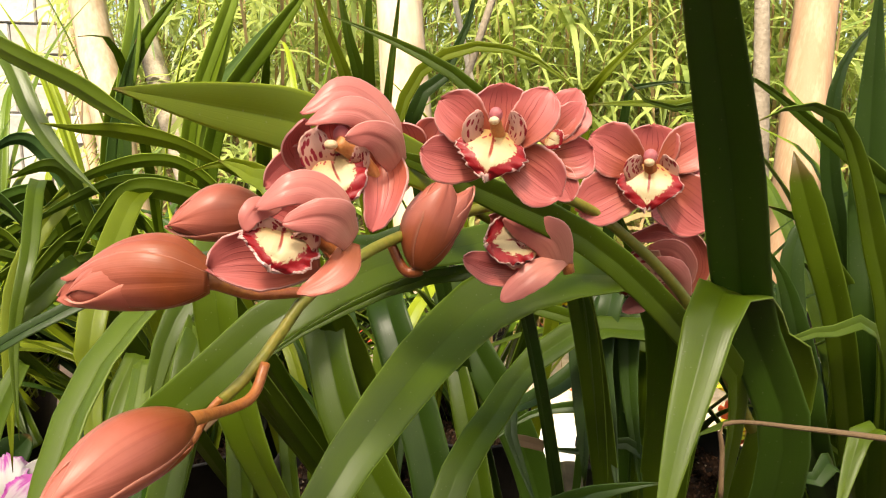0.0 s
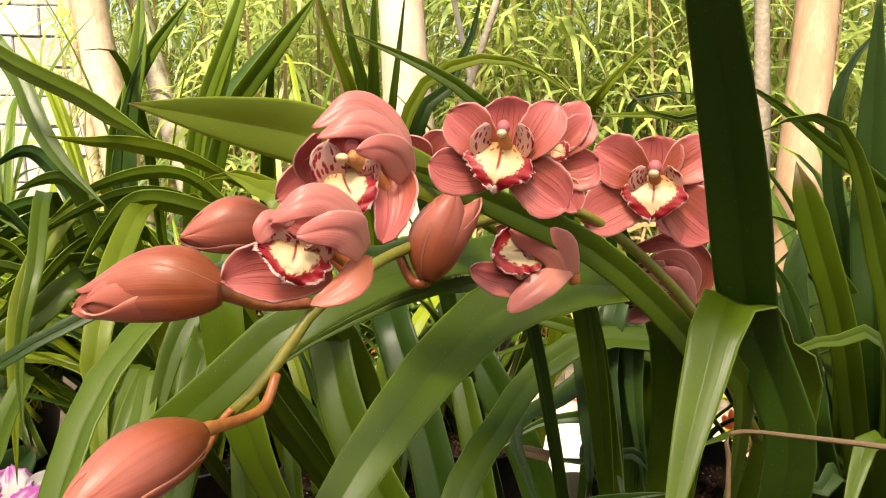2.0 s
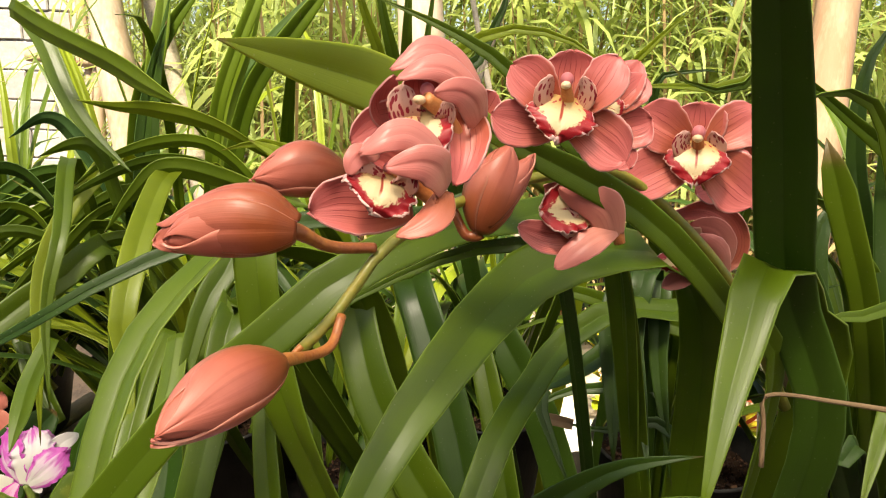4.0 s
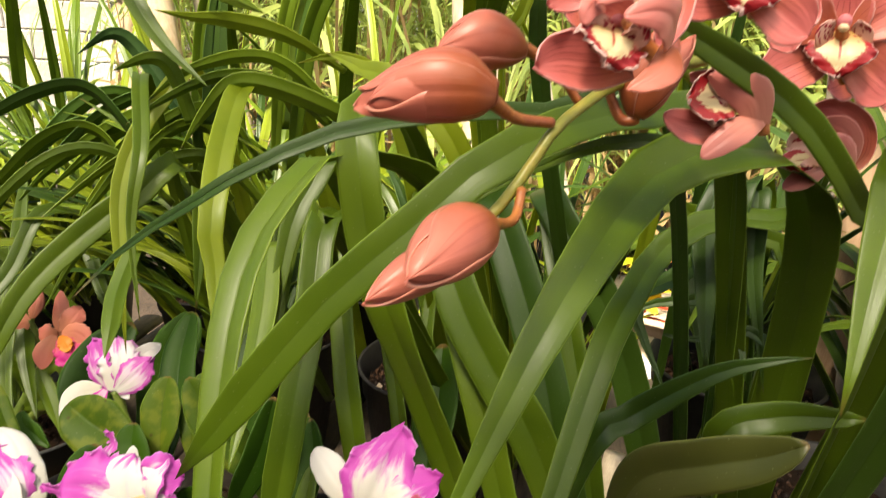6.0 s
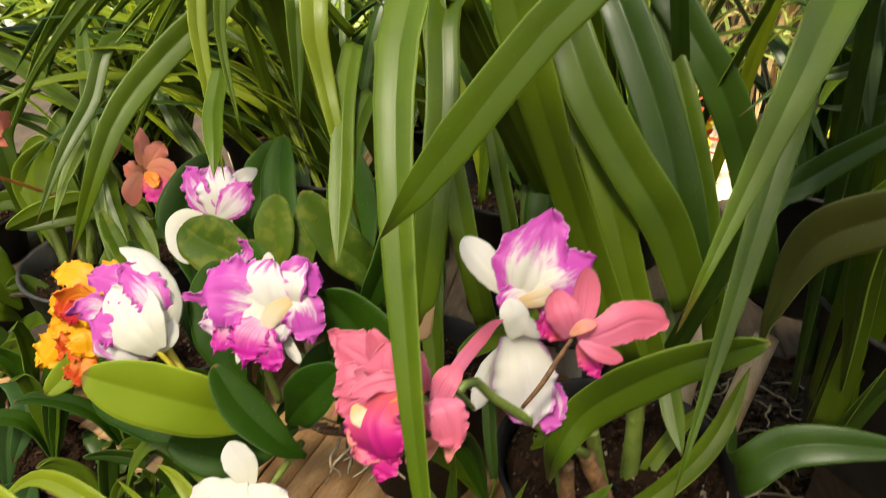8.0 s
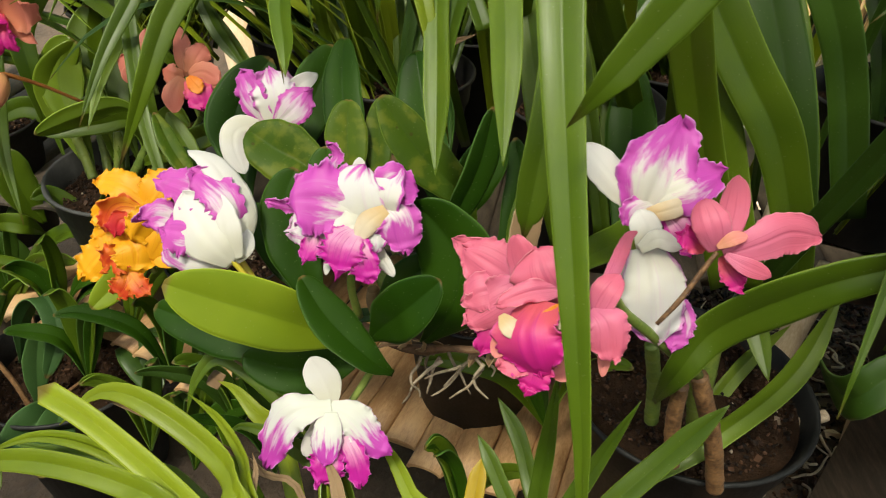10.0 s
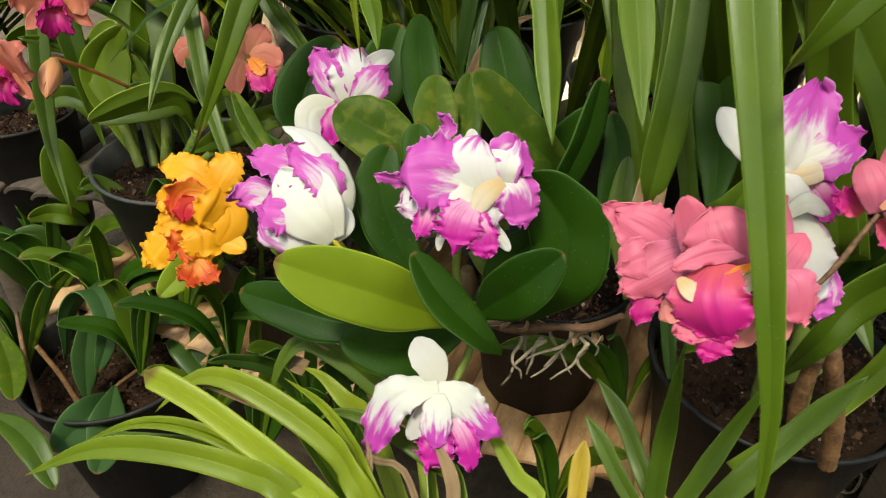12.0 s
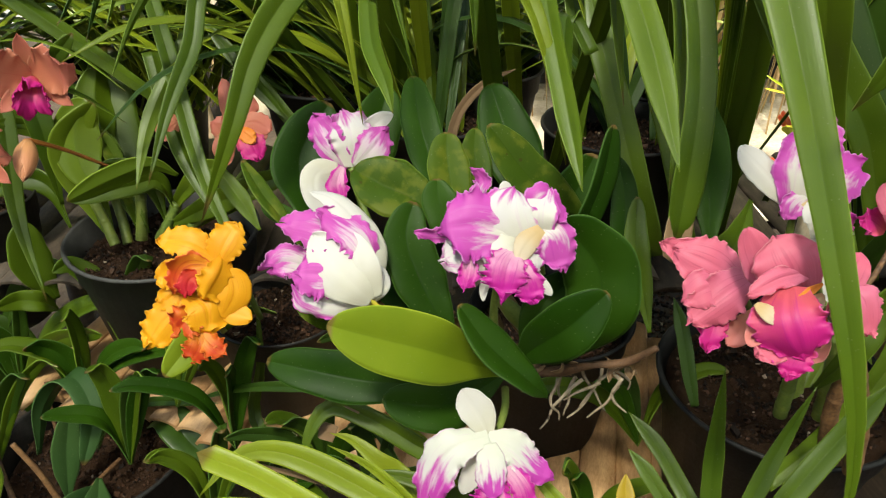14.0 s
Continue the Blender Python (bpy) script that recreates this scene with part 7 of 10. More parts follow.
leaf(cattleya, [(-0.327, 0.616, 0.745), (-0.337, 0.664, 0.782), (-0.349, 0.715, 0.82), (-0.363, 0.759, 0.867)], 0.0667, (-0.96, -0.01, -0.29), LEAF_CATTLEYA, oval=True)
leaf(cattleya, [(-0.424, 0.639, 0.744), (-0.435, 0.689, 0.781), (-0.449, 0.744, 0.827), (-0.453, 0.796, 0.867)], 0.0473, (-0.99, -0.06, -0.13), LEAF_CATTLEYA, oval=True)
leaf(cattleya, [(-0.418, 0.604, 0.763), (-0.424, 0.628, 0.798), (-0.427, 0.646, 0.824), (-0.426, 0.661, 0.846)], 0.0462, (-1, -0.01, -0.04), LEAF_BLOTCHED, oval=True)
leaf(cattleya, [(-0.388, 0.617, 0.764), (-0.392, 0.637, 0.794), (-0.394, 0.665, 0.817), (-0.392, 0.682, 0.842)], 0.0341, (-1, 0.04, -0.04), LEAF_BLOTCHED, oval=True)
leaf(cattleya, [(-0.442, 0.59, 0.778), (-0.465, 0.603, 0.796), (-0.497, 0.612, 0.809), (-0.527, 0.622, 0.824)], 0.0633, (-0.48, -0.63, -0.61), LEAF_BLOTCHED, oval=True)
leaf(cattleya, [(-0.568, 0.701, 0.69), (-0.59, 0.75, 0.726), (-0.6, 0.791, 0.768), (-0.56, 0.839, 0.822)], 0.0715, (-0.95, -0.03, 0.32), LEAF_CATTLEYA, oval=True)
leaf(cattleya, [(-0.524, 0.76, 0.706), (-0.517, 0.811, 0.746), (-0.499, 0.84, 0.789), (-0.482, 0.869, 0.832)], 0.0681, (-0.94, 0.06, 0.34), LEAF_CATTLEYA, oval=True)
leaf(cattleya, [(-0.433, 0.493, 0.687), (-0.462, 0.526, 0.737), (-0.477, 0.554, 0.778), (-0.468, 0.575, 0.808)], 0.0529, (-1, -0.08, -0.03), LEAF_CATTLEYA, oval=True)
leaf(cattleya, [(-0.424, 0.559, 0.75), (-0.433, 0.581, 0.783), (-0.441, 0.594, 0.801), (-0.442, 0.605, 0.818)], 0.0408, (-0.98, -0.09, -0.17), LEAF_CATTLEYA, oval=True)
leaf(cattleya, [(-0.439, 0.514, 0.684), (-0.475, 0.541, 0.705), (-0.505, 0.569, 0.728), (-0.526, 0.597, 0.751)], 0.0350, (-0.81, -0.38, -0.44), LEAF_CATTLEYA, oval=True)
leaf(cattleya, [(-0.369, 0.465, 0.684), (-0.355, 0.485, 0.73), (-0.334, 0.497, 0.748), (-0.308, 0.503, 0.757)], 0.0368, (-0.57, 0.55, 0.61), LEAF_CATTLEYA, oval=True)
leaf(cattleya, [(-0.304, 0.619, 0.715), (-0.289, 0.638, 0.762), (-0.273, 0.647, 0.792), (-0.261, 0.653, 0.819)], 0.0511, (-0.87, 0.37, 0.33), LEAF_CATTLEYA, oval=True)
leaf(cattleya, [(-0.268, 0.543, 0.71), (-0.248, 0.568, 0.748), (-0.241, 0.601, 0.796), (-0.248, 0.623, 0.829)], 0.0299, (-0.97, 0.21, -0.14), LEAF_CATTLEYA, oval=True)
leaf(cattleya, [(-0.232, 0.501, 0.685), (-0.236, 0.527, 0.722), (-0.24, 0.552, 0.759), (-0.235, 0.58, 0.801)], 0.0257, (-0.96, 0.23, -0.15), LEAF_MID, oval=True)
leaf(cattleya, [(-0.127, 0.605, 0.714), (-0.118, 0.648, 0.761), (-0.111, 0.702, 0.804), (-0.111, 0.765, 0.861)], 0.0577, (-0.92, 0.29, -0.27), LEAF_CATTLEYA, oval=True)
leaf(cattleya, [(-0.102, 0.592, 0.785), (-0.142, 0.535, 0.772), (-0.185, 0.49, 0.776), (-0.21, 0.465, 0.774)], 0.0306, (0.63, -0.62, -0.47), LEAF_MID, oval=True)
leaf(cattleya, [(-0.588, 0.614, 0.74), (-0.607, 0.631, 0.765), (-0.627, 0.647, 0.788), (-0.647, 0.667, 0.818)], 0.0219, (-0.67, -0.75, 0), LEAF_BLOTCHED, oval=True)
leaf(cattleya, [(-0.584, 0.659, 0.736), (-0.604, 0.667, 0.746), (-0.623, 0.674, 0.756), (-0.63, 0.683, 0.769)], 0.0231, (-0.73, -0.46, -0.51), LEAF_CATTLEYA, oval=True)
leaf(cattleya, [(-0.537, 0.528, 0.685), (-0.559, 0.526, 0.7), (-0.574, 0.523, 0.713), (-0.588, 0.53, 0.723)], 0.0145, (-0.55, -0.58, -0.6), LEAF_BLOTCHED, oval=True)
pseudobulbs(cattleya, (-0.36, 0.485, 0.659), (-0.249, 0.446, 0.711))
roots(cattleya, (-0.314, 0.472, 0.658), 11)
stalk(cattleya, [(-0.477, 0.485, 0.693), (-0.501, 0.499, 0.722), (-0.518, 0.512, 0.742)], 0.0045, STALK_YELLOW)
stalk(cattleya, [(-0.395, 0.485, 0.695), (-0.4, 0.479, 0.74), (-0.395, 0.486, 0.785)], 0.004, STALK_GREEN)
stalk(cattleya, [(-0.513, 0.713, 0.708), (-0.528, 0.736, 0.742), (-0.54, 0.748, 0.777)], 0.004, STALK_GREEN)
stalk(cattleya, [(-0.381, 0.49, 0.631), (-0.388, 0.456, 0.634), (-0.407, 0.418, 0.623)], 0.004, STALK_GREEN)
# the pink cattleya beside it, with a white and magenta flower
leaf(pink_cattleya, [(-0.125, 0.39, 0.7), (-0.125, 0.363, 0.763), (-0.104, 0.37, 0.803), (-0.06, 0.343, 0.868), (-0.017, 0.33, 0.899), (-0.003, 0.322, 0.911)], 0.0331, (-0.57, 0.4, 0.71), LEAF_MID, oval=True)
cane(pink_cattleya, (-0.04, 0.4, 0.574), (-0.096, 0.389, 0.735), 0.0095, CANE_BROWN)
cane(pink_cattleya, (-0.098, 0.38, 0.632), (-0.114, 0.375, 0.737), 0.008, CANE_BROWN)
cane(pink_cattleya, (-0.099, 0.449, 0.61), (-0.125, 0.432, 0.727), 0.008, STALK_GREEN)
cane(pink_cattleya, (-0.057, 0.446, 0.606), (-0.085, 0.429, 0.724), 0.008, STALK_GREEN)
leaf(pink_cattleya, [(0.015, 0.615, 0.748), (0.019, 0.558, 0.676), (0.026, 0.493, 0.629)], 0.0253, (-1.00, -0.05, -0.04), LEAF_MID, base=0.8)
leaf(pink_cattleya, [(-0.126, 0.403, 0.559), (-0.039, 0.436, 0.603), (0.047, 0.491, 0.642), (0.101, 0.555, 0.702)], 0.0251, (0.54, -0.84, 0.04), LEAF_FRESH, base=0.6)
leaf(pink_cattleya, [(-0.013, 0.529, 0.522), (0.040, 0.570, 0.582), (0.079, 0.581, 0.633)], 0.0196, (0.66, -0.73, -0.20), LEAF_FRESH, tip=0.5)
cane(pink_cattleya, (-0.010, 0.539, 0.481), (-0.009, 0.566, 0.636), 0.0125, STALK_GREEN)
cane(pink_cattleya, (-0.013, 0.505, 0.484), (0.138, 0.543, 0.530), 0.009, ROOT)
stalk(pink_cattleya, [(-0.096, 0.389, 0.735), (-0.153, 0.365, 0.799), (-0.178, 0.357, 0.825), (-0.195, 0.347, 0.849), (-0.217, 0.332, 0.827)], 0.004, STALK_GREEN)
# young strap leaves in front of the pots
leaf(young_cymbidium, [(-0.219, 0.329, 0.574), (-0.218, 0.351, 0.606), (-0.212, 0.378, 0.663), (-0.209, 0.397, 0.727)], 0.0175, (-0.91, 0.4, -0.09), LEAF_MID, base=0.9, tip=0.6)
leaf(young_cymbidium, [(-0.215, 0.317, 0.592), (-0.191, 0.335, 0.637), (-0.169, 0.351, 0.678), (-0.147, 0.362, 0.73)], 0.0157, (-0.72, 0.68, 0.15), LEAF_MID, base=0.9, tip=0.6)
leaf(young_cymbidium, [(-0.186, 0.32, 0.597), (-0.158, 0.333, 0.634), (-0.118, 0.35, 0.677), (-0.077, 0.362, 0.731)], 0.0203, (-0.58, 0.78, 0.25), LEAF_MID, base=0.9)
leaf(young_cymbidium, [(-0.197, 0.353, 0.538), (-0.216, 0.385, 0.568), (-0.23, 0.436, 0.588), (-0.252, 0.472, 0.605)], 0.0176, (-0.87, -0.16, -0.46), LEAF_MID, base=0.9)
leaf(young_cymbidium, [(-0.22, 0.341, 0.555), (-0.243, 0.37, 0.58), (-0.26, 0.396, 0.602), (-0.273, 0.416, 0.613)], 0.0158, (-0.86, -0.22, -0.46), LEAF_MID, base=0.9)
leaf(young_cymbidium, [(-0.277, 0.364, 0.518), (-0.273, 0.391, 0.54), (-0.266, 0.423, 0.569)], 0.0187, (-0.96, 0.28, -0.07), LEAF_GOLD, base=0.9)
leaf(young_cymbidium, [(-0.171, 0.486, 0.592), (-0.175, 0.506, 0.622), (-0.179, 0.533, 0.661), (-0.186, 0.553, 0.69)], 0.0154, (-0.94, 0.19, -0.28), LEAF_DARK)
# yellow-green leaves with a trimmed end, low in front
leaf(cut_cymbidium, [(-0.4, 0.26, 0.5), (-0.486, 0.286, 0.632), (-0.523, 0.309, 0.648), (-0.6, 0.349, 0.678), (-0.656, 0.37, 0.696)], 0.0208, (-0.52, -0.74, -0.42), LEAF_LIME, tip=0.02, base=0.9, keel=0.7)
leaf(cut_cymbidium, [(-0.4, 0.26, 0.5), (-0.521, 0.293, 0.642), (-0.559, 0.31, 0.649), (-0.629, 0.325, 0.652), (-0.697, 0.331, 0.642), (-0.758, 0.324, 0.613)], 0.0217, (0.05, -0.81, -0.59), LEAF_YELLOW, keel=0.5)
leaf(cut_cymbidium, [(-0.4, 0.26, 0.5), (-0.47, 0.308, 0.629), (-0.492, 0.345, 0.63), (-0.534, 0.376, 0.638), (-0.592, 0.4, 0.655), (-0.635, 0.408, 0.649), (-0.67, 0.39, 0.622)], 0.0227, (-0.17, -0.8, -0.58), LEAF_YELLOW, keel=0.5)
leaf(cut_cymbidium, [(-0.4, 0.26, 0.5), (-0.533, 0.347, 0.596), (-0.578, 0.357, 0.611), (-0.651, 0.369, 0.609), (-0.721, 0.379, 0.606)], 0.0140, (-0.17, -0.82, -0.55), LEAF_MID)
leaf(cut_cymbidium, [(-0.4, 0.26, 0.5), (-0.435, 0.359, 0.58), (-0.471, 0.369, 0.594), (-0.498, 0.385, 0.599), (-0.571, 0.4, 0.62), (-0.649, 0.415, 0.642)], 0.0062, (-0.34, -0.76, -0.55), LEAF_DRY)
leaf(cut_cymbidium, [(-0.4, 0.26, 0.5), (-0.425, 0.412, 0.586), (-0.472, 0.461, 0.586), (-0.522, 0.501, 0.592), (-0.563, 0.517, 0.597), (-0.587, 0.501, 0.574), (-0.596, 0.477, 0.538)], 0.0228, (0.16, -0.72, -0.67), LEAF_MID)
leaf(cut_cymbidium, [(-0.4, 0.26, 0.5), (-0.505, 0.296, 0.628), (-0.543, 0.318, 0.642), (-0.601, 0.341, 0.657), (-0.66, 0.351, 0.654), (-0.716, 0.347, 0.629)], 0.0133, (-0.09, -0.82, -0.57), LEAF_YELLOW, keel=0.8)
leaf(cut_cymbidium, [(-0.4, 0.26, 0.5), (-0.462, 0.317, 0.624), (-0.485, 0.363, 0.621), (-0.519, 0.403, 0.626), (-0.56, 0.431, 0.63)], 0.0102, (-0.71, -0.59, -0.37), LEAF_YELLOW, keel=0.8)
leaf(cut_cymbidium, [(-0.4, 0.26, 0.5), (-0.425, 0.416, 0.556), (-0.448, 0.448, 0.568), (-0.485, 0.484, 0.586), (-0.542, 0.519, 0.6)], 0.0178, (-0.68, -0.58, -0.46), LEAF_LIME, dry=0.5)
leaf(cut_cymbidium, [(-0.4, 0.26, 0.5), (-0.478, 0.448, 0.532), (-0.515, 0.476, 0.555), (-0.541, 0.496, 0.567), (-0.567, 0.509, 0.567)], 0.0216, (-0.61, -0.64, -0.47), LEAF_LIME, dry=0.3)
leaf(cut_cymbidium, [(-0.4, 0.26, 0.5), (-0.389, 0.354, 0.573), (-0.419, 0.397, 0.564), (-0.47, 0.427, 0.573), (-0.516, 0.441, 0.574), (-0.535, 0.434, 0.564)], 0.0187, (-0.25, -0.77, -0.59), LEAF_MID)
leaf(cut_cymbidium, [(-0.4, 0.26, 0.5), (-0.32, 0.346, 0.562), (-0.335, 0.375, 0.569), (-0.354, 0.406, 0.579), (-0.381, 0.438, 0.59)], 0.0160, (-0.81, -0.4, -0.43), LEAF_LIME)
leaf(cut_cymbidium, [(-0.4, 0.26, 0.5), (-0.395, 0.333, 0.578), (-0.398, 0.349, 0.602), (-0.405, 0.365, 0.606), (-0.42, 0.385, 0.619)], 0.0128, (-0.93, -0.27, -0.24), LEAF_DRY)
leaf(cut_cymbidium, [(-0.4, 0.26, 0.5), (-0.466, 0.304, 0.605), (-0.467, 0.331, 0.627), (-0.468, 0.347, 0.632), (-0.472, 0.355, 0.644)], 0.0103, (-0.99, -0.11, -0), LEAF_DRY)
leaf(cut_cymbidium, [(-0.4, 0.26, 0.5), (-0.678, 0.686, 0.382), (-0.676, 0.731, 0.483), (-0.677, 0.777, 0.569)], 0.0193, (-0.97, -0.22, 0.11), LEAF_MID)
leaf(cut_cymbidium, [(-0.4, 0.26, 0.5), (-0.537, 0.6, 0.523), (-0.618, 0.65, 0.508), (-0.706, 0.69, 0.476), (-0.794, 0.718, 0.427)], 0.0133, (-0.05, -0.69, -0.72), LEAF_DARK)
bamboo_stake((0.167, 0.727, 0.419), (0.214, 0.767, 0.586))
bamboo_stake((0.12, 0.775, 0.566), (0.14, 0.812, 0.685))
leaf(cut_cymbidium, [(-0.421, 0.898, 0.608), (-0.394, 0.928, 0.706), (-0.376, 0.944, 0.766), (-0.337, 0.949, 0.809), (-0.291, 0.95, 0.829)], 0.0148, (-0.76, 0.28, 0.59), LEAF_DRY, base=0.9)
leaf(low_orchid_b, [(-0.586, 0.578, 0.402), (-0.597, 0.586, 0.485), (-0.616, 0.576, 0.522), (-0.625, 0.559, 0.533)], 0.0223, (-0.73, -0.31, -0.6), LEAF_DARK, oval=True)
leaf(low_orchid_b, [(-0.586, 0.578, 0.402), (-0.617, 0.583, 0.48), (-0.665, 0.569, 0.513), (-0.691, 0.553, 0.524)], 0.0207, (-0.32, -0.46, -0.83), LEAF_DARK, oval=True)
leaf(low_orchid_b, [(-0.586, 0.578, 0.402), (-0.577, 0.591, 0.493), (-0.569, 0.586, 0.538), (-0.563, 0.568, 0.547)], 0.0190, (-0.85, 0.36, 0.38), LEAF_DARK, oval=True)
leaf(low_orchid_b, [(-0.586, 0.578, 0.402), (-0.557, 0.581, 0.478), (-0.52, 0.566, 0.51), (-0.499, 0.551, 0.523)], 0.0260, (-0.43, 0.39, 0.81), LEAF_CATTLEYA, oval=True)
leaf(low_orchid_b, [(-0.586, 0.578, 0.402), (-0.603, 0.587, 0.486), (-0.631, 0.578, 0.525), (-0.645, 0.561, 0.536)], 0.0258, (0.22, -0.93, -0.31), LEAF_MID, oval=True)
leaf(low_orchid_b, [(-0.661, 0.57, 0.317), (-0.624, 0.582, 0.407), (-0.578, 0.574, 0.449), (-0.551, 0.558, 0.461)], 0.0305, (-0.4, 0.52, 0.76), LEAF_CATTLEYA, oval=True)
leaf(low_orchid_b, [(-0.661, 0.57, 0.317), (-0.652, 0.585, 0.411), (-0.645, 0.58, 0.457), (-0.639, 0.563, 0.468)], 0.0246, (-0.73, -0.68, -0.1), LEAF_DARK, oval=True)
leaf(low_orchid_b, [(-0.661, 0.57, 0.317), (-0.615, 0.589, 0.417), (-0.555, 0.587, 0.469), (-0.521, 0.57, 0.48)], 0.0304, (-0.52, 0.18, 0.84), LEAF_DARK, oval=True)
leaf(low_orchid_b, [(-0.661, 0.57, 0.317), (-0.644, 0.595, 0.426), (-0.624, 0.599, 0.485), (-0.612, 0.58, 0.493)], 0.0305, (-0.68, 0.59, 0.45), LEAF_MID, oval=True)
leaf(low_orchid_b, [(-0.661, 0.57, 0.317), (-0.659, 0.586, 0.413), (-0.661, 0.582, 0.46), (-0.661, 0.565, 0.471)], 0.0243, (-0.92, -0.35, -0.16), LEAF_DARK, oval=True)
leaf(low_orchid_b, [(-0.747, 0.615, 0.293), (-0.715, 0.626, 0.381), (-0.677, 0.616, 0.42), (-0.655, 0.6, 0.433)], 0.0189, (-0.64, 0.05, 0.77), LEAF_MID, oval=True)
leaf(low_orchid_b, [(-0.747, 0.615, 0.293), (-0.734, 0.639, 0.4), (-0.722, 0.641, 0.457), (-0.713, 0.622, 0.465)], 0.0298, (-0.68, -0.73, 0.02), LEAF_DARK, oval=True)
leaf(low_orchid_b, [(-0.747, 0.615, 0.293), (-0.763, 0.63, 0.387), (-0.793, 0.624, 0.43), (-0.807, 0.606, 0.441)], 0.0215, (-0.34, -0.73, -0.6), LEAF_MID, oval=True)
leaf(low_orchid_b, [(-0.747, 0.615, 0.293), (-0.764, 0.63, 0.387), (-0.796, 0.623, 0.43), (-0.812, 0.606, 0.44)], 0.0279, (-0.2, -0.82, -0.54), LEAF_MID, oval=True)
leaf(low_orchid_b, [(-0.747, 0.615, 0.293), (-0.709, 0.624, 0.379), (-0.663, 0.612, 0.415), (-0.637, 0.597, 0.428)], 0.0192, (-0.03, 0.86, 0.51), LEAF_DARK, oval=True)
leaf(low_orchid_b, [(-0.519, 0.507, 0.405), (-0.507, 0.526, 0.505), (-0.492, 0.527, 0.56), (-0.483, 0.509, 0.568)], 0.0169, (-0.68, 0.6, 0.43), LEAF_DARK, oval=True)
leaf(low_orchid_b, [(-0.519, 0.507, 0.405), (-0.546, 0.511, 0.481), (-0.585, 0.497, 0.513), (-0.606, 0.482, 0.527)], 0.0163, (0.11, -0.9, -0.42), LEAF_CATTLEYA, oval=True)
leaf(low_orchid_b, [(-0.519, 0.507, 0.405), (-0.494, 0.509, 0.48), (-0.461, 0.495, 0.512), (-0.443, 0.48, 0.527)], 0.0192, (-0.42, 0.49, 0.76), LEAF_DARK, oval=True)
leaf(low_orchid_b, [(-0.519, 0.507, 0.405), (-0.527, 0.527, 0.506), (-0.539, 0.529, 0.561), (-0.545, 0.51, 0.569)], 0.0238, (-0.9, -0.28, -0.33), LEAF_DARK, oval=True)
leaf(low_orchid_b, [(-1.159, 0.969, 0.364), (-1.174, 0.989, 0.465), (-1.208, 0.982, 0.508), (-1.225, 0.961, 0.512)], 0.0260, (-0.19, -0.74, -0.64), LEAF_CATTLEYA, oval=True)
leaf(low_orchid_b, [(-1.159, 0.969, 0.364), (-1.18, 0.989, 0.466), (-1.224, 0.983, 0.509), (-1.246, 0.961, 0.513)], 0.0308, (-0.48, -0.27, -0.83), LEAF_CATTLEYA, oval=True)
leaf(low_orchid_b, [(-1.159, 0.969, 0.364), (-1.107, 0.989, 0.466), (-1.045, 0.983, 0.511), (-1.008, 0.962, 0.517)], 0.0292, (-0.32, 0.4, 0.86), LEAF_DARK, oval=True)
leaf(low_orchid_b, [(-1.159, 0.969, 0.364), (-1.185, 0.997, 0.476), (-1.234, 0.997, 0.53), (-1.259, 0.974, 0.531)], 0.0255, (-0.56, -0.12, -0.82), LEAF_DARK, oval=True)
leaf(low_orchid_b, [(-0.483, 0.621, 0.484), (-0.514, 0.631, 0.569), (-0.557, 0.622, 0.609), (-0.58, 0.603, 0.617)], 0.0184, (-0.22, -0.68, -0.7), LEAF_DARK, oval=True)
leaf(low_orchid_b, [(-0.483, 0.621, 0.484), (-0.476, 0.632, 0.572), (-0.465, 0.625, 0.615), (-0.459, 0.606, 0.623)], 0.0167, (-0.67, 0.54, 0.51), LEAF_MID, oval=True)
leaf(low_orchid_b, [(-0.483, 0.621, 0.484), (-0.442, 0.624, 0.56), (-0.384, 0.609, 0.592), (-0.352, 0.592, 0.604)], 0.0191, (0.05, 0.85, 0.52), LEAF_DARK, oval=True)
leaf(low_orchid_b, [(-0.483, 0.621, 0.484), (-0.488, 0.628, 0.566), (-0.495, 0.617, 0.603), (-0.498, 0.599, 0.612)], 0.0224, (-0.65, -0.58, -0.5), LEAF_DARK, oval=True)
leaf(low_orchid_b, [(-0.175, 0.582, 0.431), (-0.193, 0.593, 0.518), (-0.21, 0.586, 0.561), (-0.22, 0.568, 0.57)], 0.0190, (-0.91, 0.14, -0.4), LEAF_DARK, oval=True)
leaf(low_orchid_b, [(-0.175, 0.582, 0.431), (-0.206, 0.59, 0.514), (-0.24, 0.58, 0.552), (-0.259, 0.563, 0.562)], 0.0196, (-0.62, -0.16, -0.77), LEAF_CATTLEYA, oval=True)
leaf(low_orchid_b, [(-0.175, 0.582, 0.431), (-0.233, 0.59, 0.513), (-0.305, 0.579, 0.55), (-0.345, 0.562, 0.559)], 0.0246, (-0.19, -0.57, -0.8), LEAF_MID, oval=True)
leaf(low_orchid_b, [(-0.175, 0.582, 0.431), (-0.152, 0.59, 0.515), (-0.111, 0.581, 0.555), (-0.089, 0.564, 0.566)], 0.0279, (0.21, 0.95, 0.24), LEAF_MID, oval=True)
leaf(low_orchid_b, [(-0.279, 0.448, 0.409), (-0.297, 0.46, 0.499), (-0.315, 0.455, 0.545), (-0.326, 0.439, 0.557)], 0.0263, (-0.31, -0.84, -0.45), LEAF_MID, oval=True)
leaf(low_orchid_b, [(-0.279, 0.448, 0.409), (-0.262, 0.452, 0.488), (-0.232, 0.441, 0.525), (-0.216, 0.427, 0.54)], 0.0228, (0.02, 0.9, 0.43), LEAF_MID, oval=True)
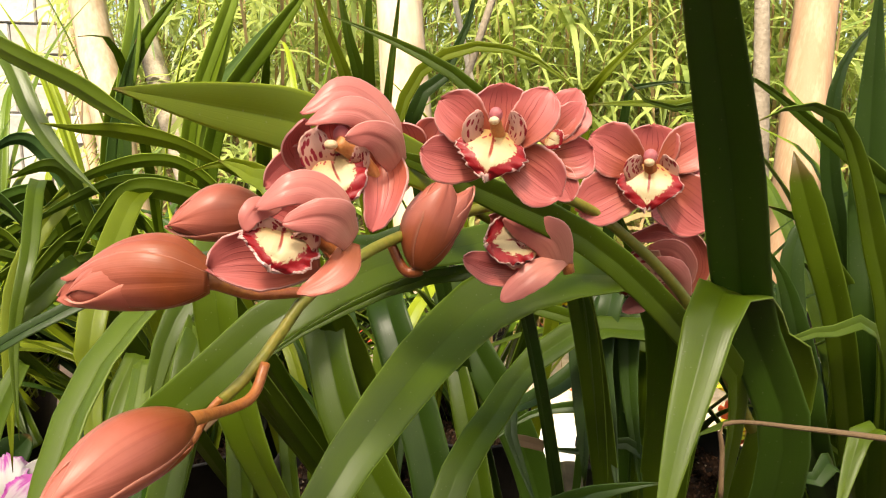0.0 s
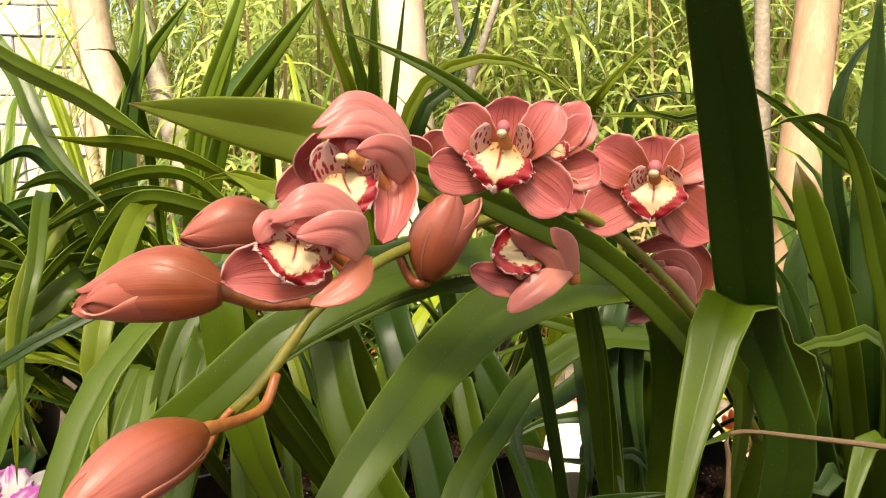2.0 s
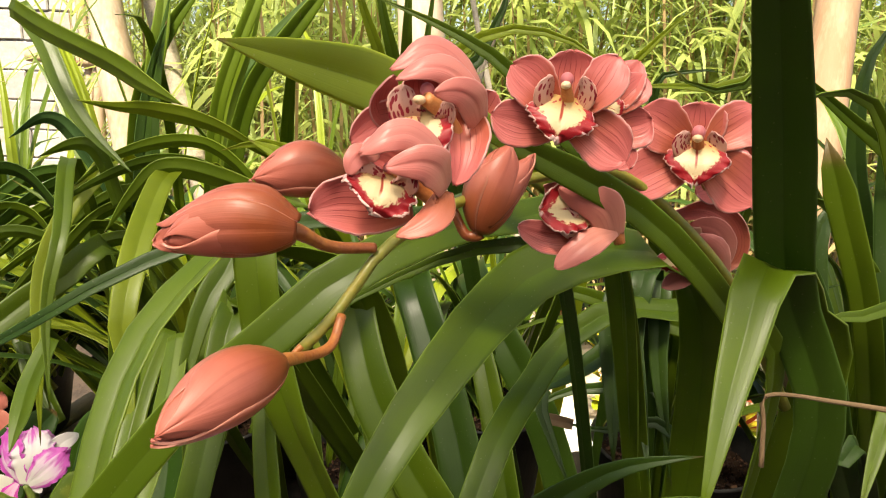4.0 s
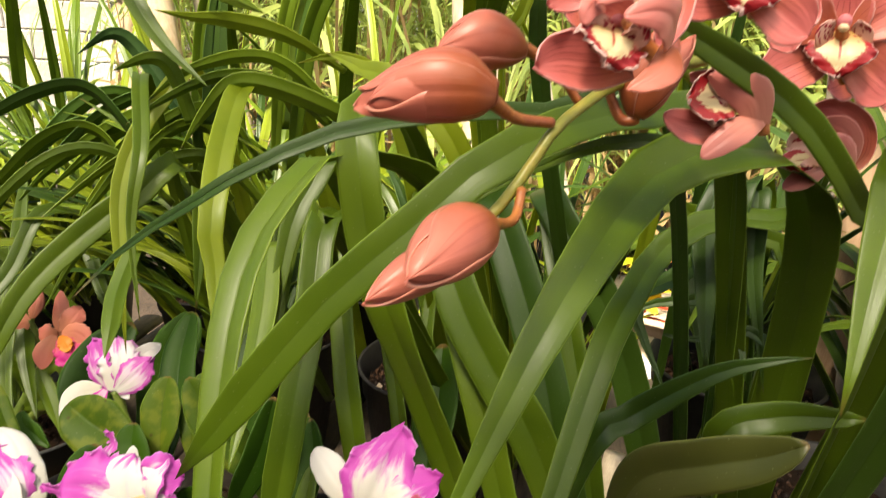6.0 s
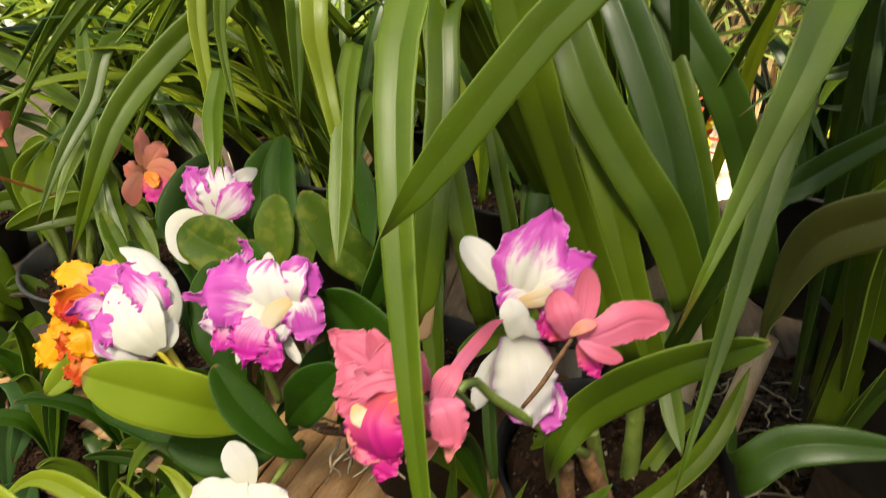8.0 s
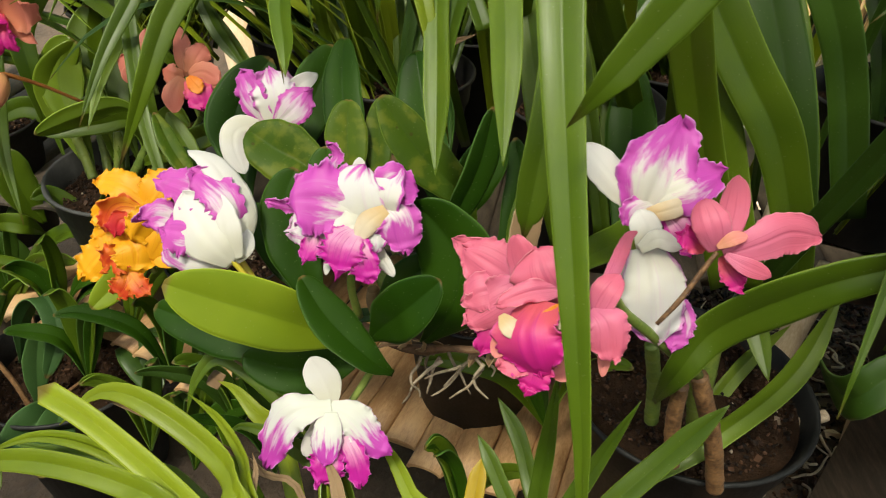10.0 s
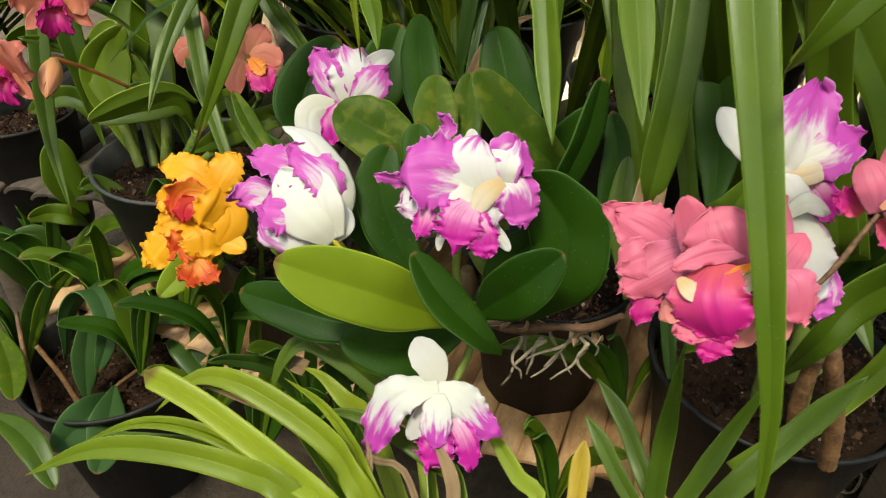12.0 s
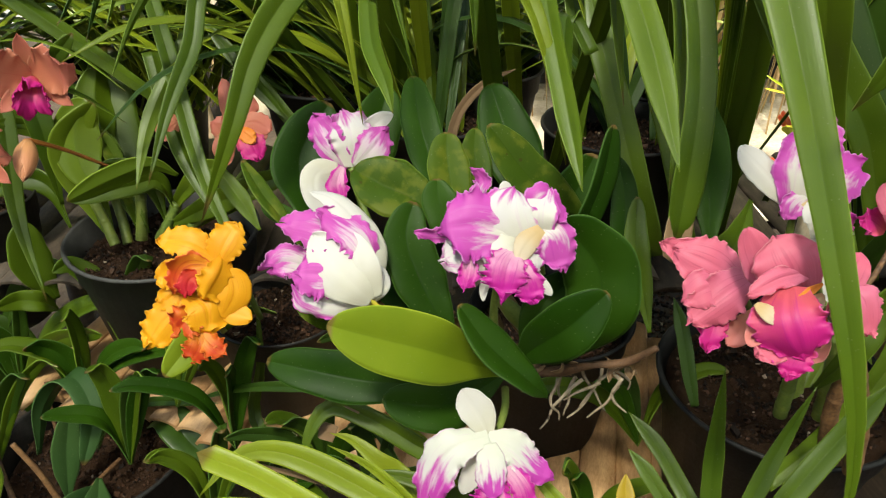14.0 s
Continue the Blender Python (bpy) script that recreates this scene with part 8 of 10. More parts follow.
leaf(low_orchid_b, [(-0.279, 0.448, 0.409), (-0.293, 0.458, 0.495), (-0.307, 0.451, 0.539), (-0.315, 0.435, 0.551)], 0.0246, (-0.9, -0.14, -0.4), LEAF_CATTLEYA, oval=True)
leaf(low_orchid_b, [(-0.279, 0.448, 0.409), (-0.297, 0.461, 0.5), (-0.316, 0.457, 0.547), (-0.326, 0.44, 0.559)], 0.0254, (-0.26, -0.87, -0.43), LEAF_CATTLEYA, oval=True)
leaf(low_orchid_b, [(-0.913, 0.869, 0.398), (-0.884, 0.883, 0.491), (-0.853, 0.874, 0.531), (-0.833, 0.854, 0.538)], 0.0385, (-0.7, -0.08, 0.71), LEAF_DARK, oval=True)
leaf(low_orchid_b, [(-0.913, 0.869, 0.398), (-0.931, 0.894, 0.507), (-0.967, 0.895, 0.56), (-0.985, 0.872, 0.563)], 0.0379, (-0.28, -0.77, -0.57), LEAF_MID, oval=True)
leaf(low_orchid_b, [(-0.913, 0.869, 0.398), (-0.888, 0.897, 0.511), (-0.862, 0.9, 0.569), (-0.846, 0.877, 0.572)], 0.0391, (-0.8, -0.42, 0.42), LEAF_DARK, oval=True)
leaf(low_orchid_b, [(-1.099, 0.88, 0.323), (-1.104, 0.896, 0.418), (-1.124, 0.886, 0.457), (-1.133, 0.867, 0.464)], 0.0345, (-0.69, -0.34, -0.64), LEAF_CATTLEYA, oval=True)
leaf(low_orchid_b, [(-1.099, 0.88, 0.323), (-1.035, 0.904, 0.431), (-0.958, 0.903, 0.483), (-0.912, 0.882, 0.489)], 0.0399, (-0.08, 0.86, 0.5), LEAF_MID, oval=True)
leaf(low_orchid_b, [(-1.099, 0.88, 0.323), (-1.043, 0.89, 0.411), (-0.975, 0.876, 0.444), (-0.936, 0.858, 0.454)], 0.0344, (-0.32, 0.19, 0.93), LEAF_MID, oval=True)
leaf(low_orchid_b, [(-1.099, 0.88, 0.323), (-1.082, 0.907, 0.435), (-1.072, 0.909, 0.491), (-1.063, 0.887, 0.494)], 0.0226, (-0.7, -0.72, -0.02), LEAF_DARK, oval=True)
leaf(low_orchid_b, [(-1.099, 0.88, 0.323), (-1.123, 0.897, 0.419), (-1.17, 0.888, 0.459), (-1.193, 0.869, 0.466)], 0.0273, (-0.5, -0.15, -0.85), LEAF_DARK, oval=True)
leaf(low_orchid_b, [(-1.099, 0.88, 0.323), (-1.135, 0.898, 0.421), (-1.201, 0.891, 0.463), (-1.234, 0.871, 0.468)], 0.0404, (0.06, -0.92, -0.4), LEAF_CATTLEYA, oval=True)
leaf(low_orchid_b, [(-0.976, 0.821, 0.327), (-0.934, 0.834, 0.419), (-0.884, 0.823, 0.456), (-0.854, 0.805, 0.465)], 0.0316, (-0.08, 0.78, 0.63), LEAF_CATTLEYA, oval=True)
leaf(low_orchid_b, [(-0.976, 0.821, 0.327), (-0.916, 0.831, 0.415), (-0.842, 0.818, 0.449), (-0.798, 0.8, 0.459)], 0.0358, (0.08, 0.9, 0.42), LEAF_CATTLEYA, oval=True)
leaf(low_orchid_b, [(-0.976, 0.821, 0.327), (-1.003, 0.838, 0.423), (-1.052, 0.83, 0.464), (-1.077, 0.81, 0.47)], 0.0382, (0.21, -0.95, -0.22), LEAF_MID, oval=True)
leaf(low_orchid_b, [(-0.976, 0.821, 0.327), (-0.971, 0.85, 0.441), (-0.975, 0.853, 0.499), (-0.974, 0.831, 0.503)], 0.0297, (-0.3, -0.91, -0.29), LEAF_MID, oval=True)
leaf(low_orchid_b, [(-0.976, 0.821, 0.327), (-0.988, 0.838, 0.423), (-1.016, 0.829, 0.463), (-1.029, 0.81, 0.471)], 0.0373, (-0.63, -0.31, -0.71), LEAF_CATTLEYA, oval=True)
leaf(low_orchid_b, [(-0.884, 0.718, 0.319), (-0.863, 0.739, 0.421), (-0.843, 0.737, 0.472), (-0.829, 0.717, 0.479)], 0.0224, (-0.71, 0.42, 0.57), LEAF_MID, oval=True)
leaf(low_orchid_b, [(-0.884, 0.718, 0.319), (-0.87, 0.738, 0.421), (-0.858, 0.736, 0.47), (-0.85, 0.717, 0.478)], 0.0292, (-0.8, -0.6, 0.04), LEAF_DARK, oval=True)
leaf(low_orchid_b, [(-0.884, 0.718, 0.319), (-0.906, 0.725, 0.401), (-0.947, 0.71, 0.431), (-0.968, 0.694, 0.443)], 0.0293, (0.16, -0.89, -0.43), LEAF_CATTLEYA, oval=True)
leaf(low_orchid_b, [(-0.884, 0.718, 0.319), (-0.858, 0.741, 0.425), (-0.829, 0.741, 0.478), (-0.812, 0.721, 0.485)], 0.0289, (-0.8, -0.31, 0.51), LEAF_CATTLEYA, oval=True)
leaf(low_orchid_b, [(-0.884, 0.718, 0.319), (-0.888, 0.744, 0.428), (-0.903, 0.746, 0.485), (-0.909, 0.726, 0.49)], 0.0372, (-0.93, -0.12, -0.35), LEAF_MID, oval=True)
leaf(low_orchid_b, [(-0.716, 0.674, 0.381), (-0.756, 0.685, 0.468), (-0.818, 0.675, 0.506), (-0.851, 0.657, 0.515)], 0.0272, (0.06, -0.9, -0.42), LEAF_CATTLEYA, oval=True)
leaf(low_orchid_b, [(-0.716, 0.674, 0.381), (-0.697, 0.7, 0.491), (-0.676, 0.704, 0.551), (-0.663, 0.683, 0.556)], 0.0266, (-0.89, -0.05, 0.46), LEAF_CATTLEYA, oval=True)
leaf(low_orchid_b, [(-0.716, 0.674, 0.381), (-0.711, 0.688, 0.473), (-0.709, 0.681, 0.516), (-0.707, 0.662, 0.524)], 0.0310, (-0.34, -0.85, -0.4), LEAF_CATTLEYA, oval=True)
leaf(low_orchid_b, [(-0.716, 0.674, 0.381), (-0.722, 0.691, 0.478), (-0.736, 0.687, 0.524), (-0.742, 0.668, 0.532)], 0.0282, (-0.18, -0.88, -0.45), LEAF_MID, oval=True)
leaf(low_orchid_b, [(-1.115, 0.778, 0.262), (-1.139, 0.803, 0.37), (-1.187, 0.802, 0.422), (-1.211, 0.782, 0.427)], 0.0283, (0, -0.94, -0.34), LEAF_MID, oval=True)
leaf(low_orchid_b, [(-1.115, 0.778, 0.262), (-1.067, 0.809, 0.38), (-1.013, 0.815, 0.443), (-0.98, 0.794, 0.448)], 0.0226, (-0.61, -0.32, 0.72), LEAF_MID, oval=True)
leaf(low_orchid_b, [(-1.115, 0.778, 0.262), (-1.132, 0.8, 0.365), (-1.171, 0.796, 0.413), (-1.19, 0.777, 0.42)], 0.0274, (0.12, -0.95, -0.28), LEAF_CATTLEYA, oval=True)
leaf(low_orchid_b, [(-1.115, 0.778, 0.262), (-1.081, 0.805, 0.373), (-1.045, 0.806, 0.429), (-1.023, 0.786, 0.435)], 0.0357, (-0.74, -0.35, 0.58), LEAF_DARK, oval=True)
leaf(low_orchid_b, [(-0.809, 0.747, 0.399), (-0.755, 0.768, 0.501), (-0.687, 0.766, 0.553), (-0.647, 0.746, 0.559)], 0.0219, (-0.49, -0.15, 0.86), LEAF_MID, oval=True)
leaf(low_orchid_b, [(-0.809, 0.747, 0.399), (-0.773, 0.774, 0.51), (-0.73, 0.778, 0.569), (-0.704, 0.756, 0.573)], 0.0205, (-0.38, 0.69, 0.62), LEAF_DARK, oval=True)
leaf(low_orchid_b, [(-0.809, 0.747, 0.399), (-0.8, 0.774, 0.51), (-0.794, 0.778, 0.569), (-0.789, 0.756, 0.572)], 0.0230, (-0.98, -0.13, 0.13), LEAF_MID, oval=True)
# the salmon cattleya in the grey pot
leaf(salmon_cattleya, [(-0.922, 0.956, 0.563), (-0.951, 0.984, 0.639), (-0.969, 0.996, 0.71), (-0.922, 1.014, 0.772)], 0.0581, (-0.9, -0.33, 0.27), LEAF_FRESH, oval=True)
leaf(salmon_cattleya, [(-0.883, 0.988, 0.557), (-0.919, 1.052, 0.65), (-0.935, 1.105, 0.728), (-0.937, 1.166, 0.818)], 0.0851, (-0.92, -0.36, 0.14), LEAF_MID, oval=True)
leaf(salmon_cattleya, [(-0.812, 0.937, 0.607), (-0.828, 0.944, 0.67), (-0.863, 0.923, 0.675), (-0.936, 0.885, 0.671)], 0.0305, (0.18, -0.35, -0.92), LEAF_MID, oval=True)
leaf(salmon_cattleya, [(-0.829, 0.937, 0.606), (-0.85, 0.958, 0.673), (-0.898, 0.958, 0.69), (-0.914, 0.935, 0.674)], 0.0311, (0.11, -0.37, -0.92), LEAF_MID, oval=True)
leaf(salmon_cattleya, [(-0.864, 0.949, 0.589), (-0.921, 1.03, 0.707), (-1.003, 0.996, 0.745), (-1.054, 0.953, 0.769)], 0.0224, (-0.17, -0.42, -0.89), LEAF_MID, oval=True)
leaf(salmon_cattleya, [(-0.837, 0.954, 0.597), (-0.785, 0.939, 0.664), (-0.742, 0.926, 0.699), (-0.711, 0.896, 0.69)], 0.0302, (-0.09, 0.4, 0.91), LEAF_FRESH, oval=True)
leaf(salmon_cattleya, [(-0.837, 0.949, 0.589), (-0.727, 0.88, 0.666), (-0.657, 0.876, 0.697), (-0.605, 0.862, 0.713)], 0.0371, (-0.29, 0.35, 0.89), LEAF_MID, oval=True)
leaf(salmon_cattleya, [(-1.022, 1.043, 0.546), (-1.053, 1.081, 0.603), (-1.102, 1.092, 0.618), (-1.161, 1.075, 0.592)], 0.0395, (0.11, -0.37, -0.92), LEAF_MID, oval=True)
leaf(salmon_cattleya, [(-0.991, 0.974, 0.624), (-0.994, 0.987, 0.731), (-0.997, 1.005, 0.794), (-0.929, 1.022, 0.873)], 0.0373, (-0.84, -0.29, 0.46), LEAF_MID, oval=True)
leaf(salmon_cattleya, [(-1.023, 0.934, 0.476), (-1.036, 0.93, 0.522), (-1.044, 0.933, 0.563), (-1.043, 0.943, 0.613)], 0.0579, (-0.85, -0.53, 0.01), LEAF_MID, oval=True)
leaf(salmon_cattleya, [(-1.023, 0.924, 0.46), (-1.024, 0.89, 0.499), (-1.049, 0.876, 0.513), (-1.065, 0.846, 0.522)], 0.0320, (0.09, -0.52, -0.85), LEAF_MID, oval=True)
leaf(salmon_cattleya, [(-0.88, 0.957, 0.564), (-0.892, 0.98, 0.633), (-0.921, 1.011, 0.715), (-0.973, 1.001, 0.735)], 0.0266, (-0.71, -0.54, -0.45), LEAF_BLOTCHED, oval=True)
leaf(salmon_cattleya, [(-0.844, 0.957, 0.565), (-0.758, 0.915, 0.629), (-0.716, 0.893, 0.651), (-0.686, 0.88, 0.667)], 0.0252, (-0.29, 0.36, 0.89), LEAF_FRESH, oval=True)
cane(salmon_cattleya, (-0.913, 0.936, 0.569), (-0.951, 0.973, 0.659), 0.009, STALK_GREEN)
cane(salmon_cattleya, (-0.845, 0.939, 0.574), (-0.809, 0.943, 0.633), 0.01, STALK_GREEN)
cane(salmon_cattleya, (-0.811, 0.919, 0.581), (-0.735, 0.907, 0.653), 0.009, STALK_GREEN)
cane(salmon_cattleya, (-0.88, 0.957, 0.564), (-0.874, 0.98, 0.634), 0.01, STALK_GREEN)
cane(salmon_cattleya, (-0.907, 0.971, 0.55), (-0.928, 1.016, 0.615), 0.009, STALK_GREEN)
bloom = flower_core(salmon_cattleya, [(-0.6771, 0.8538, 0.7273), (-0.6829, 0.8592, 0.7579), (-0.6868, 0.8617, 0.7824)], 0.0046, STALK_GREEN, "salmon cattleya flower with magenta lip and orange throat")
petal(bloom, [(-0.6897, 0.8654, 0.7809), (-0.6951, 0.8781, 0.8060), (-0.7026, 0.9007, 0.8384)], 0.0277, (0.98, 0.05, 0.19), SALMON, "sepal", wrap=-20, tip=1.5)
petal(bloom, [(-0.6925, 0.8640, 0.7860), (-0.7039, 0.8580, 0.7850), (-0.7190, 0.8638, 0.7906)], 0.0308, (0.15, 0.41, 0.90), SALMON, wrap=-20, ruffle=0.03)
petal(bloom, [(-0.6872, 0.8644, 0.7862), (-0.6735, 0.8733, 0.8051), (-0.6647, 0.8881, 0.8186)], 0.0338, (0.80, 0.06, -0.60), SALMON, ruffle=0.03, wrap=-20)
petal(bloom, [(-0.6840, 0.8613, 0.7851), (-0.6623, 0.8611, 0.7906), (-0.6412, 0.8584, 0.7788)], 0.0308, (-0.16, -0.41, -0.90), SALMON, ruffle=0.03, wrap=-20)
petal(bloom, [(-0.6938, 0.8593, 0.7828), (-0.7013, 0.8416, 0.7652), (-0.7005, 0.8295, 0.7427)], 0.0308, (-0.92, -0.22, 0.32), SALMON, "sepal", wrap=-24, tip=1.5)
petal(bloom, [(-0.6803, 0.8590, 0.7783), (-0.6599, 0.8540, 0.7736), (-0.6460, 0.8569, 0.7735)], 0.0200, (-0.15, -0.41, -0.90), SALMON, "sepal", wrap=-20)
petal(bloom, [(-0.6806, 0.8565, 0.7816), (-0.6665, 0.8402, 0.7682), (-0.6580, 0.8303, 0.7503)], 0.0385, (-0.87, -0.42, -0.27), LIP_HOT, "lip", ruffle=0.07, waves=4, wrap=-20, foot=0.5)
petal(bloom, [(-0.6825, 0.8542, 0.7855), (-0.6709, 0.8440, 0.7791), (-0.6614, 0.8395, 0.7704)], 0.0215, (-0.71, -0.47, -0.53), THROAT, "throat", ruffle=0.04, wrap=-20)
bloom = flower_core(salmon_cattleya, [(-0.7650, 0.9209, 0.7277), (-0.7711, 0.9253, 0.7516), (-0.7784, 0.9270, 0.7717)], 0.0049, STALK_GREEN, "salmon cattleya flower behind a strap leaf")
petal(bloom, [(-0.7766, 0.9257, 0.7697), (-0.7955, 0.9219, 0.7723), (-0.8135, 0.9308, 0.7789)], 0.0361, (0.27, 0.44, 0.85), SALMON, ruffle=0.03, wrap=-20)
petal(bloom, [(-0.7753, 0.9286, 0.7738), (-0.7737, 0.9395, 0.7927), (-0.7765, 0.9570, 0.8141)], 0.0246, (0.92, 0.32, -0.20), SALMON, "sepal", wrap=-20, tip=1.5)
petal(bloom, [(-0.7774, 0.9237, 0.7704), (-0.7920, 0.9141, 0.7611), (-0.7984, 0.9080, 0.7494)], 0.0279, (-0.69, -0.03, 0.72), SALMON, "sepal", wrap=-20)
cattleya_flower(salmon_cattleya, (-1.019, 0.852, 0.764), (0.11, -0.99, 0.11), (-0.02, 0.3, 0.95), 0.0605, SALMON, LIP_HOT, 0.7)
cattleya_flower(salmon_cattleya, (-0.937, 0.886, 0.85), (0.11, -0.99, 0.04), (-0.02, 0.3, 0.95), 0.0592, SALMON, LIP_HOT, 0.7)
bud(salmon_cattleya, (-0.968, 0.887, 0.762), (-0.961, 0.829, 0.731), 0.028, (-0.898, 0.958, 0.69), SALMON_BUD)
stalk(salmon_cattleya, [(-0.735, 0.907, 0.653), (-0.677, 0.875, 0.731), (-0.678, 0.877, 0.787)], 0.004, STALK_GREEN)
leaf(salmon_cattleya, [(-0.924, 0.955, 0.642), (-0.950, 0.978, 0.692), (-0.951, 0.999, 0.740), (-0.928, 1.013, 0.777)], 0.0714, (0.99, 0.14, -0.03), LEAF_FRESH, oval=True)
leaf(salmon_cattleya, [(-0.793, 0.921, 0.690), (-0.823, 0.910, 0.712), (-0.871, 0.880, 0.706), (-0.921, 0.844, 0.692)], 0.0365, (0.03, -0.04, 1.00), LEAF_FRESH, oval=True)
leaf(salmon_cattleya, [(-0.926, 1.037, 0.671), (-0.942, 1.068, 0.716), (-0.949, 1.095, 0.755), (-0.946, 1.123, 0.794)], 0.0624, (0.76, 0.59, -0.29), LEAF_MID, oval=True)
leaf(salmon_cattleya, [(-0.663, 0.795, 0.662), (-0.682, 0.814, 0.690), (-0.702, 0.831, 0.715), (-0.719, 0.845, 0.735)], 0.0266, (0.85, 0.34, 0.41), LEAF_FRESH, oval=True)
leaf(salmon_cattleya, [(-1.018, 1.052, 0.698), (-1.058, 1.066, 0.719), (-1.093, 1.052, 0.736), (-1.118, 1.018, 0.741)], 0.0410, (0.37, 0.06, 0.93), LEAF_MID, oval=True)
leaf(grass_cymbidium, [(-0.750, 0.952, 0.888), (-0.780, 0.899, 0.833), (-0.801, 0.852, 0.785), (-0.811, 0.799, 0.727)], 0.0215, (-0.93, -0.02, 0.37), LEAF_FRESH, tip=0.5, base=0.9)
leaf(grass_cymbidium, [(-0.814, 0.986, 0.854), (-0.794, 0.940, 0.787), (-0.765, 0.885, 0.725), (-0.718, 0.825, 0.655)], 0.0277, (-0.84, -0.54, 0.04), LEAF_MID, tip=0.5, base=0.9)
leaf(grass_cymbidium, [(-0.703, 0.994, 0.858), (-0.679, 0.967, 0.819), (-0.648, 0.945, 0.787), (-0.625, 0.930, 0.764)], 0.0214, (-0.80, -0.52, -0.31), LEAF_MID, tip=0.5, base=0.9)
# the orange cattleya
leaf(orange_cattleya, [(-0.703, 0.702, 0.618), (-0.731, 0.661, 0.594), (-0.748, 0.64, 0.579), (-0.765, 0.619, 0.566)], 0.0391, (0.75, -0.17, -0.65), LEAF_LIME_OVAL, oval=True)
stalk(orange_cattleya, [(-0.669, 0.743, 0.554), (-0.688, 0.735, 0.632), (-0.697, 0.689, 0.636)], 0.004, STALK_GREEN)
# the large cattleya flowers, petal by petal
bloom = flower_core(cattleya, [(-0.3572, 0.4776, 0.7794), (-0.3641, 0.4778, 0.8027), (-0.3705, 0.4756, 0.8208)], 0.0038, STALK_GREEN, "white cattleya flower with ragged magenta edges")
petal(bloom, [(-0.3819, 0.4910, 0.8255), (-0.3892, 0.5001, 0.8424), (-0.3907, 0.5089, 0.8588)], 0.0163, (0.97, 0.04, 0.24), WHITE, "sepal", wrap=20)
petal(bloom, [(-0.3956, 0.4721, 0.7939), (-0.4125, 0.4605, 0.7837), (-0.4156, 0.4501, 0.7720)], 0.0086, (-0.84, 0.34, 0.43), WHITE, "sepal")
petal(bloom, [(-0.3714, 0.4706, 0.7955), (-0.3657, 0.4591, 0.7858), (-0.3550, 0.4494, 0.7753)], 0.0115, (-0.86, -0.21, -0.48), WHITE, "sepal")
petal(bloom, [(-0.4037, 0.4985, 0.8291), (-0.4151, 0.5040, 0.8478), (-0.4101, 0.5098, 0.8600), (-0.4191, 0.5139, 0.8695)], 0.0182, (0.82, -0.36, 0.45), MAGENTA_PETAL, ruffle=0.1, waves=4)
petal(bloom, [(-0.4207, 0.4894, 0.8226), (-0.4449, 0.4853, 0.8199), (-0.4720, 0.4856, 0.8235)], 0.0143, (0.02, -0.00, 1.00), MAGENTA_PETAL, ruffle=0.1, waves=4)
petal(bloom, [(-0.3962, 0.4730, 0.8060), (-0.4229, 0.4717, 0.8107), (-0.4501, 0.4694, 0.8035)], 0.0421, (-0.07, 0.53, 0.84), WHITE_RIM, ruffle=0.05, waves=5, wrap=-12, foot=0.5)
petal(bloom, [(-0.3703, 0.4773, 0.8198), (-0.3974, 0.4751, 0.8303), (-0.4259, 0.4750, 0.8351), (-0.4515, 0.4793, 0.8287)], 0.0641, (0.10, 0.61, 0.78), WHITE_MAGENTA, ruffle=0.075, waves=7, wrap=-16, blunt=0.62, foot=0.45)
petal(bloom, [(-0.3764, 0.4670, 0.8080), (-0.3869, 0.4751, 0.8306), (-0.3892, 0.4858, 0.8462), (-0.3835, 0.4979, 0.8570)], 0.0516, (0.99, 0.07, 0.10), WHITE_RIM, wrap=-6, blunt=0.55, foot=0.8, ruffle=0.02, tip=1.5)
petal(bloom, [(-0.3643, 0.4751, 0.8201), (-0.3665, 0.4780, 0.8386), (-0.3628, 0.4878, 0.8495), (-0.3523, 0.4983, 0.8544)], 0.0363, (0.91, -0.42, -0.03), WHITE_RIM, wrap=-9, blunt=0.5, foot=0.7, ruffle=0.02, tip=1.6)
petal(bloom, [(-0.3803, 0.4681, 0.8167), (-0.3948, 0.4624, 0.8171), (-0.4147, 0.4590, 0.8065)], 0.0268, (-0.37, 0.65, 0.67), WHITE, wrap=-11, blunt=0.5, foot=0.7, ruffle=0.03)
petal(bloom, [(-0.3702, 0.4812, 0.8219), (-0.3552, 0.4852, 0.8457), (-0.3371, 0.4951, 0.8392)], 0.0440, (0.56, -0.47, -0.69), WHITE_MAGENTA, ruffle=0.05, waves=5, wrap=-16, blunt=0.5, foot=0.5)
petal(bloom, [(-0.3683, 0.4805, 0.8280), (-0.3528, 0.4666, 0.8255), (-0.3463, 0.4566, 0.7967)], 0.0411, (-0.87, -0.36, -0.34), MAGENTA_PETAL, ruffle=0.05, waves=4, wrap=-19, blunt=0.5, foot=0.5)
petal(bloom, [(-0.3662, 0.4722, 0.8229), (-0.3710, 0.4581, 0.8093), (-0.3728, 0.4518, 0.7964)], 0.0210, (-0.95, -0.09, 0.31), WHITE_RIM, ruffle=0.05, waves=5, wrap=-12)
petal(bloom, [(-0.3635, 0.4720, 0.8297), (-0.3774, 0.4612, 0.8227), (-0.3868, 0.4542, 0.8103)], 0.0210, (-0.75, 0.41, 0.53), CREAM, "column", wrap=-34, blunt=0.5, foot=0.5)
petal(bloom, [(-0.4252, 0.4689, 0.8067), (-0.4287, 0.4570, 0.7961), (-0.4332, 0.4500, 0.7858)], 0.0191, (-0.96, 0.16, 0.23), LIP_MAGENTA, "lip", ruffle=0.09, waves=4)
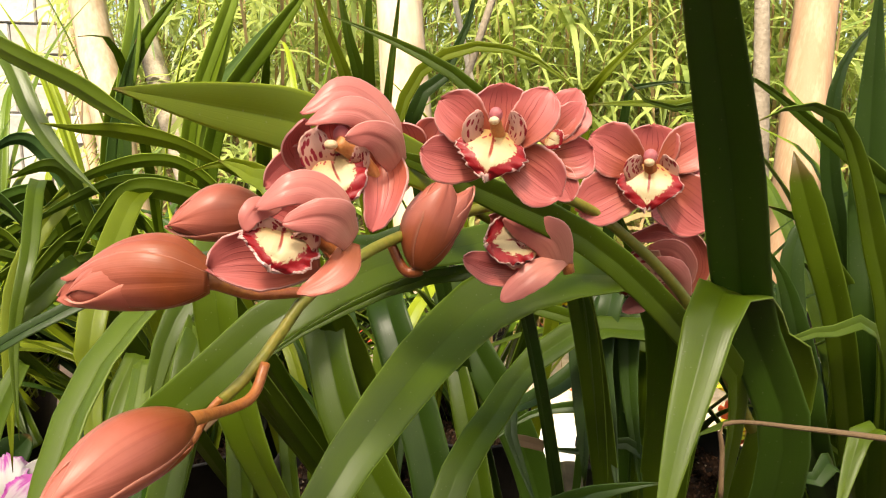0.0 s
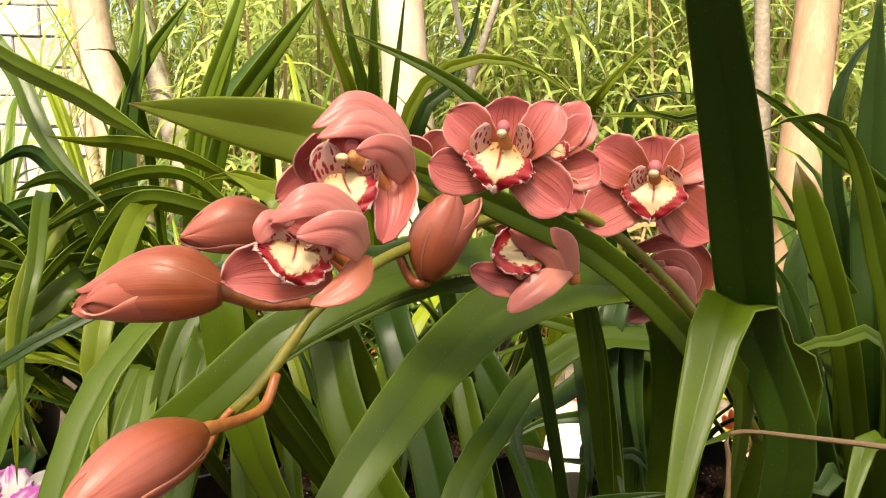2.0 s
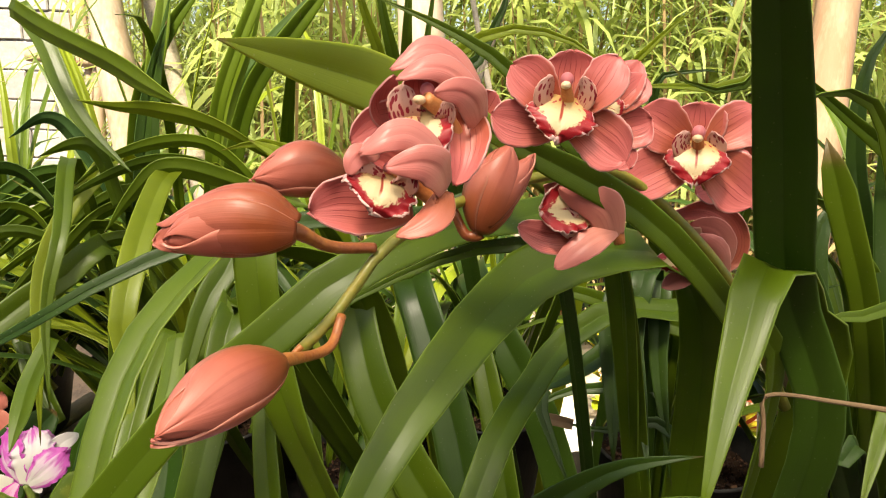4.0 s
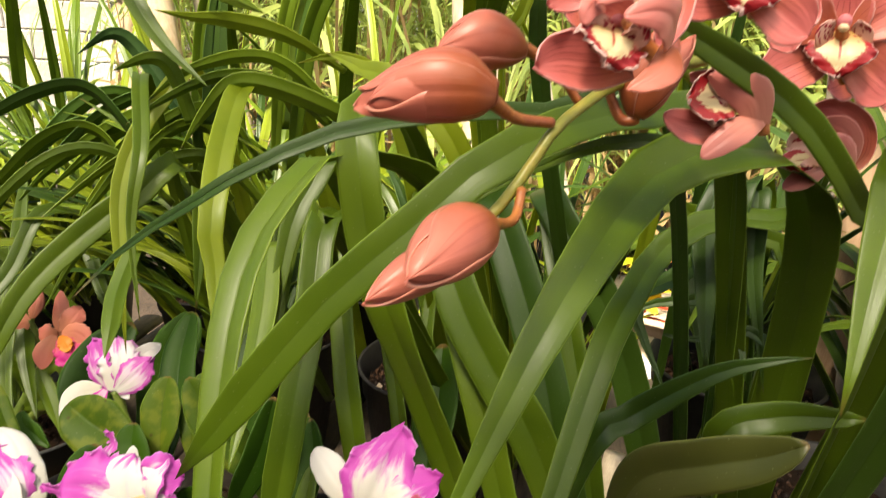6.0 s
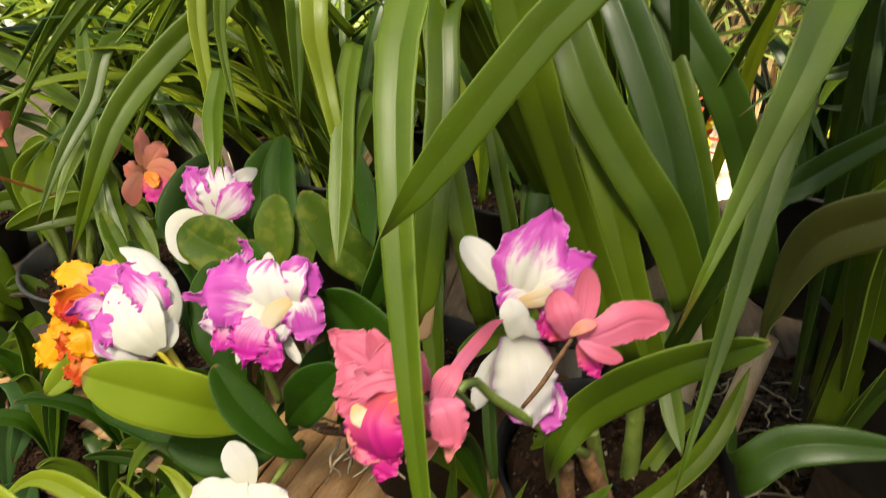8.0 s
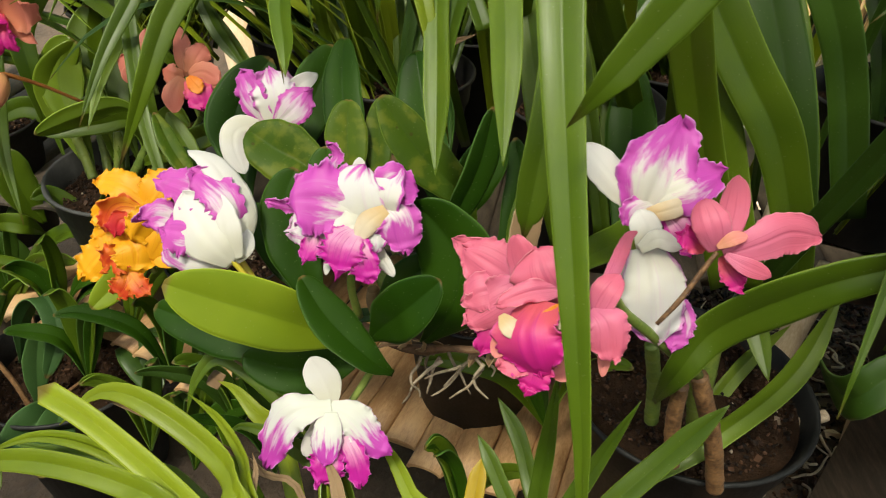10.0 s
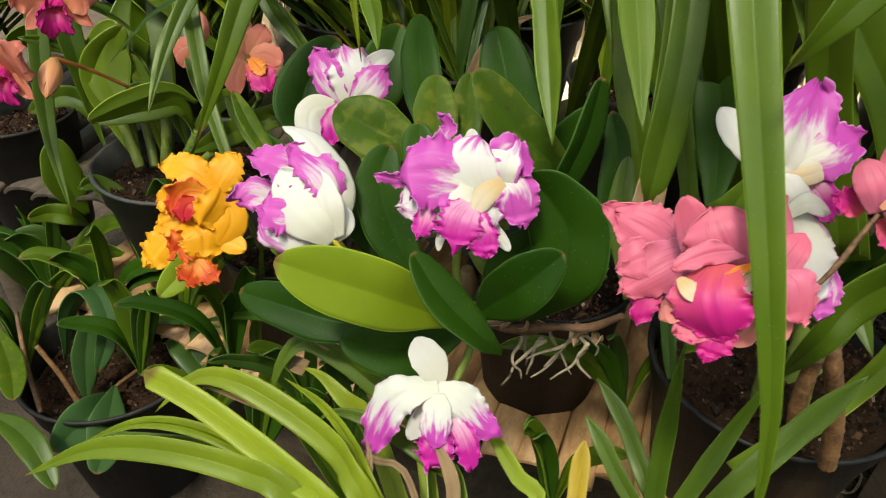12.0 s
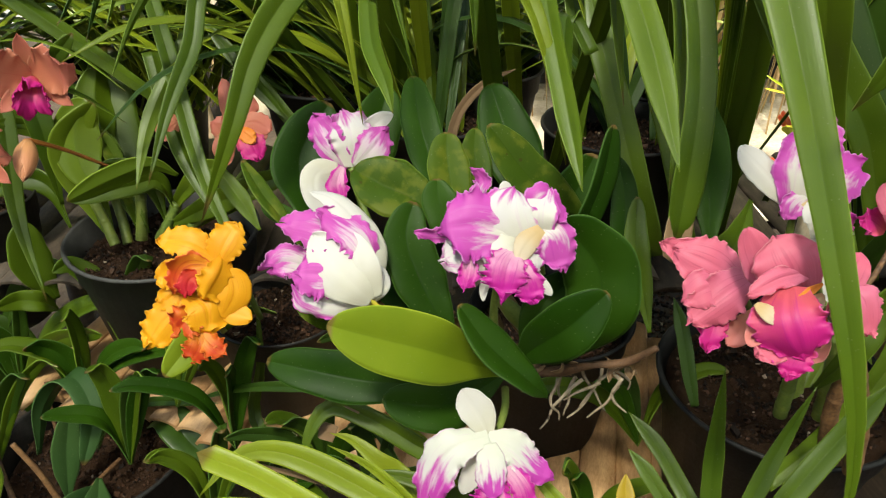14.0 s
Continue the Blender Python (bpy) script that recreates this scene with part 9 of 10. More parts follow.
petal(bloom, [(-0.3867, 0.4620, 0.8148), (-0.3974, 0.4457, 0.8084), (-0.4022, 0.4356, 0.7864)], 0.0392, (-0.93, 0.25, 0.27), LIP_MAGENTA, "lip", ruffle=0.09, waves=6, wrap=-15, blunt=0.6, foot=0.5)
petal(bloom, [(-0.3885, 0.4585, 0.8114), (-0.3812, 0.4422, 0.7999), (-0.3757, 0.4332, 0.7796)], 0.0268, (-0.95, -0.10, -0.30), LIP_MAGENTA, "lip", ruffle=0.09, waves=5, wrap=-12, blunt=0.65, foot=0.5)
bloom = flower_core(cattleya, [(-0.4967, 0.4833, 0.7301), (-0.5060, 0.4871, 0.7427), (-0.5148, 0.4880, 0.7546)], 0.0026, STALK_YELLOW, "white and magenta cattleya flower seen from behind, half closed")
petal(bloom, [(-0.5623, 0.5180, 0.7660), (-0.5897, 0.5236, 0.7775), (-0.6091, 0.5179, 0.7724)], 0.0322, (0.11, 0.56, 0.82), MAGENTA_PETAL, ruffle=0.1, waves=4)
petal(bloom, [(-0.5247, 0.5178, 0.7734), (-0.5521, 0.5249, 0.8049), (-0.5938, 0.5370, 0.8114)], 0.0364, (0.50, 0.65, 0.57), MAGENTA_PETAL, ruffle=0.08, waves=5, wrap=-12)
petal(bloom, [(-0.5172, 0.5039, 0.7637), (-0.5195, 0.5141, 0.8001), (-0.5581, 0.5383, 0.8210)], 0.0384, (0.79, 0.57, 0.22), MAGENTA_PETAL, ruffle=0.06, waves=5, wrap=-25)
petal(bloom, [(-0.5096, 0.4880, 0.7547), (-0.5183, 0.4935, 0.7768), (-0.5262, 0.5095, 0.7967), (-0.5362, 0.5233, 0.8062)], 0.0343, (0.91, 0.12, 0.39), WHITE, "sepal", wrap=-19, blunt=0.5, foot=0.4, tip=1.6)
petal(bloom, [(-0.5120, 0.4983, 0.7519), (-0.5071, 0.5155, 0.7845), (-0.5247, 0.5362, 0.8112), (-0.5468, 0.5520, 0.8271), (-0.5663, 0.5573, 0.8310)], 0.0322, (0.79, 0.60, 0.09), WHITE, "sepal", wrap=-28, blunt=0.4)
petal(bloom, [(-0.5138, 0.4946, 0.7500), (-0.5422, 0.4845, 0.7526), (-0.5716, 0.4914, 0.7552), (-0.5857, 0.5058, 0.7620)], 0.0322, (0.21, 0.34, 0.92), WHITE_RIM, ruffle=0.05, waves=5, wrap=-25, blunt=0.5)
petal(bloom, [(-0.5300, 0.4943, 0.7636), (-0.5541, 0.4930, 0.7792), (-0.5815, 0.4999, 0.7783)], 0.0478, (0.28, 0.58, 0.77), MAGENTA_PETAL, ruffle=0.07, waves=5, wrap=-20, blunt=0.55)
petal(bloom, [(-0.5117, 0.4869, 0.7529), (-0.5259, 0.4866, 0.7702), (-0.5457, 0.4996, 0.7891), (-0.5642, 0.5214, 0.8066)], 0.0519, (0.77, 0.45, 0.46), WHITE, "sepal", wrap=-22, blunt=0.5, foot=0.35, tip=1.7)
petal(bloom, [(-0.5163, 0.4889, 0.7488), (-0.5039, 0.4961, 0.7631), (-0.5031, 0.5131, 0.7738)], 0.0177, (0.92, -0.12, -0.37), WHITE, "sepal", wrap=-25)
petal(bloom, [(-0.5335, 0.4921, 0.7461), (-0.5356, 0.4861, 0.7407), (-0.5382, 0.4840, 0.7377)], 0.0104, (-0.91, 0.11, 0.40), LIP_MAGENTA, "lip", ruffle=0.08)
bloom = flower_core(cattleya, [(-0.5159, 0.7203, 0.7385), (-0.5255, 0.7245, 0.7623), (-0.5327, 0.7246, 0.7803)], 0.0047, STALK_GREEN, "white cattleya flower with magenta petal edges")
petal(bloom, [(-0.5258, 0.7370, 0.7843), (-0.5046, 0.7540, 0.8203), (-0.4807, 0.7585, 0.8344)], 0.0239, (0.77, -0.18, -0.62), WHITE, "sepal", wrap=20)
petal(bloom, [(-0.5477, 0.7238, 0.7824), (-0.5721, 0.7126, 0.7798), (-0.5752, 0.6997, 0.7643), (-0.5621, 0.6849, 0.7355)], 0.0346, (-0.90, -0.15, 0.40), WHITE, "sepal", wrap=-19, blunt=0.4)
petal(bloom, [(-0.5306, 0.7295, 0.7803), (-0.5180, 0.7236, 0.7789), (-0.5097, 0.7188, 0.7756)], 0.0106, (-0.40, -0.42, -0.82), WHITE, "sepal")
petal(bloom, [(-0.5341, 0.7258, 0.7819), (-0.5563, 0.7356, 0.8068), (-0.5740, 0.7614, 0.8339)], 0.0412, (0.81, 0.04, 0.59), MAGENTA_PETAL, ruffle=0.05, waves=5, wrap=-12)
petal(bloom, [(-0.5301, 0.7250, 0.7809), (-0.5296, 0.7357, 0.8144), (-0.5403, 0.7592, 0.8382)], 0.0559, (0.98, 0.16, 0.08), WHITE_RIM, ruffle=0.05, waves=5, wrap=-19, blunt=0.55, foot=0.45)
petal(bloom, [(-0.5283, 0.7221, 0.7837), (-0.5080, 0.7243, 0.8015), (-0.4893, 0.7442, 0.8203)], 0.0426, (0.73, -0.20, -0.65), MAGENTA_PETAL, ruffle=0.05, waves=5, wrap=-19)
petal(bloom, [(-0.5431, 0.7238, 0.7825), (-0.5501, 0.7090, 0.7676), (-0.5471, 0.6959, 0.7449)], 0.0266, (-0.98, -0.07, 0.16), LIP_MAGENTA, "lip", ruffle=0.08, waves=4)
bloom = flower_core(cattleya, [(-0.4036, 0.4092, 0.5900), (-0.4089, 0.4104, 0.6202), (-0.4129, 0.4101, 0.6447)], 0.0036, STALK_GREEN, "white cattleya flower with spread petals and magenta tips")
petal(bloom, [(-0.4097, 0.4121, 0.6441), (-0.4190, 0.4225, 0.6628), (-0.4344, 0.4365, 0.6834)], 0.0319, (0.88, 0.33, 0.35), WHITE, "sepal", wrap=14, blunt=0.55, foot=0.2)
petal(bloom, [(-0.4131, 0.4122, 0.6371), (-0.4282, 0.3975, 0.6153), (-0.4377, 0.3892, 0.5992)], 0.0206, (-0.86, 0.39, 0.32), WHITE, "sepal")
petal(bloom, [(-0.4120, 0.4104, 0.6487), (-0.4425, 0.4024, 0.6471), (-0.4606, 0.3950, 0.6289), (-0.4748, 0.3806, 0.5898)], 0.0401, (-0.66, 0.64, 0.38), WHITE_TIP, ruffle=0.06, waves=5, wrap=-16, blunt=0.5)
petal(bloom, [(-0.4130, 0.4104, 0.6487), (-0.3905, 0.4012, 0.6425), (-0.3720, 0.3912, 0.6244), (-0.3544, 0.3879, 0.6127)], 0.0340, (-0.55, -0.69, -0.47), WHITE_TIP, ruffle=0.05, waves=5, wrap=-16, blunt=0.42)
petal(bloom, [(-0.4104, 0.3882, 0.6231), (-0.4121, 0.3723, 0.6103), (-0.4167, 0.3646, 0.5918)], 0.0340, (-0.98, 0.15, 0.08), LIP_MAGENTA, "lip", ruffle=0.09, waves=6, wrap=-12, blunt=0.6, foot=0.5)
petal(bloom, [(-0.4004, 0.3940, 0.6317), (-0.3850, 0.3758, 0.6159), (-0.3791, 0.3648, 0.5926)], 0.0226, (-0.92, -0.27, -0.29), LIP_MAGENTA, "lip", ruffle=0.09, waves=5, wrap=-12, blunt=0.6, foot=0.5)
petal(bloom, [(-0.4145, 0.4039, 0.6462), (-0.4128, 0.3843, 0.6352), (-0.4132, 0.3691, 0.6128)], 0.0298, (-1.00, -0.00, -0.04), WHITE_TIP, "column", ruffle=0.03, wrap=-28, blunt=0.5, foot=0.6)
bloom = flower_core(orange_cattleya, [(-0.6872, 0.6871, 0.6029), (-0.6911, 0.6924, 0.6339), (-0.7008, 0.7020, 0.6693)], 0.0049, STALK_GREEN, "frilly orange-yellow cattleya flower with red lip")
petal(bloom, [(-0.7009, 0.7052, 0.6739), (-0.7315, 0.7113, 0.6969), (-0.7729, 0.7213, 0.6967)], 0.0406, (0.34, 0.76, 0.55), ORANGE, ruffle=0.05, waves=5, wrap=-17)
petal(bloom, [(-0.7035, 0.7000, 0.6663), (-0.6924, 0.7086, 0.6898), (-0.6766, 0.7289, 0.7092)], 0.0448, (0.88, -0.19, -0.43), ORANGE, ruffle=0.05, waves=5, wrap=-17)
petal(bloom, [(-0.7159, 0.6941, 0.6574), (-0.7501, 0.6907, 0.6627), (-0.7747, 0.6929, 0.6549)], 0.0392, (-0.05, 0.53, 0.85), ORANGE, ruffle=0.05, waves=5, wrap=20)
petal(bloom, [(-0.6926, 0.7097, 0.6771), (-0.6973, 0.6849, 0.6620), (-0.7182, 0.6709, 0.6375)], 0.0434, (-0.69, -0.25, 0.68), ORANGE, ruffle=0.06, waves=5, wrap=-22)
petal(bloom, [(-0.6998, 0.6712, 0.6096), (-0.6824, 0.6822, 0.6367), (-0.6867, 0.6982, 0.6638)], 0.0448, (0.94, 0.14, -0.30), ORANGE, "sepal", wrap=-19)
petal(bloom, [(-0.7092, 0.6966, 0.6683), (-0.7328, 0.6885, 0.6703), (-0.7482, 0.6757, 0.6477)], 0.0448, (-0.56, 0.27, 0.78), LIP_RED, "lip", ruffle=0.09, waves=5, wrap=24)
petal(bloom, [(-0.7188, 0.6873, 0.6616), (-0.7318, 0.6802, 0.6616), (-0.7363, 0.6714, 0.6451)], 0.0280, (-0.74, 0.13, 0.66), LIP_CRIMSON, "lip", ruffle=0.1, waves=4)
bloom = flower_core(orange_cattleya, [(-0.7024, 0.6781, 0.5822), (-0.7141, 0.6821, 0.6058), (-0.7323, 0.6798, 0.6200)], 0.0050, STALK_GREEN, "frilly orange-yellow cattleya flower with red lip")
petal(bloom, [(-0.7088, 0.6832, 0.6182), (-0.6861, 0.6749, 0.6134), (-0.6640, 0.6695, 0.6056)], 0.0283, (-0.38, -0.63, -0.68), ORANGE, "sepal", wrap=-16)
petal(bloom, [(-0.7360, 0.6857, 0.6287), (-0.7637, 0.6696, 0.6152), (-0.7894, 0.6560, 0.5842)], 0.0467, (-0.71, 0.37, 0.60), ORANGE, ruffle=0.07, waves=5, wrap=-12)
petal(bloom, [(-0.7362, 0.6905, 0.6357), (-0.7594, 0.6855, 0.6351), (-0.7711, 0.6791, 0.6220)], 0.0283, (-0.44, 0.37, 0.82), ORANGE, ruffle=0.05, waves=5)
petal(bloom, [(-0.7418, 0.6856, 0.6354), (-0.7156, 0.6712, 0.6289), (-0.7134, 0.6556, 0.5988)], 0.0608, (-0.78, -0.62, -0.10), ORANGE, ruffle=0.05, waves=4, wrap=-17)
petal(bloom, [(-0.7245, 0.6730, 0.6207), (-0.7375, 0.6605, 0.6163), (-0.7540, 0.6546, 0.6038)], 0.0424, (-0.60, 0.28, 0.75), LIP_RED, "lip", ruffle=0.1, waves=5)
petal(bloom, [(-0.7297, 0.6611, 0.6031), (-0.7257, 0.6445, 0.5894), (-0.7372, 0.6358, 0.5729)], 0.0354, (-0.93, -0.14, 0.35), LIP_RED, "lip", ruffle=0.11, waves=5)
petal(bloom, [(-0.7260, 0.6572, 0.5974), (-0.7103, 0.6454, 0.5874), (-0.6974, 0.6400, 0.5760)], 0.0283, (-0.68, -0.61, -0.42), LIP_RED, "lip", ruffle=0.11, waves=4)
bloom = flower_core(pink_cattleya, [(-0.2190, 0.3630, 0.8009), (-0.2357, 0.3563, 0.8264), (-0.2521, 0.3500, 0.8454)], 0.0030, STALK_GREEN, "ruffled coral-pink cattleya flower with hot pink lip")
petal(bloom, [(-0.2512, 0.3495, 0.8411), (-0.2754, 0.3606, 0.8607), (-0.3024, 0.3695, 0.8734)], 0.0227, (0.59, 0.28, 0.76), PINK, ruffle=0.05, waves=5)
petal(bloom, [(-0.2472, 0.3473, 0.8485), (-0.2719, 0.3490, 0.8650), (-0.2947, 0.3625, 0.8704)], 0.0371, (0.49, 0.47, 0.74), PINK, ruffle=0.05, waves=5, wrap=-15, blunt=0.6)
petal(bloom, [(-0.2563, 0.3452, 0.8489), (-0.2797, 0.3386, 0.8531), (-0.2936, 0.3387, 0.8424)], 0.0273, (-0.24, 0.64, 0.73), PINK, ruffle=0.05, waves=3, wrap=-12)
petal(bloom, [(-0.2421, 0.3468, 0.8550), (-0.2663, 0.3330, 0.8522), (-0.2909, 0.3287, 0.8313)], 0.0348, (-0.52, 0.53, 0.67), PINK, ruffle=0.05, waves=4, wrap=-17)
petal(bloom, [(-0.2627, 0.3367, 0.8363), (-0.2751, 0.3255, 0.8267), (-0.2794, 0.3194, 0.8141)], 0.0174, (-0.82, 0.54, 0.20), LIP_HOT, "lip", ruffle=0.09, waves=4)
petal(bloom, [(-0.2419, 0.3362, 0.8323), (-0.2556, 0.3250, 0.8227), (-0.2644, 0.3203, 0.8157)], 0.0174, (-0.70, 0.63, 0.34), SALMON_PALE, "sepal", ruffle=0.03)
bloom = flower_core(pink_cattleya, [(-0.1987, 0.3225, 0.8156), (-0.2164, 0.3154, 0.8405), (-0.2356, 0.3068, 0.8650)], 0.0027, STALK_GREEN, "ruffled coral-pink cattleya flower with hot pink lip and orange throat")
petal(bloom, [(-0.2469, 0.3205, 0.8673), (-0.2560, 0.3275, 0.8845), (-0.2631, 0.3363, 0.9010)], 0.0252, (0.87, -0.12, 0.48), PINK, "sepal", wrap=-16, foot=0.6, blunt=0.3)
petal(bloom, [(-0.2287, 0.3084, 0.8674), (-0.2441, 0.3111, 0.8890), (-0.2495, 0.3255, 0.8995)], 0.0436, (0.85, 0.02, 0.53), PINK, ruffle=0.03, waves=4, wrap=-16, blunt=0.6, foot=0.5)
petal(bloom, [(-0.2231, 0.3137, 0.8789), (-0.2515, 0.3043, 0.8825), (-0.2739, 0.3005, 0.8731)], 0.0143, (-0.25, 0.66, 0.71), PINK, ruffle=0.06, waves=3, wrap=-17)
petal(bloom, [(-0.2568, 0.2972, 0.8612), (-0.2669, 0.2899, 0.8539), (-0.2733, 0.2855, 0.8438)], 0.0136, (-0.73, 0.62, 0.28), SALMON_PALE, "sepal")
petal(bloom, [(-0.2151, 0.2939, 0.8428), (-0.2265, 0.2857, 0.8375), (-0.2349, 0.2803, 0.8331)], 0.0157, (-0.64, 0.70, 0.31), SALMON_PALE, "sepal")
petal(bloom, [(-0.2376, 0.2902, 0.8441), (-0.2556, 0.2842, 0.8458), (-0.2706, 0.2804, 0.8399)], 0.0238, (-0.30, 0.72, 0.62), PINK, ruffle=0.05, waves=5)
petal(bloom, [(-0.2429, 0.2887, 0.8489), (-0.2481, 0.2762, 0.8412), (-0.2523, 0.2709, 0.8297)], 0.0225, (-0.87, 0.49, -0.03), LIP_HOT, "lip", ruffle=0.09, waves=5)
petal(bloom, [(-0.2454, 0.3026, 0.8765), (-0.2552, 0.2847, 0.8714), (-0.2538, 0.2750, 0.8606), (-0.2433, 0.2725, 0.8429)], 0.0449, (-0.91, 0.28, -0.31), LIP_HOT, "lip", ruffle=0.06, waves=4, wrap=-21, blunt=0.55, foot=0.45)
petal(bloom, [(-0.2702, 0.2956, 0.8694), (-0.2652, 0.2876, 0.8683), (-0.2572, 0.2836, 0.8625)], 0.0129, (-0.73, -0.59, -0.35), CREAM, "lip_lobe", wrap=-19)
petal(bloom, [(-0.2225, 0.3005, 0.8702), (-0.2360, 0.2876, 0.8724), (-0.2398, 0.2843, 0.8675)], 0.0088, (-0.68, 0.67, 0.31), CREAM, "lip_lobe", wrap=-19)
petal(bloom, [(-0.2236, 0.3027, 0.8770), (-0.2391, 0.2934, 0.8773), (-0.2482, 0.2903, 0.8725)], 0.0051, (-0.45, 0.70, 0.56), THROAT, "throat", ruffle=0.04)
petal(bloom, [(-0.2222, 0.2930, 0.8590), (-0.2337, 0.2799, 0.8611), (-0.2388, 0.2762, 0.8556)], 0.0061, (-0.71, 0.66, 0.23), THROAT, "throat", ruffle=0.06)
bloom = flower_core(pink_cattleya, [(-0.1920, 0.3224, 0.8451), (-0.2002, 0.3119, 0.8665), (-0.2076, 0.3006, 0.8830)], 0.0021, STALK_GREEN, "ruffled coral-pink cattleya flower with a long swept sepal")
petal(bloom, [(-0.2118, 0.2966, 0.8809), (-0.1981, 0.3304, 0.8842), (-0.1805, 0.3782, 0.8755), (-0.1712, 0.3928, 0.8714)], 0.0104, (0.81, -0.38, -0.45), PINK, "sepal", wrap=-19, blunt=0.5, foot=0.8)
petal(bloom, [(-0.2163, 0.2912, 0.8728), (-0.2094, 0.2962, 0.8911), (-0.2007, 0.3068, 0.8958)], 0.0180, (0.85, -0.46, -0.26), PINK, wrap=-16, foot=0.5)
petal(bloom, [(-0.2163, 0.2934, 0.8800), (-0.2085, 0.2831, 0.8780), (-0.2037, 0.2743, 0.8564)], 0.0256, (-0.92, -0.26, -0.29), PINK, ruffle=0.05, waves=4, wrap=-15, foot=0.5)
petal(bloom, [(-0.2041, 0.2948, 0.8698), (-0.2180, 0.2854, 0.8713), (-0.2267, 0.2867, 0.8667)], 0.0180, (-0.32, 0.64, 0.70), PINK, ruffle=0.06, waves=4)
petal(bloom, [(-0.2041, 0.2963, 0.8684), (-0.2059, 0.2853, 0.8551), (-0.2070, 0.2762, 0.8410)], 0.0083, (-1.00, 0.07, 0.05), SALMON_PALE, "sepal")
bloom = flower_core(pink_cattleya, [(-0.1560, 0.3494, 0.8223), (-0.1426, 0.3547, 0.8406), (-0.1304, 0.3628, 0.8596), (-0.1216, 0.3678, 0.8741)], 0.0020, CANE_BROWN, "coral-pink cattleya flower turned to the side")
petal(bloom, [(-0.1149, 0.3747, 0.8657), (-0.1065, 0.3663, 0.8555), (-0.0993, 0.3614, 0.8471)], 0.0158, (-0.82, -0.20, -0.54), LIP_HOT, "lip", ruffle=0.08, waves=4)
petal(bloom, [(-0.1258, 0.3781, 0.8682), (-0.1374, 0.3803, 0.8765), (-0.1455, 0.3811, 0.8784)], 0.0205, (0.46, 0.45, 0.76), LIP_HOT, "lip", ruffle=0.08, waves=4)
petal(bloom, [(-0.1161, 0.3726, 0.8736), (-0.1109, 0.3844, 0.8953), (-0.1105, 0.3968, 0.9184)], 0.0205, (0.97, -0.23, 0.00), PINK, "sepal", wrap=-16)
petal(bloom, [(-0.1208, 0.3685, 0.8751), (-0.1293, 0.3700, 0.8931), (-0.1341, 0.3848, 0.9054)], 0.0253, (0.90, -0.07, 0.43), PINK, wrap=-19, foot=0.5)
petal(bloom, [(-0.1157, 0.3682, 0.8704), (-0.0944, 0.3662, 0.8839), (-0.0744, 0.3733, 0.8894), (-0.0513, 0.3767, 0.8852)], 0.0308, (0.26, -0.40, -0.88), PINK, ruffle=0.035, waves=2, wrap=-19, blunt=0.6)
petal(bloom, [(-0.1165, 0.3656, 0.8738), (-0.1017, 0.3587, 0.8692), (-0.0843, 0.3597, 0.8616)], 0.0126, (-0.39, -0.48, -0.79), PINK, "sepal", wrap=-12)
petal(bloom, [(-0.1232, 0.3662, 0.8791), (-0.1150, 0.3650, 0.8876), (-0.1045, 0.3683, 0.8881)], 0.0095, (0.40, -0.59, -0.70), SALMON_PALE, wrap=-16)
bloom = flower_core(pink_cattleya, [(-0.1483, 0.4355, 0.7948), (-0.1570, 0.4375, 0.8285), (-0.1606, 0.4381, 0.8558)], 0.0032, STALK_GREEN, "white cattleya flower splashed with magenta along its edges")
petal(bloom, [(-0.1575, 0.4440, 0.8574), (-0.1811, 0.4502, 0.8803), (-0.2049, 0.4656, 0.9029)], 0.0281, (0.72, 0.46, 0.53), WHITE, "sepal", wrap=-15, blunt=0.62, foot=0.3)
petal(bloom, [(-0.1497, 0.4424, 0.8691), (-0.1241, 0.4433, 0.8830), (-0.0940, 0.4600, 0.8878)], 0.0435, (0.42, -0.65, -0.64), WHITE_MAGENTA, ruffle=0.05, waves=3, wrap=-12, blunt=0.4, tip=1.2)
petal(bloom, [(-0.1584, 0.4370, 0.8539), (-0.1482, 0.4458, 0.8853), (-0.1309, 0.4790, 0.9208)], 0.0680, (0.94, -0.17, -0.28), WHITE_MAGENTA, ruffle=0.05, waves=3, wrap=-12, blunt=0.42, foot=0.35, tip=1.25)
petal(bloom, [(-0.1497, 0.4412, 0.8672), (-0.1636, 0.4341, 0.8648), (-0.1700, 0.4307, 0.8526)], 0.0208, (-0.66, 0.46, 0.59), MAGENTA_PETAL, ruffle=0.05, waves=5)
petal(bloom, [(-0.1405, 0.4397, 0.8602), (-0.1279, 0.4284, 0.8525), (-0.1170, 0.4220, 0.8341)], 0.0254, (-0.80, -0.23, -0.56), LIP_MAGENTA, "lip", ruffle=0.08, waves=4)
petal(bloom, [(-0.1621, 0.4325, 0.8584), (-0.1421, 0.4299, 0.8674), (-0.1198, 0.4385, 0.8714)], 0.0154, (0.32, -0.54, -0.78), CREAM, "lip_lobe", wrap=-22)
bloom = flower_core(pink_cattleya, [(-0.1452, 0.4047, 0.8411), (-0.1568, 0.4029, 0.8504), (-0.1636, 0.4005, 0.8547)], 0.0030, STALK_GREEN, "white cattleya flower seen from behind with a magenta edge")
petal(bloom, [(-0.1596, 0.4032, 0.8475), (-0.1783, 0.3869, 0.8274), (-0.1926, 0.3689, 0.8006)], 0.0197, (-0.87, 0.36, 0.35), WHITE, "sepal", wrap=-16)
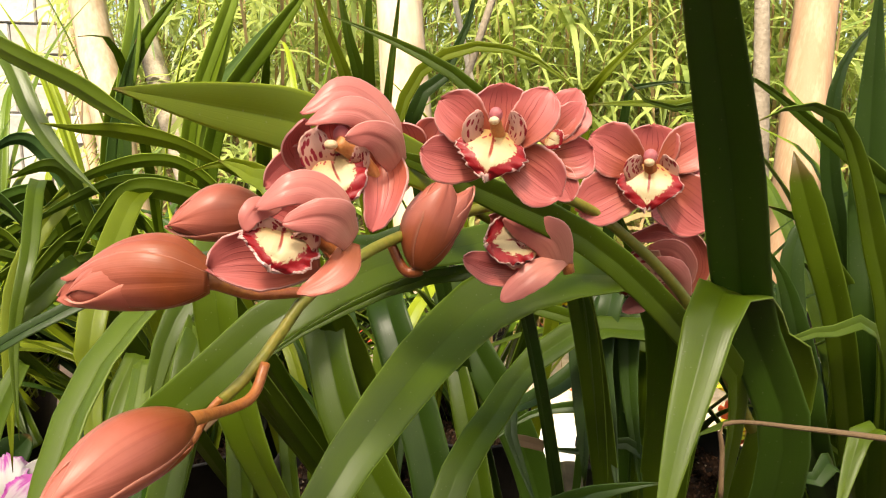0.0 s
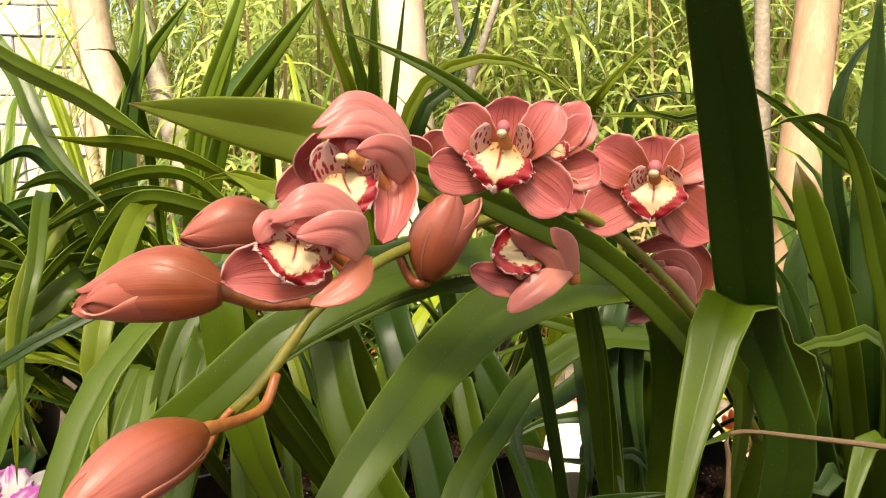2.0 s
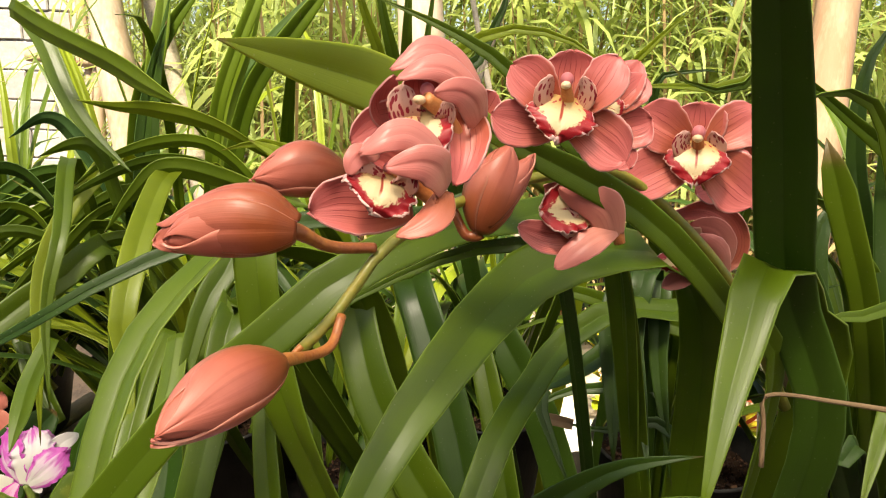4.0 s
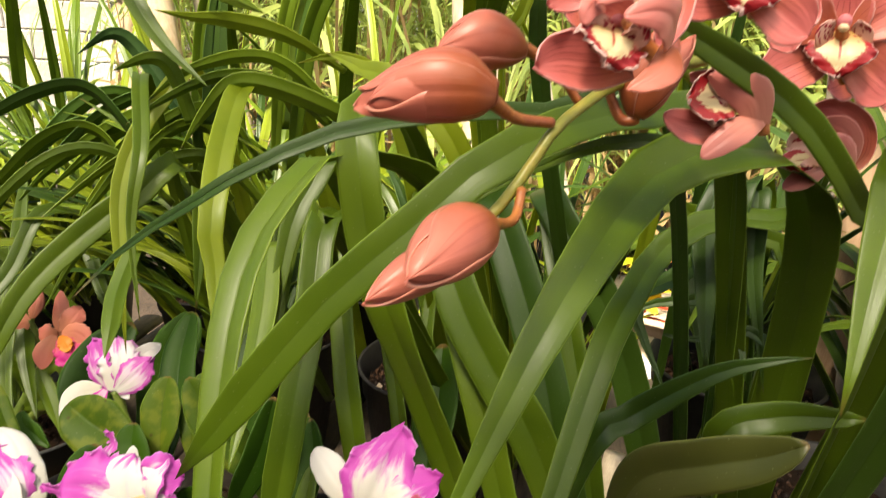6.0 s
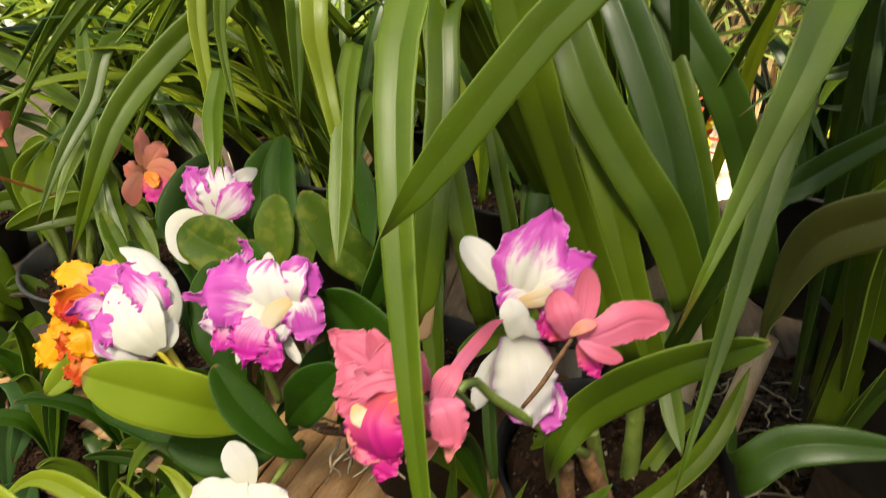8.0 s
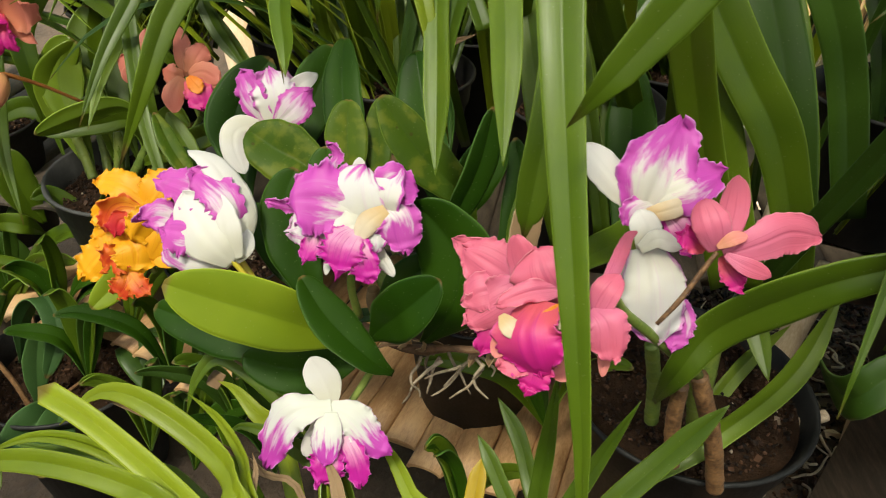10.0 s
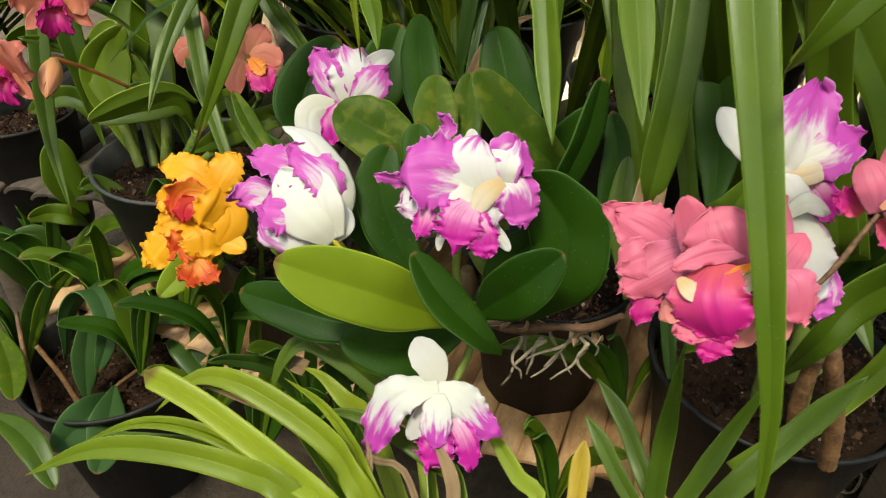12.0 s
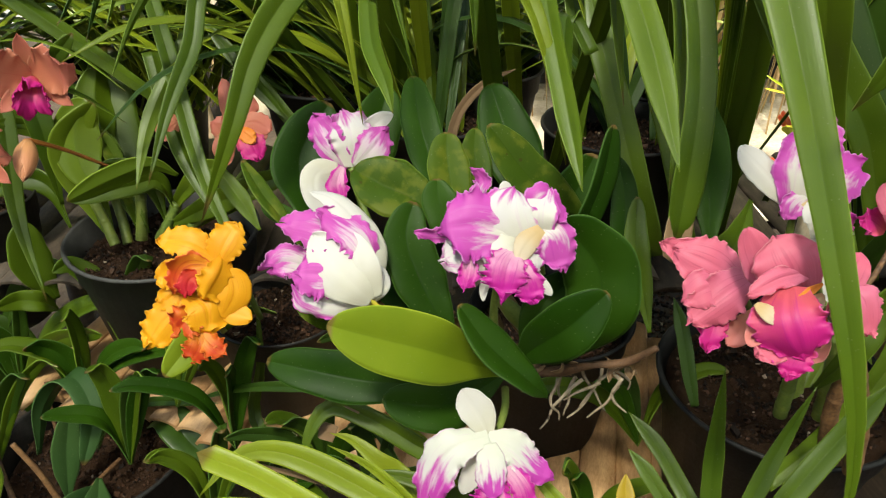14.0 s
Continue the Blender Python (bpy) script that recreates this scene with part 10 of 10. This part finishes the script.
petal(bloom, [(-0.1636, 0.3982, 0.8511), (-0.1614, 0.4030, 0.8660), (-0.1678, 0.4142, 0.8765)], 0.0231, (0.99, 0.00, 0.16), WHITE, "sepal", wrap=-16)
petal(bloom, [(-0.1453, 0.3883, 0.8154), (-0.1310, 0.3773, 0.8079), (-0.1353, 0.3632, 0.7862)], 0.0257, (-0.96, -0.07, -0.27), MAGENTA_PETAL, ruffle=0.05, waves=5)
petal(bloom, [(-0.1593, 0.3995, 0.8528), (-0.1541, 0.3758, 0.8338), (-0.1466, 0.3620, 0.7930)], 0.0522, (-0.98, -0.14, -0.12), WHITE_RIM, ruffle=0.04, waves=5, wrap=-19, blunt=0.5, foot=0.5)
petal(bloom, [(-0.1663, 0.3937, 0.8555), (-0.1543, 0.3938, 0.8657), (-0.1366, 0.3944, 0.8576)], 0.0145, (0.07, -0.59, -0.81), WHITE, "sepal", wrap=-25, foot=0.5)
# a small orchid in the low pot
leaf(low_orchid, [(-1.056, 0.796, 0.272), (-1.025, 0.801, 0.368), (-0.971, 0.801, 0.422), (-0.933, 0.754, 0.39), (-0.943, 0.706, 0.336)], 0.0405, (0.77, 0.64, 0.09), LEAF_GREY, oval=True)
leaf(low_orchid, [(-0.991, 0.72, 0.249), (-0.984, 0.741, 0.317), (-0.978, 0.754, 0.353), (-0.969, 0.766, 0.389)], 0.0405, (-0.89, -0.33, 0.3), LEAF_GREY, oval=True)
leaf(low_orchid, [(-0.946, 0.73, 0.265), (-0.956, 0.677, 0.275), (-0.971, 0.649, 0.269), (-0.986, 0.61, 0.266)], 0.0610, (0.72, -0.24, -0.65), LEAF_GREY, oval=True)
leaf(low_orchid, [(-0.946, 0.736, 0.273), (-0.93, 0.672, 0.268), (-0.924, 0.635, 0.249), (-0.921, 0.592, 0.24)], 0.0559, (0.91, 0.23, -0.35), LEAF_GREY, oval=True)
leaf(low_orchid, [(-0.886, 0.813, 0.299), (-0.839, 0.782, 0.342), (-0.805, 0.747, 0.328), (-0.766, 0.714, 0.314)], 0.0550, (0.71, 0.64, 0.29), LEAF_DARK, oval=True)
leaf(low_orchid, [(-0.817, 0.855, 0.273), (-0.782, 0.836, 0.28), (-0.746, 0.805, 0.271), (-0.733, 0.777, 0.247)], 0.0572, (0.81, 0.54, 0.22), LEAF_DARK, oval=True)
leaf(low_orchid, [(-1.147, 0.79, 0.351), (-1.087, 0.715, 0.329), (-1.047, 0.652, 0.326)], 0.0432, (0.82, 0.54, -0.18), LEAF_BLOTCHED, oval=True)
leaf(low_orchid, [(-1.101, 0.902, 0.249), (-1.135, 0.909, 0.348), (-1.154, 0.891, 0.41), (-1.186, 0.866, 0.462)], 0.0567, (-0.46, -0.74, -0.49), LEAF_DARK, oval=True)
leaf(low_orchid, [(-1.101, 0.902, 0.249), (-1.113, 0.96, 0.334), (-1.148, 0.97, 0.402), (-1.196, 0.948, 0.404)], 0.0441, (-0.38, -0.72, -0.58), LEAF_DARK, oval=True)
leaf(low_orchid, [(-1.096, 0.642, 0.311), (-1.034, 0.616, 0.309), (-0.989, 0.585, 0.3), (-0.946, 0.542, 0.273)], 0.0395, (0.66, 0.74, 0.1), LEAF_MID, oval=True)
leaf(low_orchid, [(-0.966, 0.797, 0.274), (-0.925, 0.806, 0.342), (-0.858, 0.798, 0.366), (-0.752, 0.755, 0.393)], 0.0145, (-0.02, 0.68, 0.74), LEAF_DARK)
cane(low_orchid, (-1.036, 0.676, 0.273), (-1.111, 0.801, 0.366), 0.0045, CANE_BROWN)
cane(low_orchid, (-1, 0.715, 0.242), (-1.045, 0.734, 0.359), 0.0050, CANE_BROWN)
cane(low_orchid, (-1.013, 0.786, 0.257), (-1.044, 0.86, 0.366), 0.0035, CANE_BROWN)
cane(low_orchid, (-0.932, 0.786, 0.259), (-0.955, 0.73, 0.265), 0.0040, CANE_BROWN)


def fountain(owner, foot, count, lengths, widths, mats, seed, lift=(0.75, 1.35), spread=(0, 360), n=16):
    """Arching strap leaves that rise from one foot and bend over by their own weight."""
    rng = np.random.default_rng(seed)
    for _ in range(count):
        a, length = radians(rng.uniform(*spread)), rng.uniform(*lengths)
        climb, droop = rng.uniform(*lift), rng.uniform(1.2, 2.6)
        d = np.array([math.cos(a), math.sin(a), 0.0])
        p = np.asarray(foot, float) + np.array([rng.normal(0, 0.035), rng.normal(0, 0.035), 0])
        way, points = d * math.cos(climb) + np.array([0, 0, math.sin(climb)]), [p]
        for k in range(6):
            points.append(points[-1] + way * length / 6)
            way = way + np.array([0, 0, -droop / 6 * (0.4 + k * 0.25)])
            way /= np.linalg.norm(way)
        side = np.cross(d, (0, 0, 1)) + rng.uniform(-0.35, 0.35, 3)
        blade("leaf", owner, points, rng.uniform(*widths), side, mats[rng.integers(len(mats))], n=n, tip=0.4)


fountain(grass_cymbidium, (-0.13, 0.93, 0.70), 16, (0.35, 0.6), (0.018, 0.03), (LEAF_MID, LEAF_YELLOW, LEAF_DARK), 1, (0.9, 1.4), (20, 200))
for _i, (_x, _y, _n) in enumerate(((-0.57, 1.22, 100), (-0.3, 1.27, 80), (-0.95, 1.32, 100), (-1.27, 1.12, 80))):
    back = plant("strap_leaved_orchid", (_x, _y, 0.70), "orchid with a dense mass of narrow arching leaves", "orchid", "orchids on the back bench")
    fountain(back, (_x, _y, 0.70), _n, (0.40, 0.66), (0.014, 0.027), (LEAF_MID, LEAF_FRESH, LEAF_YELLOW, LEAF_DARK), 20 + _i, (0.5, 1.2), (-25, 205))
    fountain(back, (_x, _y, 0.70), 7, (0.65, 0.95), (0.014, 0.024), (LEAF_MID, LEAF_YELLOW, LEAF_MID), 50 + _i, (1.2, 1.5))
fountain(tall_cymbidium, (0.05, 1.12, 0.70), 26, (0.4, 0.7), (0.014, 0.026), (LEAF_MID, LEAF_DARK, LEAF_YELLOW), 5, (0.95, 1.45))
fountain(dark_cymbidium, (0.60, 0.90, 0.70), 48, (0.45, 0.8), (0.02, 0.034), (LEAF_DARK, LEAF_MID, LEAF_MID), 6, (0.9, 1.45))
side_orchid = plant("strap_leaved_orchid", (0.36, 1.0, 0.70), "dark strap-leaved orchid between the pots", "orchid", "orchids on the back bench")
fountain(side_orchid, (0.36, 1.0, 0.70), 30, (0.35, 0.6), (0.018, 0.03), (LEAF_DARK, LEAF_DARK, LEAF_MID), 7, (0.9, 1.45))


def croton(foot, seed):
    """A small shrub of red, yellow and lime leaves in the sun."""
    root = plant("croton_shrub", foot, "small croton shrub with red and yellow leaves in sun", "shrub", "crotons behind the benches")
    rng = np.random.default_rng(seed)
    base = np.asarray(foot, float)
    v, f, uv = tube_mesh([base, base + (0.02, 0, 0.2), base + (0, 0.01, 0.42)], [0.008, 0.007, 0.005], 7, 12)
    mesh_part("stem", v, f, CANE_BROWN, root, uv)
    for k in range(30):
        a, z = rng.uniform(0, 6.3), rng.uniform(0.12, 0.44)
        d = np.array([math.cos(a), math.sin(a), rng.uniform(0.1, 0.9)])
        d /= np.linalg.norm(d)
        p = base + (0, 0, z)
        size = rng.uniform(0.10, 0.18)
        blade("leaf", root, [p, p + d * size * 0.5, p + d * size + (0, 0, -0.02)], rng.uniform(0.03, 0.05), np.cross(d, (0, 0, 1)) + rng.uniform(-0.2, 0.2, 3), (CROTON_RED, CROTON_YELLOW, LEAF_LIME)[k % 3], oval=True, n=10)


croton((-0.33, 2.15, 0.02), 1)
croton((0.95, 2.1, 0.02), 2)
croton((0.55, 2.4, 0.02), 3)
croton((0.45, 3.1, 0.02), 4)


# the dense arching leaves towards the path of pots
arching = plant("strap_leaved_orchid", (-0.42, 1.02, 0.70), "orchid with many long green leaves arching over", "orchid", "orchids on the back bench")
pot((-0.42, 1.02, 0.745), 0.13, 0.225, None, "black plastic pot of a strap-leaved orchid on the back bench")
fountain(arching, (-0.42, 1.02, 0.70), 42, (0.4, 0.6), (0.014, 0.026), (LEAF_MID, LEAF_YELLOW, LEAF_YELLOW, LEAF_DARK), 31, (0.75, 1.35), (60, 215))
arching_far = plant("strap_leaved_orchid", (-0.85, 1.2, 0.70), "orchid with many long green leaves arching over", "orchid", "orchids on the back bench")
fountain(arching_far, (-0.85, 1.2, 0.70), 46, (0.45, 0.7), (0.012, 0.022), (LEAF_MID, LEAF_YELLOW, LEAF_YELLOW), 32, (0.8, 1.4), (0, 215))


def sack(foot, size):
    """A slumped white sack shape behind the back bench, added to stand for a bright sunlit patch."""
    verts, faces, rings, spokes = [], [], 14, 22
    for i in range(rings):
        z = i / (rings - 1)
        r = 0.5 * (1 - abs(2 * z - 0.9) ** 3 * 0.5) * (0.15 if i in (0, rings - 1) else 1)
        for k in range(spokes):
            t = 2 * math.pi * k / spokes
            fold = 1 + 0.10 * noise.noise((math.cos(t) * 2, math.sin(t) * 2, z * 4)) + 0.05 * math.sin(7 * t + 9 * z)
            verts.append((foot[0] + size * r * fold * math.cos(t), foot[1] + size * r * fold * math.sin(t) * 0.7, foot[2] + size * 1.1 * z))
    for i in range(rings - 1):
        for k in range(spokes):
            a, b = i * spokes + k, i * spokes + (k + 1) % spokes
            faces.append((a, b, b + spokes, a + spokes))
    faces += [tuple(range(spokes - 1, -1, -1)), tuple(range((rings - 1) * spokes, rings * spokes))]
    tagged(mesh_part("plastic_sack", verts, faces, CLOTH), "crumpled white sack shape added for a bright sunlit patch", "sack")


sack((0.30, 1.72, 0.03), 0.36)
